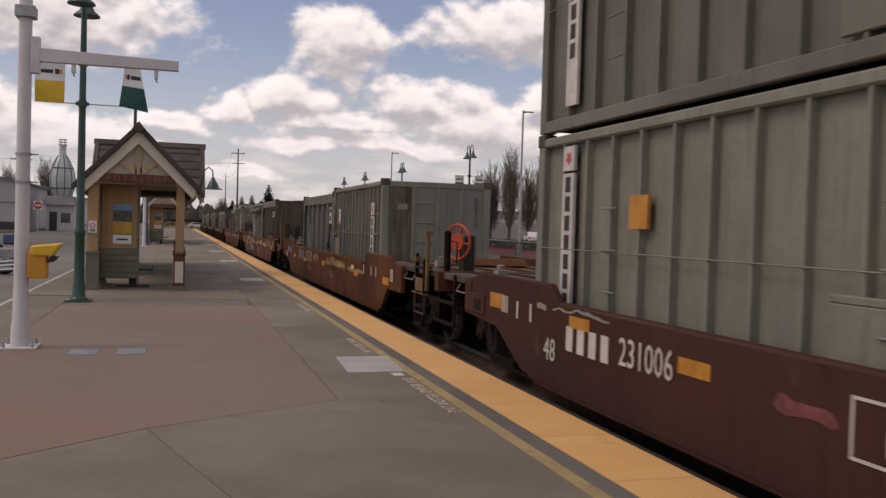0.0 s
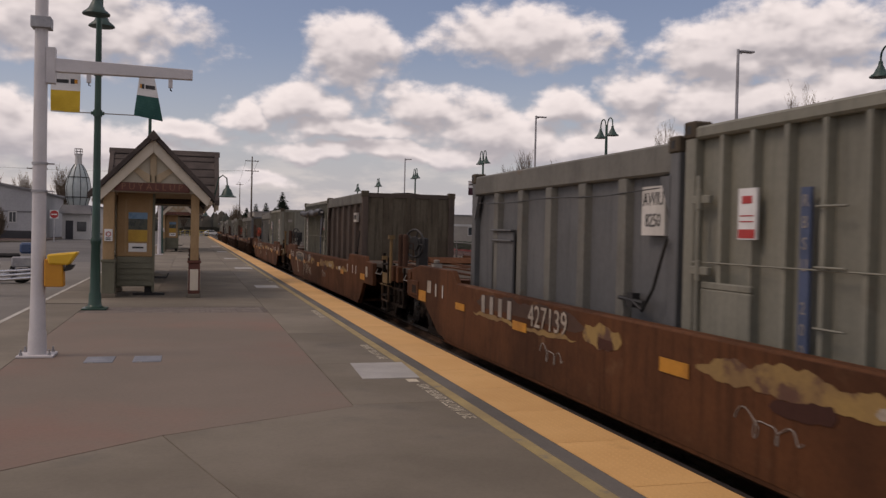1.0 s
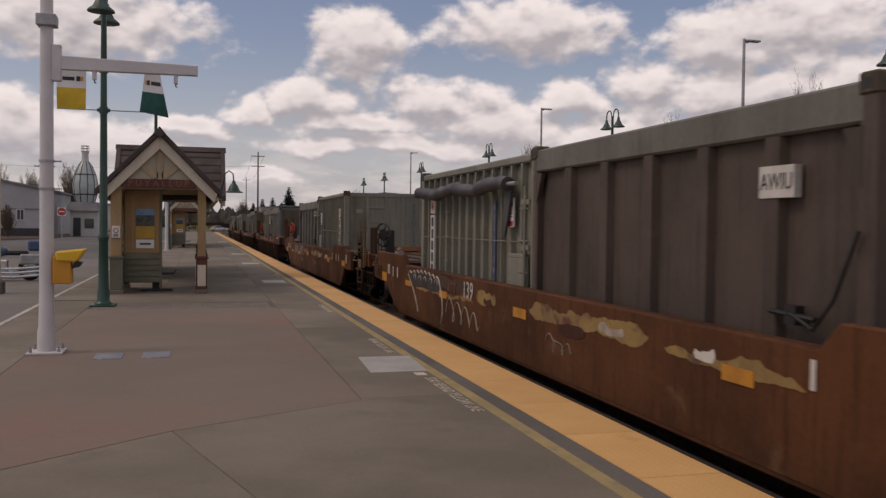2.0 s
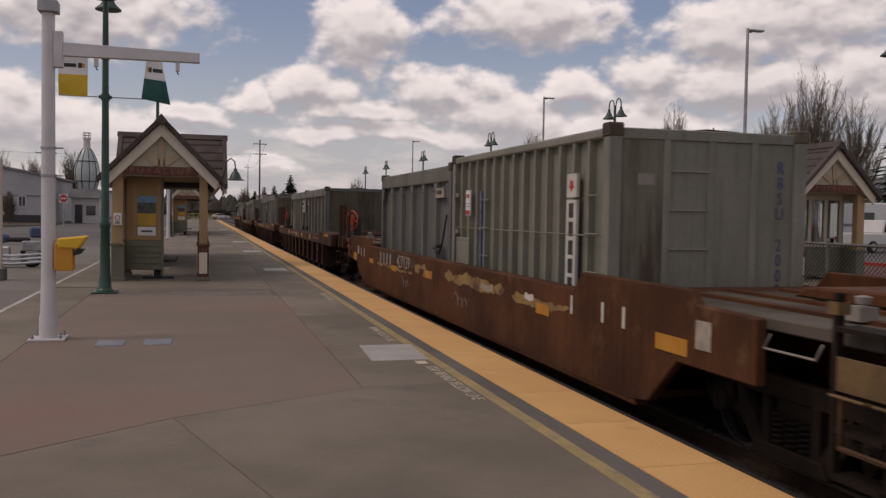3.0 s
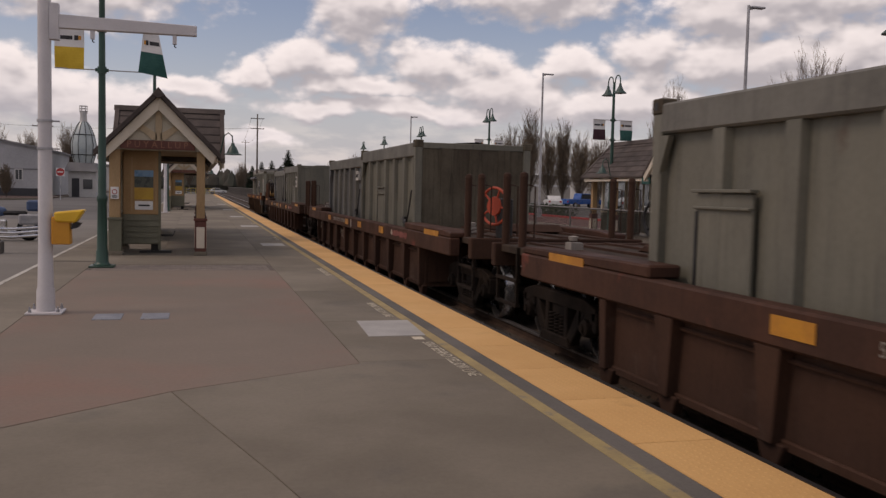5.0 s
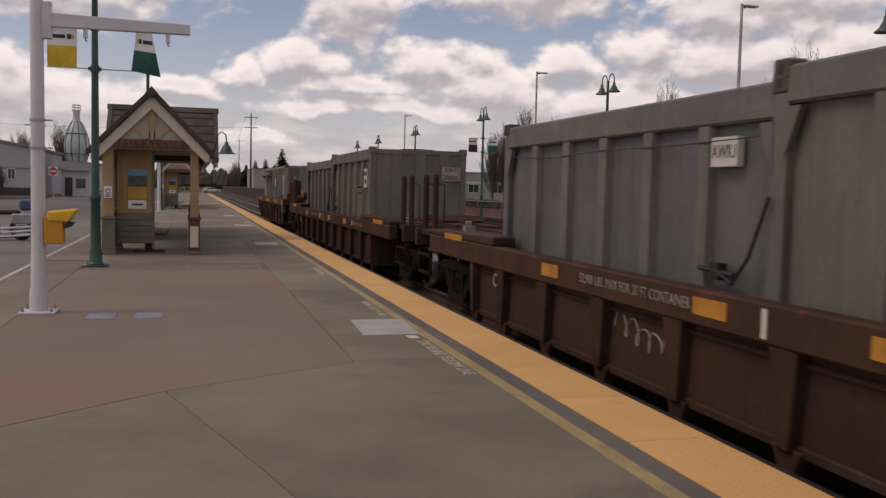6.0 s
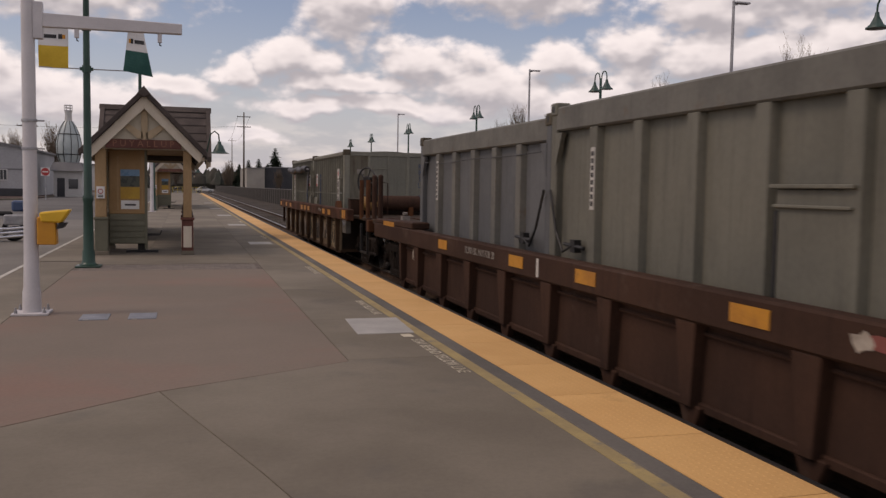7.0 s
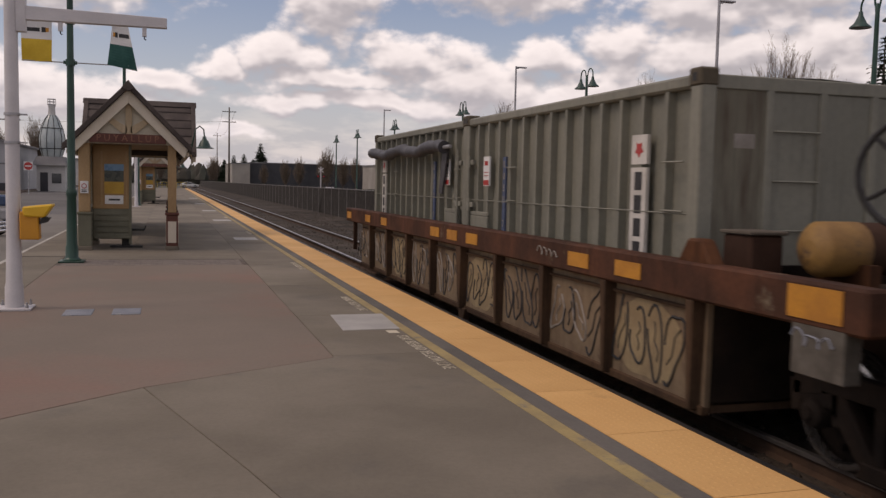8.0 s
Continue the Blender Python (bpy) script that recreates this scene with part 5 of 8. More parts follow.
def bottle_house():
    root = thing("bottle_kiosk", pose(-12.7, 110, -0.1), "white kiosk topped by a giant glazed milk bottle frame", "kiosk")
    part("wall", Shape().box(-1.5, 1.5, -1.4, 1.4, 0, 3.0), WALL_WHITE, root)
    part("roof", Shape().hexa([(-1.9, -1.9, 3.0), (1.7, -1.9, 3.0), (1.7, 1.9, 3.0), (-1.9, 1.9, 3.0), (-1.5, -1.2, 4.0), (1.4, -1.2, 4.0), (1.4, 1.2, 4.0), (-1.5, 1.2, 4.0)]), ROOF_GREY, root, "pale sloping roof")
    part("door", Shape().box(-1.1, -0.3, -1.46, -1.4, 0, 2.2), WALL_DARK, root)
    part("window", Shape().box(0.1, 1.1, -1.45, -1.4, 1.0, 2.1), WINDOW, root)
    profile = [(0, 1.05), (0.9, 1.30), (2.1, 1.38), (3.2, 1.15), (4.2, 0.75), (4.7, 0.42)]
    part("bottle", Shape().turned((0, 0, 4.0), (0, 0, 1), profile, 16), surface("pale_glazing", (0.44, 0.50, 0.50), (0.36, 0.42, 0.42), 0.30, scale=2, fine=20, bump=0.0), root, "pale glazed bottle body", smooth=True)
    for j in range(10):
        a = 2 * math.pi * j / 10
        part("rib", Shape().tube([(r * 1.02 * math.cos(a), r * 1.02 * math.sin(a), 4.0 + z) for z, r in profile], 0.034, 5), DARK_STEEL, root)
    for z, r in profile[1:5:2]:
        part("hoop", Shape().ring((0, 0, 4.0 + z), (0, 0, 1), r * 1.03, 0.045, 20, 5), DARK_STEEL, root)
    part("neck", Shape().turned((0, 0, 8.7), (0, 0, 1), [(0, 0.42), (0.8, 0.36), (1.0, 0.42), (1.15, 0.42)], 14), WALL_WHITE, root, smooth=True)
    for z in (9.9, 10.2, 10.5):
        part("crown_ring", Shape().ring((0, 0, z), (0, 0, 1), 0.42, 0.035, 16, 5), GALVANISED, root)
    for j in range(6):
        a = 2 * math.pi * j / 6
        part("crown_bar", Shape().tube([(0.42 * math.cos(a), 0.42 * math.sin(a), 9.8), (0.42 * math.cos(a), 0.42 * math.sin(a), 10.55)], 0.03, 5), GALVANISED, root)


bottle_house()


def utility_pole(m, height, arms, label="weathered wooden utility pole with crossarms"):
    root = thing("utility_pole", m, label, "utility pole", "utility poles")
    part("pole", Shape().tube([(0, 0, -0.5), (0, 0, height)], [0.19, 0.11], 8), BARK, root, smooth=True)
    for z in arms:
        arm = part("crossarm", Shape().box(-1.2, 1.2, -0.06, 0.06, z - 0.06, z + 0.06), BARK, root)
        for x in (-1.1, -0.6, 0.6, 1.1):
            part("insulator", Shape().turned((x, 0, z + 0.06), (0, 0, 1), [(0, 0.03), (0.06, 0.05), (0.12, 0.03)], 8), GALVANISED, arm)
    return root


utility_pole(pose(6.62 * 1.55, 162.8, -0.4), 15.0, (14.2, 12.4))
utility_pole(pose(8.2 * 1.7, 277, -0.4, 0, 0, 20), 16.2, (15.4,))
utility_pole(pose(0.629 * 108, 108, -0.2, 0, 0, 30), 14.4, (13.8, 13.0))
utility_pole(pose(-0.155 * 120, 120, -0.1, 0, 0, 10), 9.2, (8.6,))
wires = Shape()
for a, b, sag in (((9.2, 162.8, 13.9), (12.8, 277, 15.1), 1.2), ((11.3, 162.8, 13.9), (15, 277, 15.1), 1.2), ((10.3, 162.8, 12.1), (-60, 150, 12), 1.5), ((67.5, 108, 13.7), (130, 95, 14.5), 1.5), ((68.5, 108, 13.7), (130, 96, 13.9), 1.5)):
    pts = [Vector(a).lerp(Vector(b), i / 10) - Vector((0, 0, sag * math.sin(math.pi * i / 10))) for i in range(11)]
    wires.tube(pts, 0.022, 4)
lone("overhead_wires", wires, DARK_STEEL, pose(0, 0, 0), "thin dark overhead wires between utility poles", "wires", kind="stuff")


def car(m, colour, label, pickup=False, name="parked_car"):
    """Along its own x; wheels on z = 0."""
    root = thing(name, m, label, "car", "parked cars")
    mat = paint("car_" + colour[0], colour[1])
    if pickup:
        low = [(-2.7, 0.45), (2.7, 0.45), (2.75, 0.75), (2.65, 1.05), (1.3, 1.10), (-0.4, 1.08), (-2.7, 1.08)]
        cab = [(1.35, 1.08), (0.65, 1.78), (-0.75, 1.80), (-0.95, 1.08)]
        glass_line = [(1.15, 1.14), (0.60, 1.70), (-0.66, 1.72), (-0.80, 1.14)]
    else:
        low = [(-2.2, 0.35), (2.2, 0.35), (2.25, 0.65), (2.0, 0.86), (0.95, 0.95), (-1.5, 0.98), (-2.2, 0.92)]
        cab = [(1.0, 0.94), (0.30, 1.42), (-1.05, 1.45), (-1.80, 0.97)]
        glass_line = [(0.82, 0.98), (0.26, 1.36), (-1.0, 1.38), (-1.55, 1.0)]
    part("body", Shape().prism(low, "y", -0.9, 0.9), mat, root, bevel=0.06)
    part("cabin", Shape().prism(cab, "y", -0.78, 0.78), mat, root, bevel=0.05)
    for side in (-1, 1):
        part("side_window", Shape().prism(glass_line, "y", *sorted((side * 0.785, side * 0.76))), WINDOW, root)
    reach = 1.75 if pickup else 1.35
    for x in (-reach, reach):
        for y in (-0.86, 0.86):
            wheel = part("wheel", Shape().turned((x, y - 0.11, 0.34), (0, 1, 0), [(0, 0.26), (0.02, 0.33), (0.11, 0.345), (0.20, 0.33), (0.22, 0.26)], 18), TYRE, root, smooth=True)
            part("rim", Shape().turned((x, y - 0.118, 0.34), (0, 1, 0), [(0, 0.20), (0.236, 0.20)], 14), GALVANISED, wheel)
    front = 2.68 if pickup else 2.12
    for y in (-0.65, 0.65):
        part("headlight", Shape().box(front - 0.02, front + 0.06, y - 0.16, y + 0.16, 0.66, 0.80), WHITE_SIGN, root)
        part("tail_light", Shape().box(-(2.74 if pickup else 2.24), -(2.6 if pickup else 2.1), y - 0.12, y + 0.12, 0.66, 0.86), RED_LAMP, root)
    return root


car(pose(46.8, 103, -0.05, 0, 0, 12), ("blue", (0.02, 0.10, 0.34)), "bright blue pickup truck in the car park", True)
car(pose(41.5, 100, -0.05, 0, 0, 75), ("white", (0.62, 0.62, 0.61)), "white car in the car park")
car(pose(52.5, 101, -0.05, 0, 0, 20), ("silver", (0.36, 0.37, 0.39)), "silver car in the car park")
car(pose(57.0, 99, -0.05, 0, 0, 15), ("black", (0.022, 0.022, 0.025)), "black car in the car park")
car(pose(36.6, 41, -0.05, 0, 0, 8), ("white", (0.62, 0.62, 0.61)), "white pickup truck in the car park", True)
car(pose(30.5, 47, -0.05, 0, 0, 80), ("silver", (0.36, 0.37, 0.39)), "silver car parked behind the shelter")
car(pose(36.0, 52, -0.05, 0, 0, 70), ("grey", (0.11, 0.115, 0.12)), "dark grey car parked behind the shelter")
car(pose(35.0, 62, -0.05, 0, 0, 80), ("white", (0.62, 0.62, 0.61)), "white car parked behind the shelter")
car(pose(44, 58, -0.05, 0, 0, 70), ("teal", (0.03, 0.16, 0.15)), "teal car parked behind the shelter")
car(pose(5.0, 236, -0.42, 0, 0, 5), ("white", (0.62, 0.62, 0.61)), "white car at the far crossing")
car(pose(-1.5, 240, -0.42, 0, 0, 185), ("black", (0.022, 0.022, 0.025)), "dark car at the far crossing")

hedge_rng = random.Random(5)
hedge = Shape()
for _ in range(3500):
    x, y, z = hedge_rng.uniform(24.8, 26.2), hedge_rng.uniform(58, 118), hedge_rng.uniform(0.0, 0.85)
    u = Vector((hedge_rng.uniform(-1, 1), hedge_rng.uniform(-1, 1), hedge_rng.uniform(-1, 1))).normalized() * 0.16
    v = u.orthogonal().normalized() * 0.10
    k = len(hedge.v)
    c = Vector((x, y, z))
    hedge.v += [tuple(c - u), tuple(c + v), tuple(c + u), tuple(c - v)]
    hedge.f.append((k, k + 1, k + 2, k + 3))
lone("hedge", hedge, HEDGE, pose(0, 0, -0.05), "low clipped dark green hedge by the car park", "hedge", kind="stuff")


def street_sign(m):
    root = thing("no_entry_sign", m, "round red no-entry sign with a white bar", "sign")
    part("post", Shape().box(-0.04, 0.04, -0.04, 0.04, 0, 2.95), GALVANISED, root)
    plate = part("plate", Shape().box(-0.38, 0.38, -0.06, -0.04, 2.2, 2.96), WHITE_SIGN, root)
    disc = part("disc", Shape().turned((0, -0.06, 2.58), (0, -1, 0), [(0, 0.36), (0.01, 0.36)], 24), SIGN_RED, root)
    part("bar", Shape().box(-0.25, 0.25, -0.082, -0.071, 2.53, 2.63), WHITE_SIGN, disc)


street_sign(pose(-12.3, 89, -0.02))


def motorcycle(m):
    """Along its own x, front at +x."""
    root = thing("motorcycle", m, "parked touring motorcycle with chrome pipes and blue panels", "motorcycle")
    for x in (-0.75, 0.78):
        wheel = part("wheel", Shape().ring((x, 0, 0.31), (0, 1, 0), 0.255, 0.058, 26, 10), TYRE, root, smooth=True)
        part("rim", Shape().ring((x, 0, 0.31), (0, 1, 0), 0.195, 0.018, 22, 6), CHROME, wheel, smooth=True)
        part("disc_brake", Shape().turned((x, -0.05, 0.31), (0, 1, 0), [(0, 0.11), (0.10, 0.11)], 18), GALVANISED, wheel)
    part("engine", Shape().box(-0.22, 0.28, -0.17, 0.17, 0.22, 0.58), CHROME, root, bevel=0.04)
    for z, y in ((0.13, 0.34), (0.24, 0.32), (0.35, 0.29), (0.24, -0.24)):
        pipe = [(0.25, y * 0.8, 0.42), (0.32, y, 0.30), (0.20, y, z), (-0.35, y, z - 0.02), (-1.05, y, z + 0.04)]
        part("exhaust_pipe", Shape().tube(pipe, [0.028, 0.03, 0.035, 0.045, 0.05], 10), CHROME, root, "bright chrome exhaust pipe", smooth=True)
    blue = paint("bike_blue", (0.05, 0.09, 0.18))
    part("tank", Shape().turned((0.36, 0, 0.80), (-1, 0, 0), [(0, 0.06), (0.08, 0.15), (0.30, 0.17), (0.52, 0.11), (0.56, 0.05)], 16), blue, root, smooth=True)
    part("seat", Shape().box(-0.72, -0.10, -0.15, 0.15, 0.70, 0.82), TYRE, root, bevel=0.05)
    for y in (-0.32, 0.20):
        part("saddlebag", Shape().box(-1.05, -0.50, y, y + 0.13, 0.45, 0.74), GALVANISED, root, bevel=0.04)
    part("top_box", Shape().box(-1.12, -0.70, -0.22, 0.22, 0.82, 1.12), blue, root, bevel=0.05)
    part("tail_light", Shape().box(-1.16, -1.11, -0.12, 0.12, 0.76, 0.84), RED_LAMP, root)
    for y in (-0.10, 0.10):
        part("fork", Shape().tube([(0.80, y, 0.30), (0.52, y, 0.98)], 0.024, 8), CHROME, root)
    part("handlebar", Shape().tube([(0.30, -0.42, 1.02), (0.46, -0.25, 1.08), (0.52, 0, 1.0), (0.46, 0.25, 1.08), (0.30, 0.42, 1.02)], 0.016, 8), CHROME, root, smooth=True)
    part("headlight", Shape().turned((0.56, 0, 0.88), (1, 0, 0), [(0, 0.05), (0.06, 0.10), (0.14, 0.10)], 14), CHROME, root, smooth=True)
    part("fairing", Shape().hexa([(0.60, -0.25, 0.85), (0.60, 0.25, 0.85), (0.48, 0.22, 0.85), (0.48, -0.22, 0.85), (0.42, -0.18, 1.28), (0.42, 0.18, 1.28), (0.39, 0.16, 1.28), (0.39, -0.16, 1.28)]), PANE, root)
    part("front_fender", Shape().ring((0.78, 0, 0.31), (0, 1, 0), 0.33, 0.035, 26, 6), blue, root)
    part("side_stand", Shape().tube([(0.0, 0.15, 0.25), (-0.05, 0.30, 0.0)], 0.014, 6), DARK_STEEL, root)


motorcycle(pose(-5.25, 26.6, -0.012, 0, 0, -172))

column = thing("sign_column", pose(-4.42, 21.9, -0.012), "pale tan square column on a grey base", "column")
part("shaft", Shape().box(-0.10, 0.10, -0.10, 0.10, 0.25, 2.75), CREAM, column, bevel=0.01)
part("base", Shape().box(-0.18, 0.18, -0.18, 0.18, 0, 0.27), EDGING, column, bevel=0.02)

end_fence = thing("yellow_fence", pose(0, PLATFORM_END - 0.4, 0), "yellow metal railing across the platform end", "railing")
for i in range(8):
    part("post", Shape().tube([(-2.9 + i * 0.85, 0, 0), (-2.9 + i * 0.85, 0, 1.1)], 0.045, 8), surface("railing_yellow", (0.42, 0.32, 0.05), (0.36, 0.27, 0.045), 0.5, scale=3, fine=40, bump=0.02), end_fence)
for z in (0.55, 1.08):
    part("rail", Shape().tube([(-2.9, 0, z), (3.05, 0, z)], 0.035, 8), MATS["railing_yellow"], end_fence)


def crossing_signal(m):
    root = thing("crossing_signal", m, "white crossing mast with red lights and crossbuck", "railway signal")
    part("mast", Shape().tube([(0, 0, 0), (0, 0, 4.2)], 0.08, 8), WHITE_STEEL, root)
    for d in (-1, 1):
        part("crossbuck", Shape().prism([(-0.38, 3.7 - d * 0.3 - 0.06), (0.38, 3.7 + d * 0.3 - 0.06), (0.38, 3.7 + d * 0.3 + 0.06), (-0.38, 3.7 - d * 0.3 + 0.06)], "y", -0.12 - 0.01 * d, -0.10 - 0.01 * d), WHITE_SIGN, root)
        lamp = part("lamp_hood", Shape().turned((d * 0.4, -0.1, 2.8), (0, -1, 0), [(0, 0.28), (0.04, 0.28)], 18), DARK_STEEL, root)
        part("lens", Shape().turned((d * 0.4, -0.14, 2.8), (0, -1, 0), [(0, 0.13), (0.03, 0.10)], 14), RED_LAMP, lamp)
    part("cabinet", Shape().box(0.8, 1.9, -0.3, 0.5, 0, 1.3), WHITE_STEEL, root, bevel=0.03)


crossing_signal(pose(21, 128, -0.3))

# things on the far platform
def ticket_post(m):
    root = thing("ticket_machine", m, "dark red ticket machine post", "ticket machine")
    part("body", Shape().box(-0.11, 0.11, -0.11, 0.11, 0, 2.05), surface("dark_red_paint", (0.17, 0.014, 0.018), (0.14, 0.012, 0.015), 0.5, scale=3, fine=40, bump=0.02), root, bevel=0.02)
    part("top", Shape().box(-0.15, 0.15, -0.15, 0.15, 2.05, 2.15), DARK_STEEL, root, bevel=0.02)


ticket_post(pose(15.2, 22.05, 0))
for y in (24.6, 28.2):
    hung = thing("hanging_sign", pose(15.22, y, 2.05), "small dark teal sign hung from the shelter eaves", "sign", "hanging signs")
    part("plate", Shape().box(-0.02, 0.02, -0.30, 0.30, 0.0, 0.26), BANNER_GREEN, hung, bevel=0.008)
    part("writing", Shape().box(-0.026, -0.02, -0.20, 0.16, 0.09, 0.16), DULL_MARK, hung, "pale writing as a bar")
    part("strap", Shape().box(-0.01, 0.01, -0.21, -0.19, 0.26, 0.40).box(-0.01, 0.01, 0.19, 0.21, 0.26, 0.40), DARK_STEEL, hung)
board = thing("notice_cabinet", pose(15.5, 24.0, 0), "grey notice cabinet with white papers", "notice board")
part("cabinet", Shape().box(-0.12, 0.12, -0.45, 0.45, 0.2, 1.75), GALVANISED, board, bevel=0.02)
part("legs", Shape().box(-0.06, 0.06, -0.3, 0.3, 0.0, 0.2), DARK_STEEL, board)
part("paper", Shape().box(-0.128, -0.12, -0.25, 0.05, 1.15, 1.6), WHITE_SIGN, board)
white_van = thing("motorhome", pose(46.0, 53, -0.05), "tall white motorhome in the car park", "motorhome", "parked cars")
part("body", Shape().prism([(-3.2, 0.5), (3.2, 0.5), (3.2, 2.0), (2.4, 3.0), (-3.2, 3.1)], "y", -1.1, 1.1), paint("van_white", (0.66, 0.66, 0.65)), white_van, bevel=0.08)
part("stripe", Shape().box(-3.1, 3.1, -1.115, -1.10, 1.35, 1.55), paint("van_stripe", (0.18, 0.19, 0.21)), white_van)
part("side_window", Shape().box(-1.8, -0.4, -1.118, -1.10, 1.75, 2.35), WINDOW, white_van)
part("side_window", Shape().box(0.6, 1.8, -1.118, -1.10, 1.75, 2.35), WINDOW, white_van)
for x in (-1.9, 2.1):
    for y in (-0.98, 0.98):
        part("wheel", Shape().turned((x, y - 0.12, 0.38), (0, 1, 0), [(0, 0.28), (0.03, 0.38), (0.21, 0.38), (0.24, 0.28)], 18), TYRE, white_van, smooth=True)
# ---- the train ----
# Places along the train are metres ahead of the camera at 0 s. A car's own y = 0 is where its nearer box begins; z = 0 is the rail top.
SHARED = {}


def wheelset_mesh():
    if "wheelset" not in SHARED:
        s = Shape().tube([(-0.95, 0, 0), (0.95, 0, 0)], 0.08, 12)
        for side in (-1, 1):
            for i in range(4):   # casting marks, which show the turning
                a = math.pi * i / 2
                s.box(side * 0.78 - 0.03, side * 0.78 + 0.03, 0.27 * math.cos(a) - 0.02, 0.27 * math.cos(a) + 0.02, 0.27 * math.sin(a) - 0.02, 0.27 * math.sin(a) + 0.02)
            s.turned((side * 0.68, 0, 0), (side, 0, 0), [(0, 0.445), (0.03, 0.445), (0.035, 0.40), (0.04, 0.36), (0.05, 0.36), (0.06, 0.17), (0.10, 0.15), (0.18, 0.13), (0.20, 0.08)], 32)
        SHARED["wheelset"] = s.mesh("wheelset", 0, True)
        SHARED["wheelset"].materials.append(TRUCK)
        t = Shape().turned((0.712, 0, 0), (1, 0, 0), [(0, 0.40), (0.001, 0.425), (0.10, 0.418), (0.125, 0.412), (0.133, 0.385), (0.134, 0.375), (0.05, 0.372)], 40, caps=False)
        SHARED["tread"] = t.mesh("tread", 0, True)
        SHARED["tread"].materials.append(WORN_WHEEL)
    return SHARED["wheelset"], SHARED["tread"]


def truck_meshes():
    if "sideframe" not in SHARED:
        s = Shape()
        w = 0.055
        # arched top bar, sloping arms, spring seat and pedestal jaws of a cast side frame
        s.prism([(-1.12, 0.50), (-1.12, 0.66), (-0.78, 0.74), (0.78, 0.74), (1.12, 0.66), (1.12, 0.50), (0.72, 0.58), (-0.72, 0.58)], "x", -w, w)
        for d in (-1, 1):
            s.prism([(d * 0.86, 0.60), (d * 0.62, 0.60), (d * 0.30, 0.20), (d * 0.42, 0.12)], "x", -w, w)
            s.prism([(d * 0.34, 0.60), (d * 0.24, 0.60), (d * 0.24, 0.16), (d * 0.34, 0.16)], "x", -w * 1.1, w * 1.1)
            s.prism([(d * 1.16, 0.62), (d * 1.02, 0.62), (d * 1.04, 0.40), (d * 1.13, 0.38)], "x", -w, w)
            s.prism([(d * 0.74, 0.60), (d * 0.66, 0.60), (d * 0.66, 0.36), (d * 0.72, 0.36)], "x", -w, w)
        s.prism([(-0.46, 0.10), (0.46, 0.10), (0.40, 0.22), (-0.40, 0.22)], "x", -w * 1.6, w * 1.6)
        SHARED["sideframe"] = s.mesh("sideframe", 0.012)
        SHARED["sideframe"].materials.append(TRUCK)
        c = Shape().tube([(0.062 * math.cos(q), 0.062 * math.sin(q), 0.225 + 0.0068 * q) for q in [j * 0.52 for j in range(72)]], 0.015, 6)
        SHARED["spring"] = c.mesh("spring", 0, True)
        SHARED["spring"].materials.append(TRUCK)
        b = Shape().turned((0, 0, 0), (1, 0, 0), [(0, 0.11), (0.10, 0.115), (0.16, 0.10), (0.18, 0.05), (0.20, 0.045)], 12).box(0.0, 0.12, -0.13, 0.13, 0.06, 0.16)
        SHARED["bearing"] = b.mesh("bearing", 0, True)
        SHARED["bearing"].materials.append(TRUCK)
    return SHARED["sideframe"], SHARED["spring"], SHARED["bearing"]


WHEELSETS = []


def truck(car, y):
    frame_mesh, spring_mesh, bearing_mesh = truck_meshes()
    wheel_mesh, tread_mesh = wheelset_mesh()
    body = part("truck", Shape().box(-1.02, 1.02, -0.20, 0.20, 0.42, 0.62).turned((0, 0, 0.60), (0, 0, 1), [(0, 0.28), (0.12, 0.26)], 16), TRUCK, car, "dark iron wheel truck", bevel=0.01)
    body.location = (0, y, 0)
    for side in (-1, 1):
        ob = part("sideframe", frame_mesh, None, body)
        ob.location = (side * 1.0, 0, 0)
        for yy in (-0.16, 0.0, 0.16):
            ob = part("spring", spring_mesh, None, body)
            ob.location = (side * 1.0, yy, 0)
        for a in (-0.89, 0.89):
            ob = part("bearing", bearing_mesh, None, body)
            ob.matrix_basis = pose(side * 0.93, a, 0.42, 0, 0, 0 if side > 0 else 180)
    for a in (-0.89, 0.89):
        axle = part("wheelset", wheel_mesh, None, body)
        axle.location = (0, a, 0.42)
        # the bright treads ride on the same turning axle
        for turn in (0, 180):
            part("tread", tread_mesh, None, axle).matrix_basis = pose(0, 0, 0, 0, 0, turn)
        WHEELSETS.append((axle, a))
    return body


def brake_stand(car, x, y, z, colour, big=False):
    stand = part("brake_stand", Shape().box(x + 0.06, x + 0.26, y - 0.14, y + 0.10, z - 0.50, z + 0.12).box(x + 0.05, x + 0.12, y - 0.10, y + 0.10, z - 0.12, z + 0.12), DARK_STEEL if not big else TRUCK, car, "dark brake gear box", bevel=0.02)
    rim = 0.35 if big else 0.28
    s = Shape().ring((x, y, z), (1, 0.5, 0), rim, 0.022, 26, 8)
    axis, centre = Vector((1, 0.5, 0)).normalized(), Vector((x, y, z))
    side = axis.orthogonal().normalized()
    up = axis.cross(side)
    for i in range(5):
        a = 2 * math.pi * i / 5
        s.tube([centre, centre + (side * math.cos(a) + up * math.sin(a)) * rim], 0.016, 6)
    s.turned(centre - axis * 0.02, axis, [(0, 0.14), (0.03, 0.15), (0.06, 0.06)], 16)
    part("brake_wheel", s, colour, stand, "hand brake wheel", smooth=True)


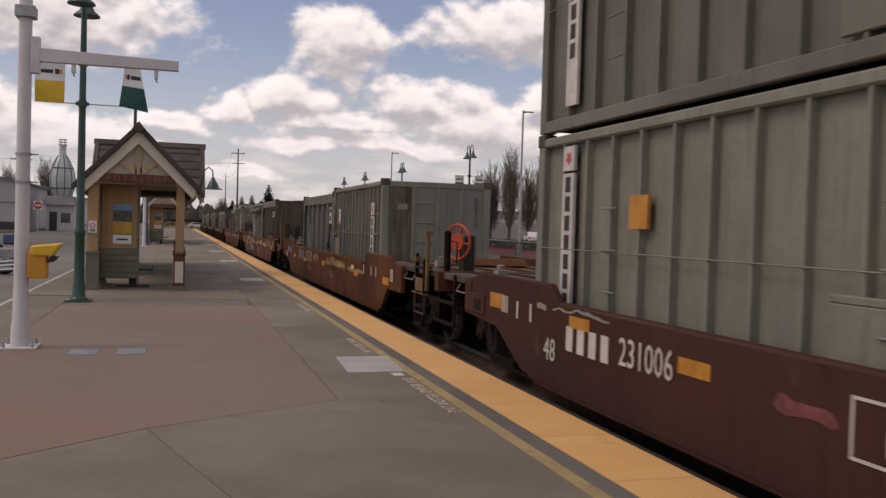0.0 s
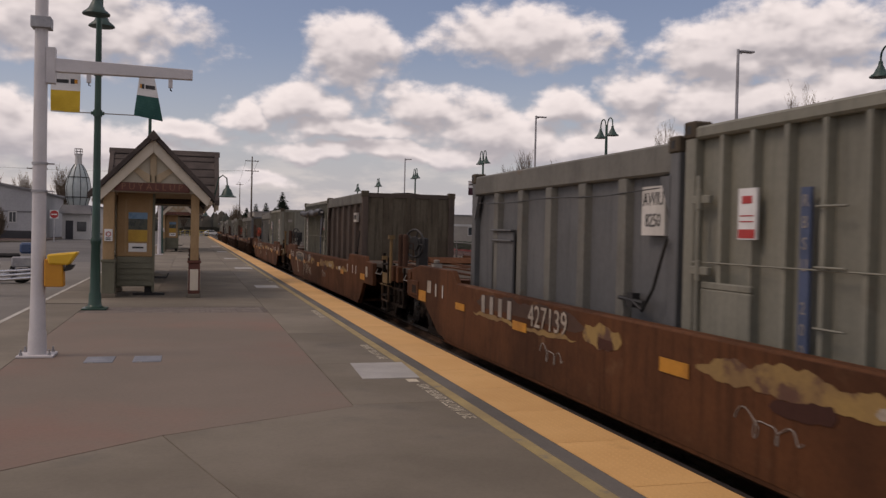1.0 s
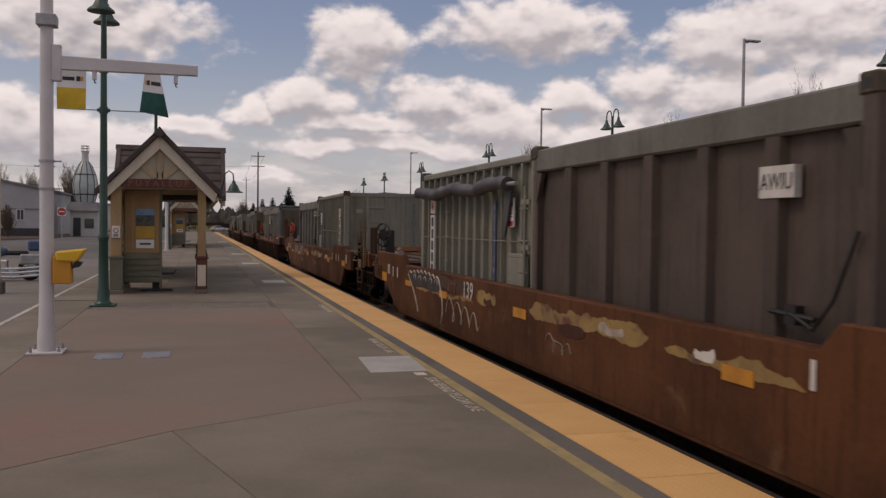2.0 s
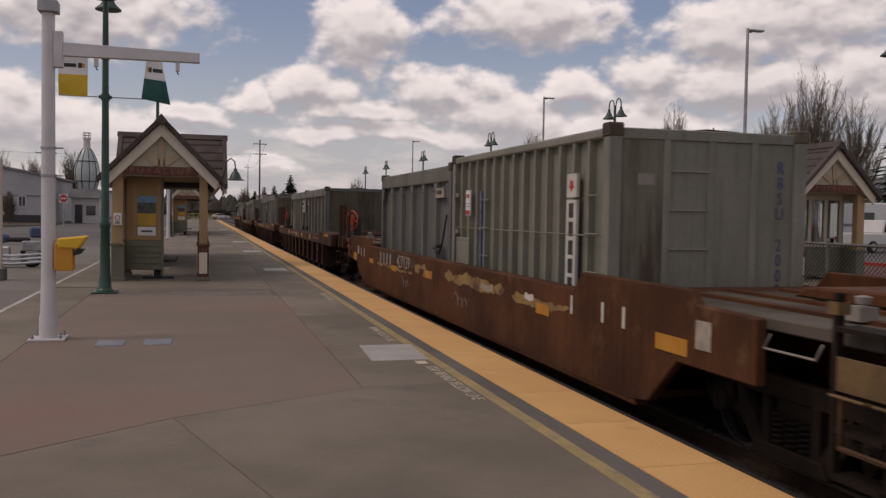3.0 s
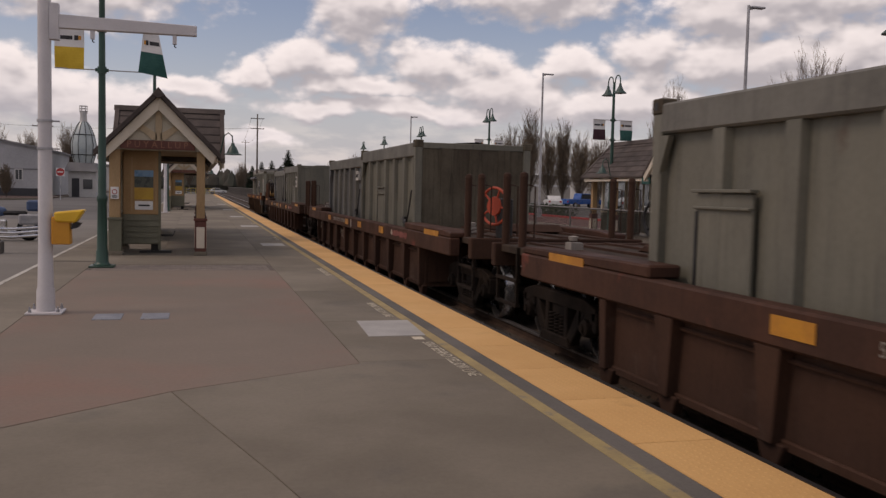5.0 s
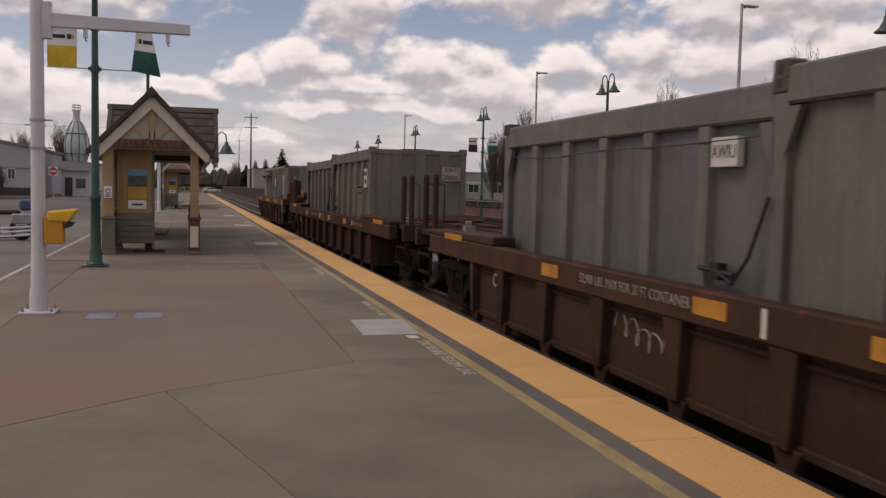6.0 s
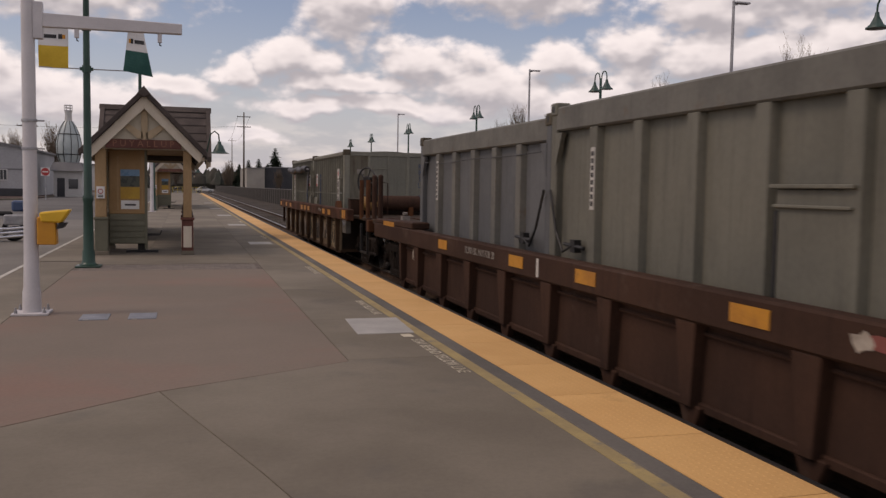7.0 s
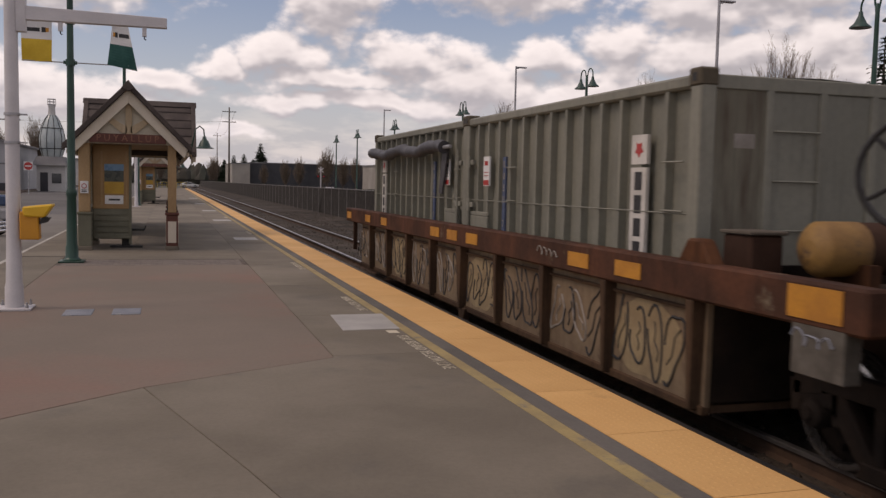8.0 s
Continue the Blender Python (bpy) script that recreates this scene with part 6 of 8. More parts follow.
def end_gear(car, y, s, metal, deck, high, tall=True):
    """Deck, steps, posts and coupler of one end; y is where the deck meets the well and s the way outwards."""
    rise = 0.60 if tall == "short" else 0.92

    def span(a, b):
        return sorted((y + s * a, y + s * b))
    a, b = span(0.0, 4.05)
    part("end_deck", Shape().box(-1.32, 1.32, a, b, high - 0.10, high), deck, car, "dusty flat end deck", bevel=0.012)
    for x in (-0.85, -0.3, 0.3, 0.85):
        part("deck_rib", Shape().box(x - 0.05, x + 0.05, a, b, high, high + 0.03), metal, car)
    a, b = span(0.2, 4.5)
    part("centre_sill", Shape().box(-0.32, 0.32, a, b, 0.62, high - 0.09), metal, car, bevel=0.015)
    a, b = span(1.1, 1.9)
    part("guide_plate", Shape().prism([(a - 0.3, high + 0.03), (b + 0.3, high + 0.03), (b + 0.1, high + 0.13), (a - 0.1, high + 0.16)], "x", -0.2, 0.9), metal, car, "boat-shaped guide plate", bevel=0.02)
    a, b = span(3.95, 4.10)
    part("end_beam", Shape().box(-1.42, 1.42, a, b, high - 0.30, high + 0.02), metal, car, bevel=0.015)
    for x in (-1.34, 1.34):
        # steps hung below, grab rails above
        for yy in (3.25, 4.0):
            part("step_rail", Shape().box(x - 0.02, x + 0.02, y + s * yy - 0.02, y + s * yy + 0.02, 0.46, high), TRUCK, car)
        for z in (0.48, 0.80):
            a, b = span(3.22, 4.03)
            part("step", Shape().box(x - 0.03, x + 0.03, a, b, z - 0.02, z + 0.02), TRUCK, car)
        part("grab_iron", Shape().tube([(x * 1.06, y + s * 2.2, high - 0.10), (x * 1.10, y + s * 2.2, high - 0.20), (x * 1.10, y + s * 2.75, high - 0.20), (x * 1.06, y + s * 2.75, high - 0.10)], 0.009, 6), DULL_MARK, car)
        if tall:
            for yy in ((3.35, 4.0) if tall == "pair" else (4.0,)):
                part("end_post", Shape().tube([(x * 0.93, y + s * yy, high - 0.05), (x * 0.93, y + s * yy, high + rise)], 0.055, 10).turned((x * 0.93, y + s * yy, high + rise), (0, 0, 1), [(0, 0.062), (0.05, 0.05), (0.07, 0.01)], 10), DUSTY_BROWN, car, smooth=True)
                part("grab_iron", Shape().tube([(x * 0.93 + 0.05, y + s * yy, high + 0.10), (x * 0.93 + 0.16, y + s * yy, high + 0.12), (x * 0.93 + 0.16, y + s * yy, high + rise - 0.12), (x * 0.93 + 0.05, y + s * yy, high + rise - 0.10)], 0.011, 6), DUSTY_BROWN, car)
    coupler = part("coupler", Shape().box(-0.11, 0.11, *span(4.1, 4.72), 0.68, 0.90), TRUCK, car, "rusty knuckle coupler", bevel=0.02)
    part("knuckle", Shape().box(-0.19, 0.16, *span(4.58, 4.80), 0.64, 0.93), TRUCK, coupler, bevel=0.03)
    part("air_hose", Shape().tube([(0.32, y + s * 4.1, 0.66), (0.34, y + s * 4.3, 0.40), (0.25, y + s * 4.6, 0.32), (0.05, y + s * 4.7, 0.40)], 0.025, 8), TYRE, car, smooth=True)
    part("valve", Shape().box(-0.98, -0.82, *span(2.38, 2.56), high + 0.02, high + 0.12).turned((-0.9, y + s * 2.5, high + 0.14), (0, 0, 1), [(0, 0.05), (0.05, 0.06), (0.06, 0.02)], 10), DULL_MARK, car, "whitish brake valve")


def mark(car, y0, y1, z0, z1, material, label="", x=-1.545, d=0.006):
    part("marking", Shape().box(x - d, x, y0, y1, z0, z1), material, car, label)


def side_text(parent, text, size, material, y, z, x=-1.552, wide=1.0, label=""):
    lettering("lettering", text, size, material, parent, pose(x, y, z, 90, 0, -90), 0.002, wide, label)


PALE_PLATE = surface("weathered_pale_plate", (0.40, 0.35, 0.29), (0.26, 0.22, 0.18), 0.7, scale=5, fine=40, bump=0.04)
FADED_RED = surface("faded_red_paint", (0.23, 0.062, 0.050), (0.15, 0.045, 0.036), 0.75, scale=4, fine=35, bump=0.06)
FADED_ORANGE = surface("faded_orange_paint", (0.17, 0.066, 0.032), (0.11, 0.045, 0.025), 0.75, scale=4, fine=35, bump=0.04)
PINK_PAINT = surface("faded_pink_paint", (0.24, 0.060, 0.062), (0.10, 0.034, 0.030), 0.75, scale=5, fine=30, bump=0.04)
DECK_GREY = surface("dusty_grey_deck", (0.120, 0.100, 0.080), (0.070, 0.056, 0.045), 0.85, scale=1.2, fine=24, bump=0.15, gloss=0.2)
CORNER_GREY = surface("grey_corner_plate", (0.105, 0.096, 0.082), (0.060, 0.052, 0.043), 0.7, scale=4, fine=40, bump=0.06, streak=0.5)
WORN_SILL = surface("worn_rusty_sill", (0.105, 0.042, 0.024), (0.058, 0.028, 0.019), 0.75, scale=1.6, fine=24, bump=0.12, streak=0.5, spots=(0.17, 0.135, 0.095), spot_at=(0.62, 0.72), spot_scale=2.2, grain=0.35, gloss=0.15)
TAG_TAN = surface("sprayed_tan_fill", (0.30, 0.225, 0.125), (0.23, 0.165, 0.092), 0.75, scale=3, fine=30, bump=0.05, streak=0.3)
DARK_RUST = surface("dark_rust_patch", (0.060, 0.026, 0.014), (0.040, 0.019, 0.012), 0.75, scale=1.4, fine=30, bump=0.08)
OCHRE = surface("dirty_ochre_steel", (0.19, 0.115, 0.040), (0.115, 0.070, 0.030), 0.7, scale=3, fine=30, bump=0.1, streak=0.4)


def end_steps(car, y, metal):
    """Corner steps at the end of a car: two hangers, a kick plate, treads and grab irons."""
    ladder = part("end_step", Shape().box(-1.47, -1.41, y, y + 0.05, 0.30, 1.42).box(-1.47, -1.41, y + 0.48, y + 0.53, 0.30, 1.50), TRUCK, car, "hanging corner steps with an ochre plate", bevel=0.006)
    part("kick_plate", Shape().box(-1.478, -1.462, y + 0.03, y + 0.47, 0.88, 1.10), OCHRE, ladder, "dirty ochre plate", bevel=0.004)
    for z in (0.32, 0.62, 1.26):
        part("tread", Shape().box(-1.50, -1.30, y + 0.04, y + 0.49, z, z + 0.03), TRUCK, ladder)
    for c in (y - 0.22, y + 0.16):
        part("grab_iron", Shape().tube([(-1.44, c, 0.84), (-1.53, c, 0.86), (-1.53, c + 0.30, 0.86), (-1.44, c + 0.30, 0.84)], 0.011, 6), OCHRE, ladder)
    part("hand_post", Shape().tube([(-1.42, y - 0.06, 0.9), (-1.42, y - 0.06, 1.84)], 0.035, 8).box(-1.48, -1.36, y - 0.12, y, 1.80, 1.88), OCHRE, ladder, "ochre hand post", bevel=0.0)
    part("short_post", Shape().tube([(-1.43, y + 0.52, 0.90), (-1.43, y + 0.52, 1.40)], 0.035, 8).box(-1.48, -1.38, y + 0.47, y + 0.57, 1.36, 1.44), OCHRE, ladder, "ochre short post")
    part("swing_step", Shape().tube([(-1.49, y + 0.40, 0.86), (-1.49, y + 0.40, 0.53), (-1.49, y - 0.20, 0.53), (-1.49, y - 0.20, 0.86)], 0.022, 6), TAN_BROWN, ladder, "bent pipe step")


def scrawl(car, ya, yb, z, tall, loops, material, thick, x=-1.545):
    """A sprayed tag: one looping line that runs along the side."""
    pts, steps = [], loops * 14
    for i in range(steps + 1):
        f = i / steps
        a = 2 * math.pi * loops * f
        lean = 0.35 + 0.25 * math.sin(3.1 * f + 1)
        c = ya + (yb - ya) * f
        h = tall * (0.75 + 0.35 * math.sin(2.3 * a / loops * 1.7 + 0.6)) * (1.2 - 0.5 * f)
        pts.append((x, c + 0.55 * (ya - yb) / loops * math.cos(a) * lean, z + h * math.sin(a) - 0.25 * tall * f))
    part("spray_line", Shape().tube(pts, thick, 4), material, car, "sprayed looping line")


def swath(car, ya, yb, z, thin, fat, material, seed, x=-1.5455, label="old yellow spray paint", drift=0.0):
    """An irregular band of old paint from ya to yb."""
    rng = random.Random(seed)
    waves = [(k * rng.uniform(0.8, 1.2), rng.uniform(0, 6), rng.uniform(0.5, 1.0) / (1 + 0.08 * k)) for k in (1.8, 4, 7, 12, 19, 31)]
    n = max(14, int(abs(yb - ya) / 0.035))
    top, low = [], []
    for i in range(n + 1):
        f = i / n
        y = ya + (yb - ya) * f
        w = sum(q * math.sin(k * y + p) for k, p, q in waves) / 2.2
        v = sum(q * math.sin(k * 1.7 * y + 2 * p) for k, p, q in waves) / 2.2
        end = min(1.0, 14 * f, 14 * (1 - f))
        half = (thin + (fat - thin) * max(0.0, 0.5 + 0.5 * v)) * (0.15 + 0.85 * end)
        mid = z + drift * f + 0.045 * w
        top.append((y, mid + half))
        low.append((y, mid - half * (0.7 + 0.3 * w)))
    part("old_paint", Shape().prism(top + low[::-1], "x", x, -1.541), material, car, label)


def tub_car(s0, metal, label, number="", brake=BRAKE_RED, yellow_paint=True):
    """A smooth-sided well car."""
    car = thing("well_car", pose(TRACK_X, s0, RAIL_Z), label, "freight car", "freight train")
    outline = [(-3.1, 0.76), (-2.02, 0.76), (-1.55, 0.34), (-1.2, 0.28), (12.3, 0.28), (12.75, 0.34), (13.6, 0.74), (14.85, 0.80), (14.85, 1.26), (14.0, 1.38), (12.0, 1.38),
               (11.75, 1.19), (0.1, 1.19), (-0.1, 1.38), (-2.2, 1.38), (-2.3, 1.27), (-3.1, 1.25)]
    for side in (-1, 1):
        a, b = sorted((side * 1.54, side * 1.45))
        wall = part("side_wall", Shape().prism(outline, "x", a, b), metal, car, bevel=0.012)
        a, b = sorted((side * 1.536, side * 1.40))
        part("top_chord", Shape().box(a, b, 0.1, 11.75, 1.10, 1.20), metal, wall, bevel=0.015)
        part("bottom_chord", Shape().box(a, b, -1.3, 12.4, 0.24, 0.36), metal, wall, bevel=0.015)
        a, b = sorted((side * 1.44, side * 1.36))
        for i in range(9):
            part("inner_rib", Shape().box(a, b, 0.2 + i * 1.45 - 0.05, 0.2 + i * 1.45 + 0.05, 0.3, 1.15), metal, wall)
    part("floor", Shape().box(-1.45, 1.45, -1.1, 12.2, 0.26, 0.33), metal, car)
    part("bulkhead", Shape().hexa([(-1.45, -1.9, 0.76), (1.45, -1.9, 0.76), (1.45, -0.2, 0.33), (-1.45, -0.2, 0.33), (-1.45, -1.9, 1.22), (1.45, -1.9, 1.22), (1.45, -0.14, 1.22), (-1.45, -0.14, 1.22)]), metal, car)
    part("bulkhead", Shape().hexa([(-1.45, 12.3, 0.33), (1.45, 12.3, 0.33), (1.45, 13.6, 0.76), (-1.45, 13.6, 0.76), (-1.45, 12.25, 1.22), (1.45, 12.25, 1.22), (1.45, 13.6, 1.22), (-1.45, 13.6, 1.22)]), metal, car)
    end_gear(car, -0.9, -1, metal, DECK_GREY, 1.24, "short")
    end_gear(car, 12.7, 1, metal, DECK_GREY, 1.24, "short")
    truck(car, -2.85)
    truck(car, 14.6)
    brake_stand(car, -1.0, -4.65, 1.72, brake)
    brake_stand(car, 0.2, 14.8, 1.66, BRAKE_RED if not yellow_paint else DARK_STEEL)
    # reflectors and plates
    spots = ((-2.20, -1.68, 0.83, 0.97), (0.75, 1.15, 0.82, 0.94), (5.30, 5.75, 0.83, 0.95) if s0 < 50 else (6.0, 6.47, 0.85, 0.98), (8.84, 9.30, 0.79, 0.90), (11.30, 11.75, 0.82, 0.92), (13.50, 13.98, 0.78, 0.96)) if yellow_paint else ((-2.48, -2.02, 0.85, 1.06), (11.0, 11.45, 0.98, 1.10))
    for y0, y1, z0, z1 in spots:
        mark(car, y0, y1, z0, z1, YELLOW_PLATE, "yellow reflector")
    for y in (-1.10, -0.65, 0.10, 12.45, 12.85):
        mark(car, y, y + 0.05, 0.92, 1.12, WHITE_MARK, "white bar")
    mark(car, -2.54, -2.32, 0.92, 1.15, PALE_PLATE, "weathered pale plate")
    mark(car, 13.18, 13.40, 0.95, 1.15, PALE_PLATE, "weathered pale plate")
    # raised block; its dark colour stands for the shade in a square hole
    part("end_pocket", Shape().box(-1.564, -1.541, 14.14, 14.42, 0.88, 1.02), TRUCK, car, "raised dark square standing for a shaded hole")
    part("end_bracket", Shape().box(-1.56, -1.541, 14.02, 14.80, 0.84, 1.10).box(-1.56, -1.541, 14.55, 14.80, 1.10, 1.24), metal, car, "rusty bracket plate", bevel=0.01)
    end_steps(car, -4.32, metal)
    for i in range(0 if yellow_paint else 4):
        mark(car, -1.6, -1.2, 1.12 - i * 0.05, 1.135 - i * 0.05, DULL_MARK, "small faded writing")
    if number:
        big = number == "231006"
        if s0 == 39.5:
            side_text(car, "427", 0.32, FADED_ORANGE, 8.55, 0.95, wide=1.0, label="faded car number")
            side_text(car, "139", 0.35, WHITE_MARK, 7.69, 1.0, wide=1.0, label="white stencilled car number")
        else:
            side_text(car, number, 0.36 if big else 0.36, WHITE_MARK if big else PALE_PLATE, 9.94 if big else 8.22, 0.88 if big else 1.0, wide=0.85 if big else 1.05, label="white stencilled car number")
        for k in range(4) if s0 != 39.5 else ():
            y = (11.44 - k * 0.255) if big else (10.45 - k * 0.34)
            mark(car, y - (0.075 if big else 0.065), y + (0.075 if big else 0.065), 0.74 if big else 0.89, 0.99 if big else 1.12, WHITE_MARK if big else DULL_MARK, "owner's mark as a plain bar")
    if yellow_paint:
        seed = int(s0 * 10)
        swath(car, 7.28, 6.45, 0.95, 0.05, 0.15, GRAFFITI_YELLOW, seed)
        swath(car, 5.20, 2.30, 0.96, 0.05, 0.15, GRAFFITI_YELLOW, seed + 1)
        swath(car, 10.9, 7.45, 0.845, 0.012, 0.045, GRAFFITI_YELLOW, seed + 2)
        swath(car, 2.0, 0.2, 0.93, 0.02, 0.09, GRAFFITI_YELLOW, seed + 3)
        swath(car, 4.28, 3.62, 0.84, 0.05, 0.11, MAROON, seed + 4, -1.5465, "dark sprayed arc")
        swath(car, 6.95, 6.60, 0.90, 0.03, 0.07, MAROON, seed + 5, -1.5465, "dark sprayed arc")
        swath(car, 10.75, 7.25, 1.03, 0.09, 0.12, DARK_RUST, seed + 6, -1.5425, "dark patch behind the car number")
        swath(car, 3.30, 2.75, 0.95, 0.03, 0.07, PALE_PLATE, seed + 7, -1.5475, "pale sprayed letters")
        swath(car, 1.55, 1.25, 0.97, 0.03, 0.07, WHITE_MARK, seed + 8, -1.5465, "white sprayed patch")
        scrawl(car, 4.6, 3.9, 0.66, 0.09, 3, DULL_MARK, 0.005)
        scrawl(car, *((8.75, 7.1, 0.58, 0.20, 4, PALE_PLATE, 0.009) if s0 == 39.5 else (8.35, 7.75, 0.64, 0.09, 3, DULL_MARK, 0.005)))
        if s0 == 39.5:
            # a scalloped dark tag with a pale outline and two trailing lines
            edge = [(11.5 - 2.2 * i / 60, 1.04 + 0.06 * math.sin(math.pi * i / 60) + 0.055 * abs(math.sin(math.pi * i / 7.5))) for i in range(61)]
            part("tag_fill", Shape().prism(edge + [(9.35, 0.86), (9.9, 0.83), (10.4, 0.88), (11.0, 0.86), (11.4, 0.90)], "x", -1.5465, -1.541), DARK_MARK, car, "dark sprayed tag")
            trail_a = [(11.5 - 0.75 * f - 0.1 * math.sin(3 * f), 1.03 - 0.62 * f) for f in [i / 10 for i in range(10, 0, -1)]]
            trail_b = [(9.3 - 0.22 * math.sin(2.5 * f), 1.03 - 0.66 * f) for f in [i / 10 for i in range(1, 11)]]
            part("tag_outline", Shape().tube([(-1.547, p, q) for p, q in trail_a + edge + trail_b], 0.016, 4), PALE_PLATE, car, "pale sprayed outline")
            for c in (11.0, 10.62, 10.25, 9.85, 9.5):
                part("tag_stroke", Shape().tube([(-1.547, c + 0.09 * math.cos(a), 1.0 + 0.06 * math.sin(a)) for a in [0.5 * j for j in range(8)]], 0.013, 4), PALE_PLATE, car, "pale sprayed stroke")
    return car


def ribbed_car(s0, metal, sill, label, lines, y0=-3.75, y1=14.5, body=(-1.70, 12.33), letter="", panel=None, plain=False, high=1.24):
    """A well car with a side sill carried by tapered ribs."""
    car = thing("well_car", pose(TRACK_X, s0, RAIL_Z), label, "freight car", "freight train")
    panel = panel or metal
    b0, b1 = body
    for side in (-1, 1):
        a, b = sorted((side * 1.54, side * 1.36))
        part("side_sill", Shape().box(a, b, y0, y1, high - 0.31, high - 0.02), sill, car, "side sill", bevel=0.02)
        a, b = sorted((side * 1.40, side * 1.34))
        part("side_panel", Shape().box(a, b, b0, b1, 0.26, high - 0.31), panel, car, "side panel", bevel=0.008)
        a, b = sorted((side * 1.425, side * 1.34))
        part("bottom_chord", Shape().box(a, b, b0, b1, 0.20, 0.28), metal, car, bevel=0.012)
        ribs = [5.35 + 1.432 * j for j in range(-4, 5)] + ([] if plain else [b0 + 0.07, b1 - 0.07])
        for y in ribs:
            if plain:
                wide, narrow = (0.10, 0.035) if abs(y - 5.35) < 0.1 else (0.055, 0.022)
            else:
                wide, narrow = (0.15, 0.07) if b0 + 0.3 < y < b1 - 0.3 else (0.07, 0.06)
            k = side * 1.525
            inner = side * 1.39
            rib = Shape().hexa([(k - side * 0.02, y - narrow, 0.24), (k - side * 0.02, y + narrow, 0.24), (inner, y + narrow, 0.24), (inner, y - narrow, 0.24),
                                (k, y - wide, high - 0.31), (k, y + wide, high - 0.31), (inner, y + wide, high - 0.31), (inner, y - wide, high - 0.31)])
            part("rib", rib, metal, car, bevel=0.01)
            if not plain or abs(y - 5.35) < 0.1:
                part("foot", Shape().prism([(y - 0.16, 0.25), (y + 0.16, 0.25), (y + 0.09, 0.09), (y - 0.09, 0.09)], "x", *sorted((side * 1.46, side * 1.36))), metal, car, bevel=0.01)
        if not plain:
            a, b = sorted((side * 1.53, side * 1.20))
            for p, q, way in ((y0 + 0.02, -0.55, -1), (11.35, y1 - 0.02, 1)):
                lip = [(p, high - 0.02), (q, high - 0.02), (q, high + 0.06 + 0.04 * (way < 0)), (p + 0.5, high + 0.10), (p, high + 0.10 - 0.04 * (way < 0))]
                part("raised_end", Shape().prism(lip, "x", a, b), sill, car, bevel=0.02)
        part("pipe", Shape().tube([(side * 1.42, b0 + 0.2, high - 0.40), (side * 1.42, b1 - 0.2, high - 0.40)], 0.02, 6), metal, car)
    part("floor", Shape().box(-1.34, 1.34, b0, b1, 0.22, 0.30), metal, car)
    for y in (b0, b1 - 0.06):
        # on the plain car the dark iron puts the well's shade into the bulkhead colour
        part("bulkhead", Shape().box(-1.34, 1.34, y, y + 0.06, 0.28, high - 0.05), metal if not plain else TRUCK, car)
    if not plain:
        end_gear(car, -0.4, -1, metal, DECK, high, "pair")
        end_gear(car, 11.9, 1, metal, DECK, high, "pair")
        truck(car, -3.2)
        truck(car, 14.5)
        for y in (1.40, 4.06, 5.98, 9.12):
            mark(car, y, y + 0.46, high - 0.22, high - 0.08, YELLOW_PLATE, "yellow reflector", -1.542)
        mark(car, -3.05, -2.10, high - 0.04, high + 0.05, YELLOW_PLATE, "long yellow reflector", -1.532)
        mark(car, 12.70, 13.62, high - 0.04, high + 0.05, YELLOW_PLATE, "long yellow reflector", -1.532)
        for y in (5.50,):
            mark(car, y, y + 0.06, high - 0.27, high - 0.06, WHITE_MARK, "white bar", -1.542)
        rng = random.Random(int(s0) + 5)
        for k in range(9):
            c, w = 0.55 - k * 0.16, rng.uniform(0.06, 0.15)
            blot = [(c + w * math.cos(q) * rng.uniform(0.6, 1.2), high - 0.15 + 0.06 * math.sin(q) * rng.uniform(0.5, 1.3)) for q in [math.pi * j / 5 for j in range(10)]]
            part("faded_paint", Shape().prism(blot, "x", -1.5455 + 0.0003 * k, -1.53), FADED_RED if k else PALE_PLATE, car, "faded red paint on the sill")
        for text, y in lines:
            side_text(car, text, 0.135, DULL_MARK, y, high - 0.15, -1.546, 0.86, "white stencilled writing")
        if letter == "C":
            scrawl(car, 7.95, 6.85, 0.68, 0.13, 5, DULL_MARK, 0.010, -1.405)
        if letter:
            side_text(car, letter, 0.25, PALE_PLATE, 11.2 if letter != "K" else -0.42, high - 0.46, -1.534, 0.9, "white stencilled letter")
    return car


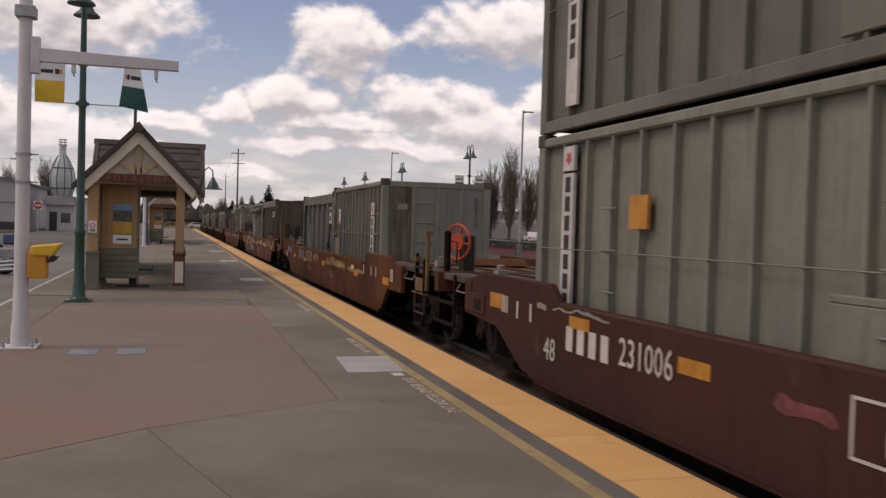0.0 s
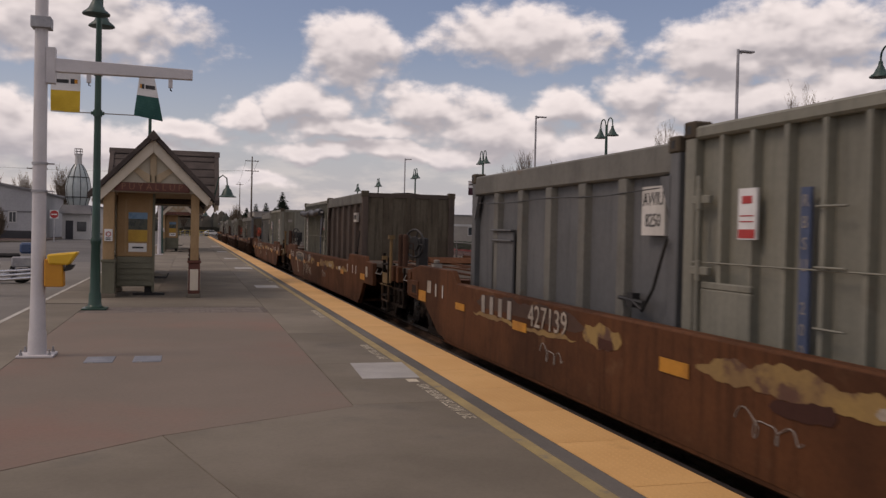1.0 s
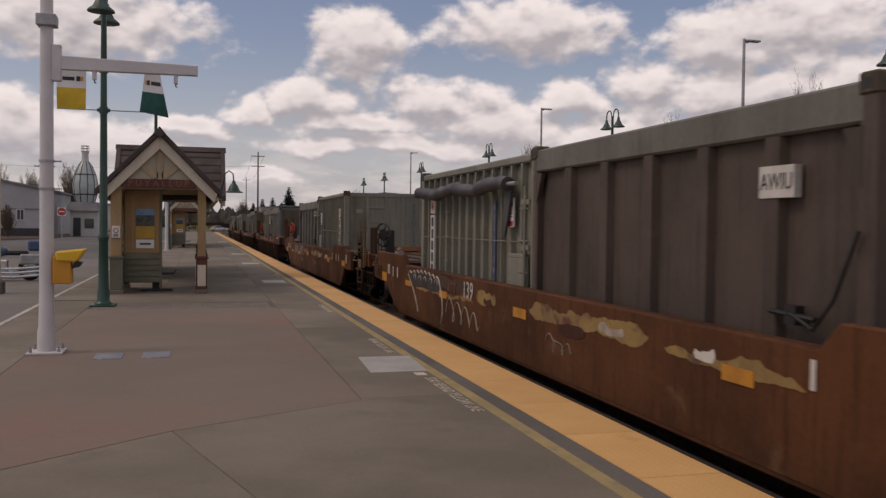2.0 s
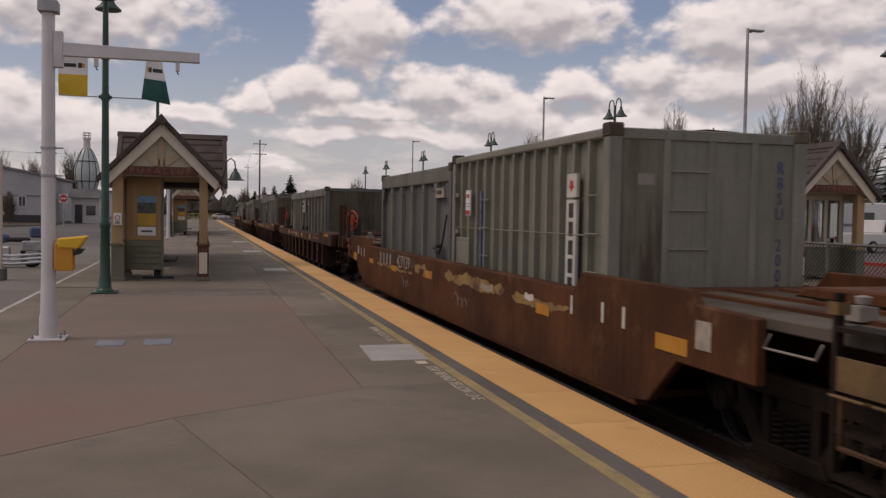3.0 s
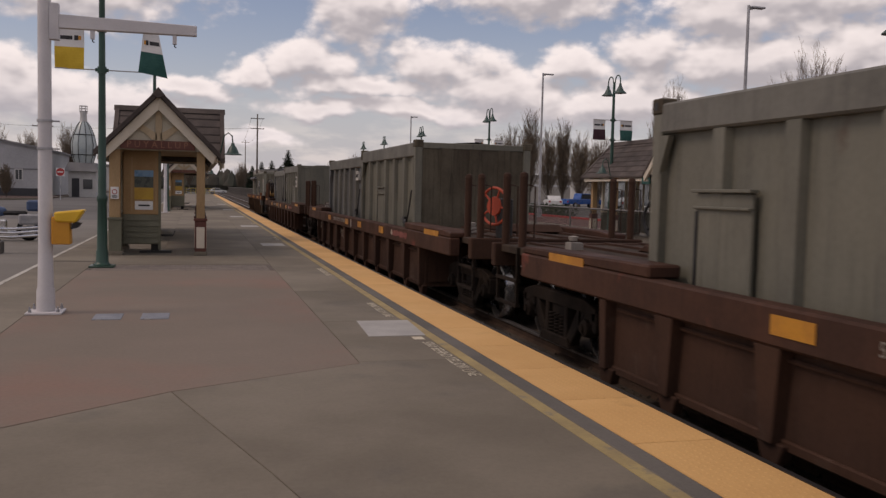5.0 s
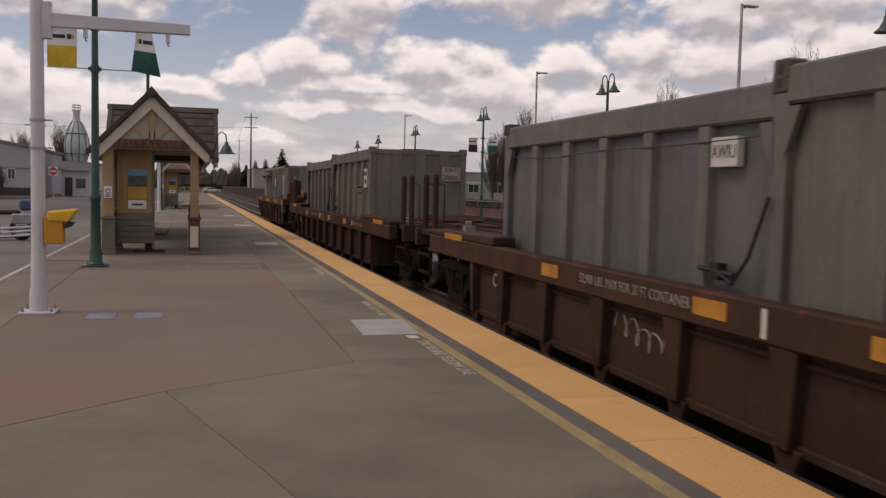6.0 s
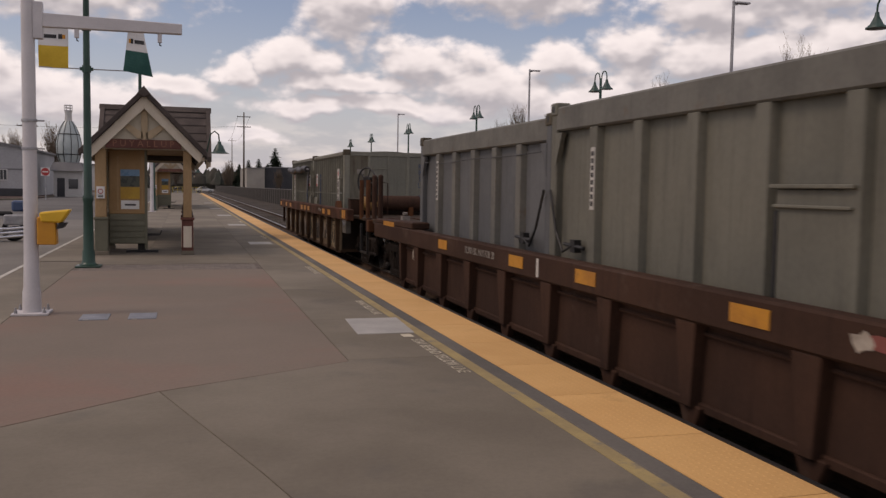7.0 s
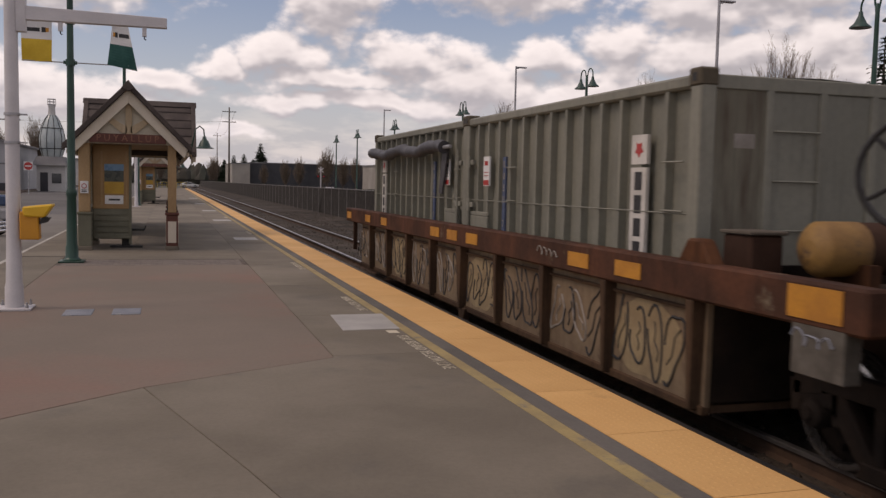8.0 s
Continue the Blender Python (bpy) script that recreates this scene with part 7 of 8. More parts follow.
def ribbed_box(s, base, material, label, height=2.6, ribs=14, gear="doors", tarp=False, stain=CONTAINER_END, codes=(), flip=False, hatch=False, wide_ribs=False, hook=False, plain_side=False, upright=False):
    """A 6 m open-topped steel waste box: near end at the given place along the train."""
    length, half = 5.98, 1.21
    box_ob = thing("waste_container", pose(TRACK_X, s, RAIL_Z + base), label, "container", "waste containers on the train")
    h = height
    for side in (-1, 1):
        a, b = sorted((side * (half - 0.085), side * (half - 0.12)))
        wall = part("side_wall", Shape().box(a, b, 0.05, length - 0.05, 0.1, h - 0.1), material, box_ob)
        a, b = sorted((side * half, side * (half - 0.10)))
        part("bottom_rail", Shape().box(a, b, 0.1, length - 0.1, 0.0, 0.14), material, wall, bevel=0.012)
        top = 0.13 if not wide_ribs else 0.30
        part("top_rail", Shape().box(*sorted((side * (half + 0.005), side * (half - 0.13))), 0.1, length - 0.1, h - top, h - 0.02), material if not wide_ribs else WORN_RIB, wall, "worn top rail", bevel=0.02)
        for i in range(1, ribs):
            y = 0.12 + (length - 0.24) * i / ribs
            w = (0.018 if plain_side else 0.026) if not wide_ribs else 0.085
            part("rib" if not wide_ribs else "post", Shape().hexa([(side * (half - 0.004), y - w, 0.12), (side * (half - 0.004), y + w, 0.12), (side * (half - 0.095), y + w * 1.3, 0.12), (side * (half - 0.095), y - w * 1.3, 0.12),
                                      (side * (half - 0.004), y - w, h - top), (side * (half - 0.004), y + w, h - top), (side * (half - 0.095), y + w * 1.3, h - top), (side * (half - 0.095), y - w * 1.3, h - top)]),
                 WORN_RIB if wide_ribs and material is CONTAINER_GREY else material, wall, bevel=0.006 if wide_ribs else 0.0)
        x = side * (half + 0.006)
        if not wide_ribs:
            part("tie_rod", Shape().tube([(x, 0.15, 1.42), (x, length - 0.15, 1.42)], 0.007, 5), material, wall)
        elif material is CONTAINER_GREY:
            sag = 0.01 if int(s) % 2 else -0.008
            part("cable", Shape().tube([(x, 0.3, h - 0.42), (x, 1.5, h - 0.45 + sag), (x, 3.0, h - 0.43), (x, 4.4, h - 0.46 - sag), (x, length - 0.3, h - 0.42)], 0.006, 5), DARK_STEEL, wall)
    for x in (-half + 0.07, half - 0.07):
        for y in (0.07, length - 0.07):
            post = part("corner_post", Shape().box(x - 0.075, x + 0.075, y - 0.08, y + 0.08, 0.0, h), material, box_ob, bevel=0.012)
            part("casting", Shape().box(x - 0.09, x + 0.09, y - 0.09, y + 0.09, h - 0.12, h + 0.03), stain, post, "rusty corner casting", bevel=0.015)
            part("slot", Shape().box(x - 0.093, x + 0.093, y - 0.03, y + 0.03, h - 0.08, h - 0.01), DARK_STEEL, post)
    # the end towards the camera: rails, stained panel, posts and rungs
    for y, facing in ((0.03, -1), (length - 0.03, 1)):
        a, b = sorted((y, y - facing * 0.06))
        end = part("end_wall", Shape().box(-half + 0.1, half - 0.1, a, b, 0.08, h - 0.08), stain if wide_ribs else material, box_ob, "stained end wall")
        if not wide_ribs:
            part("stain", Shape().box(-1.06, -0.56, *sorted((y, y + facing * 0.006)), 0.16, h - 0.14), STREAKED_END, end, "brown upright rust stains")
        a, b = sorted((y + facing * 0.02, y - facing * 0.03))
        part("end_rail", Shape().box(-half + 0.1, half - 0.1, a, b, h - 0.14, h - 0.02), material, end, bevel=0.01)
        part("end_rail", Shape().box(-half + 0.1, half - 0.1, a, b, 0.04, 0.16), material, end, bevel=0.01)
        for x in (-0.52, 0.02, 0.56) if not wide_ribs else (-0.55, 0.05, 0.65):
            w = 0.04 if not wide_ribs else 0.13
            part("end_post", Shape().box(x - w, x + w, a, b, 0.14, h - 0.12), material if not wide_ribs else stain, end, bevel=0.008)
        if not wide_ribs:
            for i in range(5):
                part("rung", Shape().tube([(-0.48, y + facing * 0.035, 0.45 + i * 0.42), (-0.02, y + facing * 0.035, 0.45 + i * 0.42)], 0.010, 5), material, end)
            for i, sign in enumerate("RBSU 200320"):
                if sign != " ":
                    lettering("code_letter", sign, 0.20, BLUE_MARK, end, pose(0.90, y + facing * 0.006, h - 0.40 - i * 0.172, 90, 0, 0 if facing < 0 else 180), 0.003, 0.8, "blue stencilled letter")
            part("number_plate", Shape().box(-0.86, -0.66, *sorted((y, y + facing * 0.008)), h - 0.62, h - 0.50), DULL_MARK, end, "small whitish plate")
        elif stain is CONTAINER_OLIVE and facing < 0:
            plate = part("code_plate", Shape().box(0.60, 1.06, y - 0.056, y - 0.02, h - 0.76, h - 0.42), PALE_PLATE, end, "white code plate")
            for line, z in (("AWIU", h - 0.50), ("200005", h - 0.68)):
                lettering("lettering", line, 0.175, DARK_MARK, plate, pose(0.83, y - 0.058, z, 90, 0, 0), 0.002, 0.78)
    out = -half - 0.004
    if not wide_ribs:
        # side sign: white strip with dark bars, a small emblem above, label by the door
        y = length - 0.85 if flip else 0.95

        def span(a, b):
            return (length - b, length - a) if flip else (a, b)

        head = h - 0.46 if plain_side else h - 0.78
        strip_part = part("sign_strip", Shape().box(out - 0.004, out + 0.03, y - 0.14, y + 0.14, 0.25, head), WHITE_MARK, box_ob, "white upright name strip with dark bars")
        for i in range(7):
            z = head - 0.04 - i * 0.214
            if z - 0.17 > 0.26:
                part("bar", Shape().box(out - 0.007, out, y - 0.064, y + 0.064, z - 0.168, z), DARK_MARK, strip_part)
        emblem = part("emblem", Shape().box(out - 0.004, out + 0.03, y - 0.14, y + 0.14, head + 0.03, head + 0.30), WHITE_MARK, box_ob, "white plate with a red emblem")
        part("star", Shape().prism([(y + 0.08 * math.sin(a) * (1 if k % 2 else 0.6), head + 0.165 + 0.08 * math.cos(a) * (1 if k % 2 else 0.6)) for k, a in enumerate([math.pi * j / 5 for j in range(10)])], "x", out - 0.007, out), SIGN_RED, emblem)
        door = part("side_door", Shape().box(out - 0.005, out + 0.04, *span(length - 0.98, length - 0.28), 0.18, 1.20).box(out - 0.005, out + 0.04, *span(length - 0.98, length - 0.28), 1.20, 1.26), material, box_ob, bevel=0.01)
        for z in (0.35, 0.75, 1.35, 1.95):
            part("hinge", Shape().box(out - 0.03, out + 0.02, *span(length - 0.42, length - 0.16), z - 0.035, z + 0.035).turned((out - 0.03, 0.28 if flip else length - 0.28, z - 0.09), (0, 0, 1), [(0, 0.03), (0.18, 0.03)], 8), material, door, bevel=0.006)
        part("lock_bar", Shape().tube([(out - 0.035, 0.28 if flip else length - 0.28, 0.2), (out - 0.035, 0.28 if flip else length - 0.28, h - 0.45)], 0.022, 8), material, door)
        if plain_side:
            part("yellow_plate", Shape().box(out - 0.004, out + 0.03, length - 2.60, length - 2.25, 1.66, 1.98), YELLOW_PLATE, box_ob, "worn yellow notice plate")
        lab = None if plain_side else part("label_plate", Shape().box(out - 0.004, out + 0.02, *span(length - 1.03, length - 0.80), 1.62, 2.02), WHITE_SIGN, box_ob, "white label with red band")
        if lab:
            part("band", Shape().box(out - 0.007, out, *span(length - 1.02, length - 0.81), 1.63, 1.70), SIGN_RED, lab)
            part("writing", Shape().box(out - 0.007, out, *span(length - 1.0, length - 0.83), 1.755, 1.765).box(out - 0.007, out, *span(length - 1.0, length - 0.83), 1.80, 1.81).box(out - 0.007, out, *span(length - 0.98, length - 0.85), 1.90, 1.96), SIGN_RED if not tarp else DARK_MARK, lab)
            code = part("code_strip", Shape().box(out - 0.005, out + 0.02, *span(length - 1.65, length - 1.545), 0.28, 2.0), BLUE_MARK, box_ob, "faded blue strip with a pale stencilled code")
            for i, sign in enumerate("RBSU 200318"):
                if sign != " ":
                    side_text(code, sign, 0.125, DULL_MARK, sum(span(length - 1.65, length - 1.545)) / 2, 1.90 - i * 0.152, out - 0.007, 0.9)
        for i in range(4):
            part("rung", Shape().tube([(out - 0.02, 0.18, 0.6 + 0.42 * i), (out - 0.02, 0.52, 0.6 + 0.42 * i)], 0.010, 5), material, box_ob)
            part("rung", Shape().tube([(out - 0.02, 3.95, 0.6 + 0.42 * i), (out - 0.02, 4.25, 0.6 + 0.42 * i)], 0.010, 5), material, box_ob)
    else:
        if hatch:
            part("hatch_hood", Shape().box(out - 0.03, out + 0.05, hatch - 0.03, hatch + 0.83, 1.66, 1.69), material, box_ob, bevel=0.006)
            part("hatch_hood", Shape().box(out - 0.02, out + 0.05, hatch, hatch + 0.80, 1.52, 1.545), material, box_ob, bevel=0.006)
            part("hatch", Shape().box(out + 0.012, out + 0.06, hatch, hatch + 0.80, 0.2, 1.66), material, box_ob, bevel=0.012)
            part("hatch_edge", Shape().box(out + 0.002, out + 0.012, hatch + 0.76, hatch + 0.80, 0.2, 1.5), DARK_STEEL, box_ob)
        for y, text, size, ww in codes:
            lines = text.split("\n")
            plate = part("code_plate", Shape().box(out - 0.004, out + 0.06, y - 0.26 * ww, y + 0.26 * ww, 2.08 - (0.22 if size > 0.12 else 0.15) * len(lines), 2.10), WHITE_MARK if size > 0.12 else PALE_PLATE, box_ob, "pale weathered code plate")
            for i, line in enumerate(lines):
                side_text(plate, line, size, DARK_MARK, y, 2.08 - (0.105 if size > 0.12 else 0.066) - i * 0.20, out - 0.006, 0.80)
        if upright:
            tall_plate = part("code_plate", Shape().box(out - 0.003, out + 0.09, 4.83, 4.92, 1.42, 2.08), WHITE_MARK, box_ob, "narrow white upright code plate")
            for k in range(8):
                part("writing", Shape().box(out - 0.006, out, 4.848, 4.902, 2.04 - k * 0.076 - 0.05, 2.04 - k * 0.076), DARK_MARK, tall_plate)
        # chained latch by the corner that meets the next box
        y = length - 0.75 if gear == "far" else 0.75
        t = 1 if gear == "far" else -1
        latch = part("latch", Shape().tube([(out - 0.03, y - 0.25, 1.0), (out - 0.03, y + 0.25, 1.02)], 0.022, 8).box(out - 0.05, out + 0.03, y - 0.06, y + 0.06, 0.94, 1.08), DARK_STEEL, box_ob, "rusty latch handle")
        pts = [(out - 0.04, y, 1.02), (out - 0.05, y + t * 0.25, 0.93), (out - 0.05, y + t * 0.45, 1.15), (out - 0.04, y + t * 0.66, 1.62)]
        part("chain", Shape().tube(pts, 0.016, 6), DARK_STEEL, latch)
        if hook:
            part("tarp_hook", Shape().prism([(y - 0.06, 1.08), (y + 0.10, 1.08), (y + 0.03, 1.60)], "x", out - 0.03, out), BRAKE_YELLOW, latch, "yellow hook")
        part("corner_brace", Shape().prism([(length - 0.30, h - 0.32), (length - 0.12, h - 0.32), (length - 0.12, h - 0.72)], "x", out - 0.006, out + 0.05), material, box_ob)
        part("corner_brace", Shape().prism([(0.30, h - 0.32), (0.12, h - 0.32), (0.12, h - 0.72)], "x", out - 0.006, out + 0.05), material, box_ob)
    # load cover: a low dark tarpaulin inside the rim
    cover = Shape()
    nx, ny = 6, 14
    rng = random.Random(int(s * 7))
    for j in range(ny + 1):
        for i in range(nx + 1):
            u = i / nx
            cover.v.append((-half + 0.12 + u * (2 * half - 0.24), 0.1 + (length - 0.2) * j / ny, h - 0.10 + 0.10 * math.sin(math.pi * u) + rng.uniform(-0.02, 0.02)))
    for j in range(ny):
        for i in range(nx):
            a = j * (nx + 1) + i
            cover.f.append((a, a + 1, a + nx + 2, a + nx + 1))
    part("cover", cover, TARP if tarp else material, box_ob, "tarpaulin cover" if tarp else "steel lid", smooth=True)
    if tarp:
        pts, radii = [], []
        for i in range(22):
            yy = (0.72 if flip else 0.28) + (length - 1.0) * i / 21
            pts.append((out - 0.12, yy, h - 0.40 + 0.035 * math.sin(i * 0.7) + 0.012 * math.sin(i * 1.9)))
            radii.append(0.100 + 0.010 * math.sin(i * 2.7) + 0.008 * math.sin(i * 5.1))
        roll = part("tarp_roll", Shape().tube(pts, radii, 12), TARP, box_ob, "rolled dark tarpaulin along the top", smooth=True)
        part("tail", Shape().prism([(0.70, h - 0.40), (1.0, h - 0.45), (1.15, h - 1.10), (1.0, h - 1.12)], "x", out - 0.06, out - 0.03), TARP, roll, "hanging tarpaulin end")
        part("roll_core", Shape().tube([(out - 0.12, 0.40, h - 0.40), (out - 0.12, 0.80, h - 0.40)], 0.03, 8), GALVANISED, roll)
    return box_ob


BASE = 0.33
MOVING = []     # things of the train and where they start

LABEL_A = "rusty brown smooth-sided well car with old spray paint"
LABEL_B = "dusty brown well car with ribbed sides"
GREEN_LABEL = "green-grey ribbed steel waste container on a well car"
GREY_LABEL = "blue-grey panelled steel waste container on a well car"
OLIVE_LABEL = "olive-grey panelled steel waste container on a well car"


def put(ob):
    MOVING.append((ob, ob.matrix_basis.translation.copy()))
    return ob


def train():
    cars = [
        (-3.3, "maroon"), (18.3, "rust"), (39.5, "rust"), (60.75, "rust"), (82.65, "rib"), (104.1, "rib"), (125.5, "rib"), (145.5, "last"),
    ]
    for i, (s, kind) in enumerate(cars):
        if kind == "maroon":
            car = put(tub_car(s, MAROON, "maroon smooth-sided well car with white lettering", "231006", BRAKE_RED, False))
            side_text(car, "48", 0.34, WHITE_MARK, 11.92, 0.68, wide=0.9, label="white stencilled number")
            mark(car, 13.35, 13.8, 0.98, 1.16, YELLOW_PLATE, "yellow plate")
            mark(car, 8.98, 9.42, 0.86, 0.99, YELLOW_PLATE, "yellow reflector")
            swath(car, 8.25, 7.65, 0.86, 0.04, 0.10, PINK_PAINT, 71, label="faded pink paint patch")
            swath(car, 11.9, 10.6, 1.12, 0.006, 0.028, DULL_MARK, 72, label="pale scuffs along the top")
            swath(car, 12.3, 12.05, 1.13, 0.01, 0.05, DULL_MARK, 73, label="pale scuffs along the top")
            mark(car, 14.1, 14.28, 0.84, 0.94, WHITE_MARK, "white square")
            side_text(car, "H", 0.2, WHITE_MARK, 7.2, 0.80)
            part("panel_outline", Shape().box(-1.548, -1.541, 6.85, 7.55, 0.66, 0.68).box(-1.548, -1.541, 6.85, 7.55, 1.02, 1.04).box(-1.548, -1.541, 7.53, 7.55, 0.66, 1.04), WHITE_MARK, car, "white outlined notice")
        elif kind == "rust":
            car = put(tub_car(s, RUST, LABEL_A, "427139" if i in (2, 3, 1) else "", BRAKE_RED if i == 1 else DARK_STEEL))
        elif kind == "rib":
            line = [("52,900 LBS. MAX FOR 20 FT CONTAINER", 7.52)] if i != 6 else [("52,900 LBS. MAX FOR 20", 7.6)]
            car = put(ribbed_car(s, DUSTY_BROWN, SILL_RED if i != 6 else DUSTY_BROWN, LABEL_B, line, letter={4: "K", 5: "C", 6: "A"}[i]))
            if i != 6:
                brake_stand(car, -1.0, -4.30, 1.74, BRAKE_RED)
            brake_stand(car, 0.2, 14.2, 1.66, DARK_STEEL)
        else:
            car = put(ribbed_car(s, TAN_BROWN, WORN_SILL, "rusty last well car with sprayed tan side panels", (), -2.22, 13.4, (-0.45, 12.3), panel=TAGGED, plain=True, high=1.42))
            last_details(car)
    boxes = [
        (-3.3 + 7.18, "green", {"height": 2.72, "flip": True, "ribs": 10, "plain_side": True}), (-3.3 + 1.1, "green", {"height": 2.72, "flip": True, "ribs": 10, "plain_side": True}),
        (18.3, "green", {}), (24.4, "grey", {"codes": ((0.42, "AWIU\n8250", 0.18, 0.82),), "hatch": 4.2, "gear": "near"}),
        (39.5, "brown", {"codes": ((1.0, "AWIU", 0.18, 0.8),)}), (45.4, "green", {"tarp": True, "flip": True}),
        (60.75, "green", {}), (66.85, "grey", {"codes": ((0.72, "AWIU8250", 0.095, 1.05),), "gear": "near"}),
        (82.65, "grey", {"codes": ((5.08, "AWIU8138", 0.075, 0.8), ), "gear": "far", "hook": True}), (88.6, "olive", {"codes": ((0.68, "AWIU\n8332", 0.20, 1.0),), "hatch": 4.4, "gear": "near"}),
        (104.1, "olive", {"hatch": 3.0}), (109.95, "grey", {"codes": ((0.75, "AWIU", 0.16, 0.7),), "gear": "near"}),
        (125.5, "olive", {"codes": ((0.55, "AWIU\n2 00", 0.16, 0.7),), "hatch": 1.05, "gear": "far", "stain": CONTAINER_OLIVE, "upright": True}), (131.5, "grey", {"gear": "near", "upright": True}),
        (145.55, "green", {}), (151.5, "green", {"tarp": True, "flip": True}),
    ]
    for s, kind, more in boxes:
        top = more.pop("height", None)
        if kind == "green":
            put(ribbed_box(s, BASE, CONTAINER_GREEN, GREEN_LABEL, top or 2.6, **more))
        elif kind == "grey":
            put(ribbed_box(s, BASE, CONTAINER_GREY, GREY_LABEL, 2.50, ribs=6, wide_ribs=True, **more))
        elif kind == "brown":
            put(ribbed_box(s, BASE, CONTAINER_BROWN, "rust-brown panelled steel waste container on a well car", 2.62, ribs=6, wide_ribs=True, **more))
        else:
            put(ribbed_box(s, BASE, CONTAINER_OLIVE, OLIVE_LABEL, 2.50 if s < 100 else 2.6, ribs=6, wide_ribs=True, **more))
    # second layer on the first car
    for s in (-3.3 + 7.18, -3.3 + 1.1):
        put(ribbed_box(s, BASE + 2.76, CONTAINER_OLIVE, "olive-grey ribbed steel waste container stacked on another", 2.72, ribs=9, flip=True, plain_side=True))


def last_details(car):
    truck(car, -2.15)
    truck(car, 13.1)
    part("end_deck", Shape().box(-1.2, 1.2, -4.2, -0.5, 1.14, 1.22), DECK, car, "dusty flat end deck", bevel=0.012)
    part("end_deck", Shape().box(-1.2, 1.2, 12.3, 14.6, 1.14, 1.22), DECK, car, "dusty flat end deck", bevel=0.012)
    part("centre_sill", Shape().box(-0.32, 0.32, -4.4, -0.5, 0.62, 1.14), DUSTY_BROWN, car)
    part("centre_sill", Shape().box(-0.32, 0.32, 12.3, 14.9, 0.62, 1.14), DUSTY_BROWN, car)
    part("end_beam", Shape().box(-1.42, 1.42, -4.3, -4.1, 0.95, 1.22), RUST, car, bevel=0.015)
    part("coupler", Shape().box(-0.11, 0.11, -4.95, -4.3, 0.68, 0.90).box(-0.18, 0.16, -5.0, -4.8, 0.64, 0.93), TRUCK, car, bevel=0.02)
    mark(car, -2.03, -1.54, 1.16, 1.37, YELLOW_PLATE, "bright yellow reflector", -1.542)
    part("corner_plate", Shape().box(-1.535, -1.40, -2.05, -1.58, 0.80, 1.13), CORNER_GREY, car, "grey sprayed corner plate", bevel=0.006)
    scrawl(car, -1.62, -1.98, 1.04, 0.05, 3, BLUE_LID, 0.008, -1.537)
    for y in (0.33, 1.31, 4.50, 5.35, 6.20, 9.5, 10.9, 12.8):
        mark(car, y, y + 0.45, 1.18, 1.32, YELLOW_PLATE, "yellow reflector", -1.542)
    tank = part("air_tank", Shape().turned((-0.90, -0.95, 1.54), (1, 0, 0), [(0, 0.08), (0.03, 0.16), (0.08, 0.20), (1.5, 0.20), (1.55, 0.16), (1.58, 0.08)], 20), DUSTY_BROWN, car, "rusty air reservoir with a yellow end", smooth=True)
    part("tank_band", Shape().turned((-0.91, -0.95, 1.54), (1, 0, 0), [(0, 0.07), (0.025, 0.16), (0.08, 0.206), (0.40, 0.206)], 20), BRAKE_YELLOW, tank, "worn yellow tank end", smooth=True)
    part("tank_saddle", Shape().box(-0.6, -0.5, -1.22, -0.68, 1.2, 1.44).box(0.3, 0.4, -1.22, -0.68, 1.2, 1.44), RUST, tank)
    part("valve_box", Shape().box(-1.16, -0.86, -0.62, -0.26, 1.22, 1.62), DUSTY_BROWN, car, bevel=0.02)
    part("valve_lid", Shape().box(-1.18, -0.84, -0.64, -0.24, 1.62, 1.65), DECK_GREY, car, "grey steel lid", bevel=0.008)
    part("bracket", Shape().prism([(-0.62, 1.38), (-0.14, 1.38), (-0.28, 1.58), (-0.46, 1.58)], "x", -1.5, -1.36), RUST, car, bevel=0.02)
    brake_stand(car, -1.0, -1.98, 2.08, DARK_STEEL, True)
    for y in (-2.37, -3.16):
        part("end_post", Shape().tube([(-1.2, y, 1.18), (-1.2, y, 2.12)], 0.055, 10), RUST, car, smooth=True)
    for y in (-3.15, -3.9):
        part("step_rail", Shape().box(-1.38, -1.33, y - 0.03, y + 0.03, 0.42, 1.1), DARK_STEEL, car)
    part("step", Shape().box(-1.385, -1.325, -3.92, -3.12, 0.42, 0.46), DARK_STEEL, car)
    part("end_pole", Shape().box(-1.48, -1.40, 12.8, 12.88, 0.5, 1.32), DUSTY_BROWN, car)
    # sprayed bubble letters on the side panels: rounded upright outlines with a stroke inside
    rng = random.Random(12)
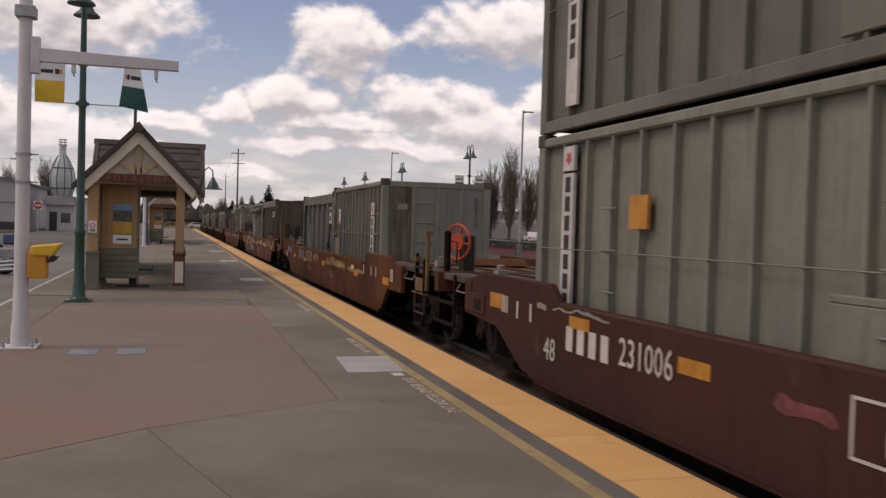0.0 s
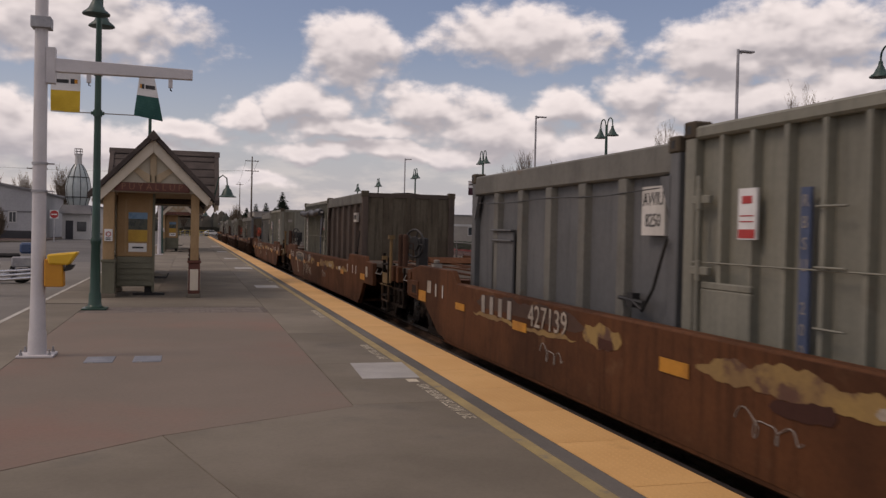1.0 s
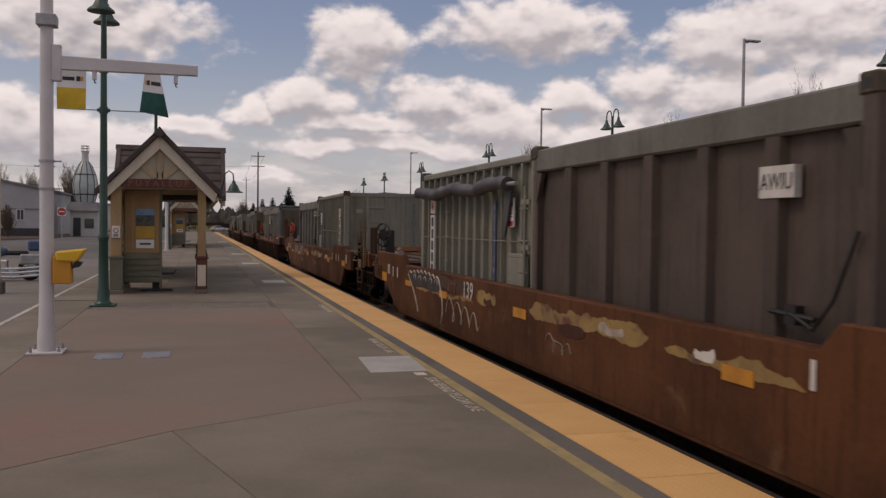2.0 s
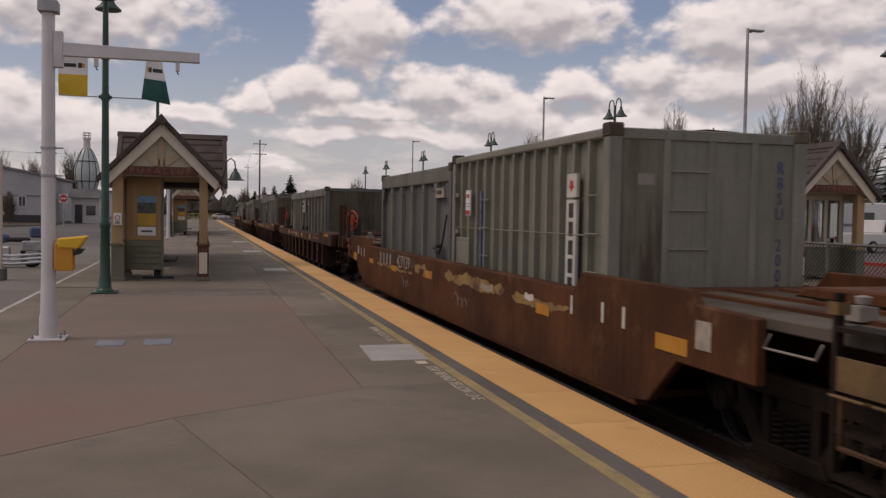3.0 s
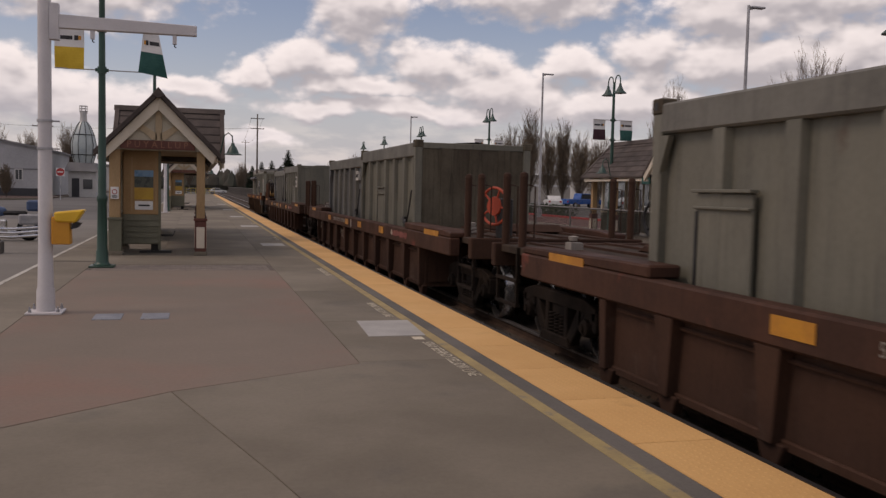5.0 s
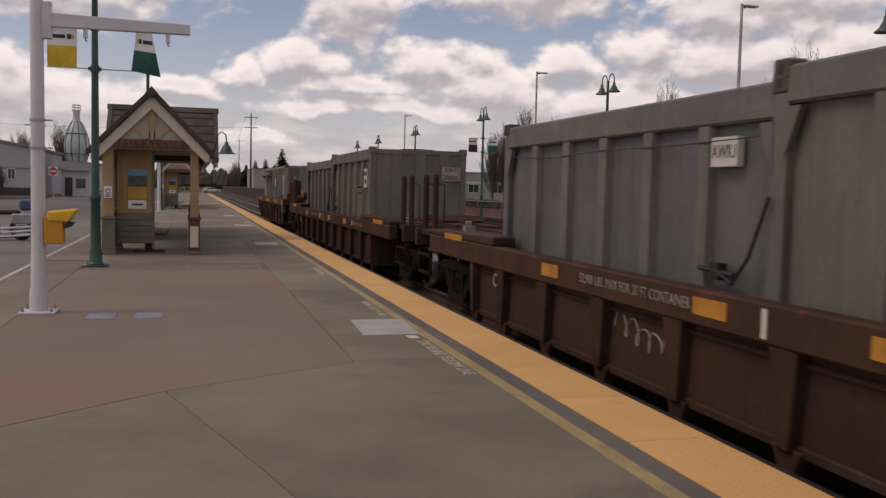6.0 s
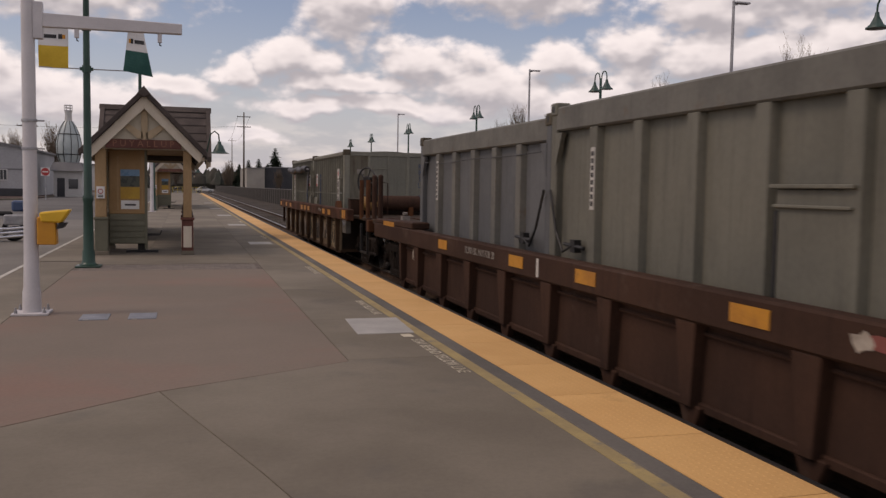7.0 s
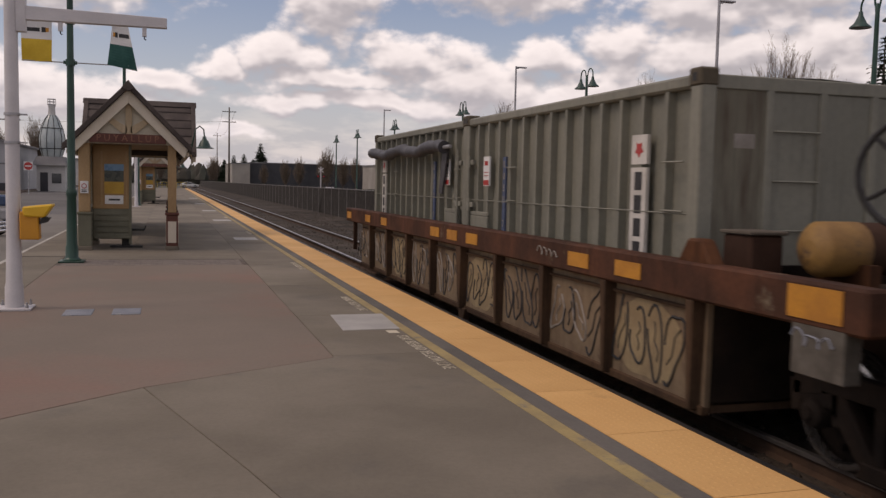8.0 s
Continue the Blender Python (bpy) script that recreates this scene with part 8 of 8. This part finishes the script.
    for i in range(9):
        y = -0.30 + i * 1.432
        if i in (0, 3, 6):
            part("tag_fill", Shape().prism([(y + 0.16 + 1.14 * (0.5 - 0.5 * math.cos(a)) , 0.66 + (0.36 + 0.03 * math.sin(5 * a)) * math.sin(a)) for a in [2 * math.pi * j / 28 for j in range(28)]], "x", -1.4035, -1.399), TAG_TAN, car, "yellowish sprayed fill")
        for k in range(4):
            c = y + 0.30 + k * 0.28 + rng.uniform(-0.03, 0.03)
            w, h, lean, bend = rng.uniform(0.10, 0.15), rng.uniform(0.22, 0.33), rng.uniform(-0.10, 0.10), rng.uniform(0.02, 0.06)
            ink = DARK_MARK if i in (0, 2, 3, 6) else (DULL_MARK if k % 2 else DARK_MARK)
            loop = []
            for j in range(22):
                a = 2 * math.pi * j / 21 * (0.93 if k % 2 else 0.80) + 0.7 * k
                r = 1 + 0.16 * math.sin(3 * a + k + i)
                v = math.sin(a)
                loop.append((-1.404, c + w * math.cos(a) * r + lean * v + bend * v * v, 0.66 + h * v * r))
            part("spray_line", Shape().tube(loop, 0.011 if i else 0.013, 5), ink, car, "sprayed letter outline")
            part("spray_line", Shape().tube([(-1.404, c + lean * q + 0.03 * math.sin(5 * q + k), 0.66 + 0.55 * h * q) for q in (-1.0, -0.5, 0.0, 0.5, 1.0)], 0.008, 5), ink, car, "sprayed inner stroke")
    scrawl(car, 2.5, 2.0, 1.26, 0.05, 4, DULL_MARK, 0.007, -1.545)


train()


def motions():
    """The train runs towards the camera at an even speed, and its wheels roll."""
    ends = [0, 1, 2, 3]
    ticks = sorted({i / FPS for i in ends} | {i * 0.5 for i in range(1, 16)} | {8.0 - i / FPS for i in ends})
    for ob, place in MOVING:
        turn = ob.matrix_basis.to_quaternion().to_matrix().to_4x4()
        walk(ob, [(t, Matrix.Translation((place.x, place.y - SPEED * t, place.z)) @ turn) for t in ticks])
    for axle, y in WHEELSETS:
        walk(axle, [(k / FPS, pose(0, y, 0.42, math.degrees(SPEED * k / FPS / 0.42), 0, 0)) for k in range(0, 8 * FPS + 1)])


motions()
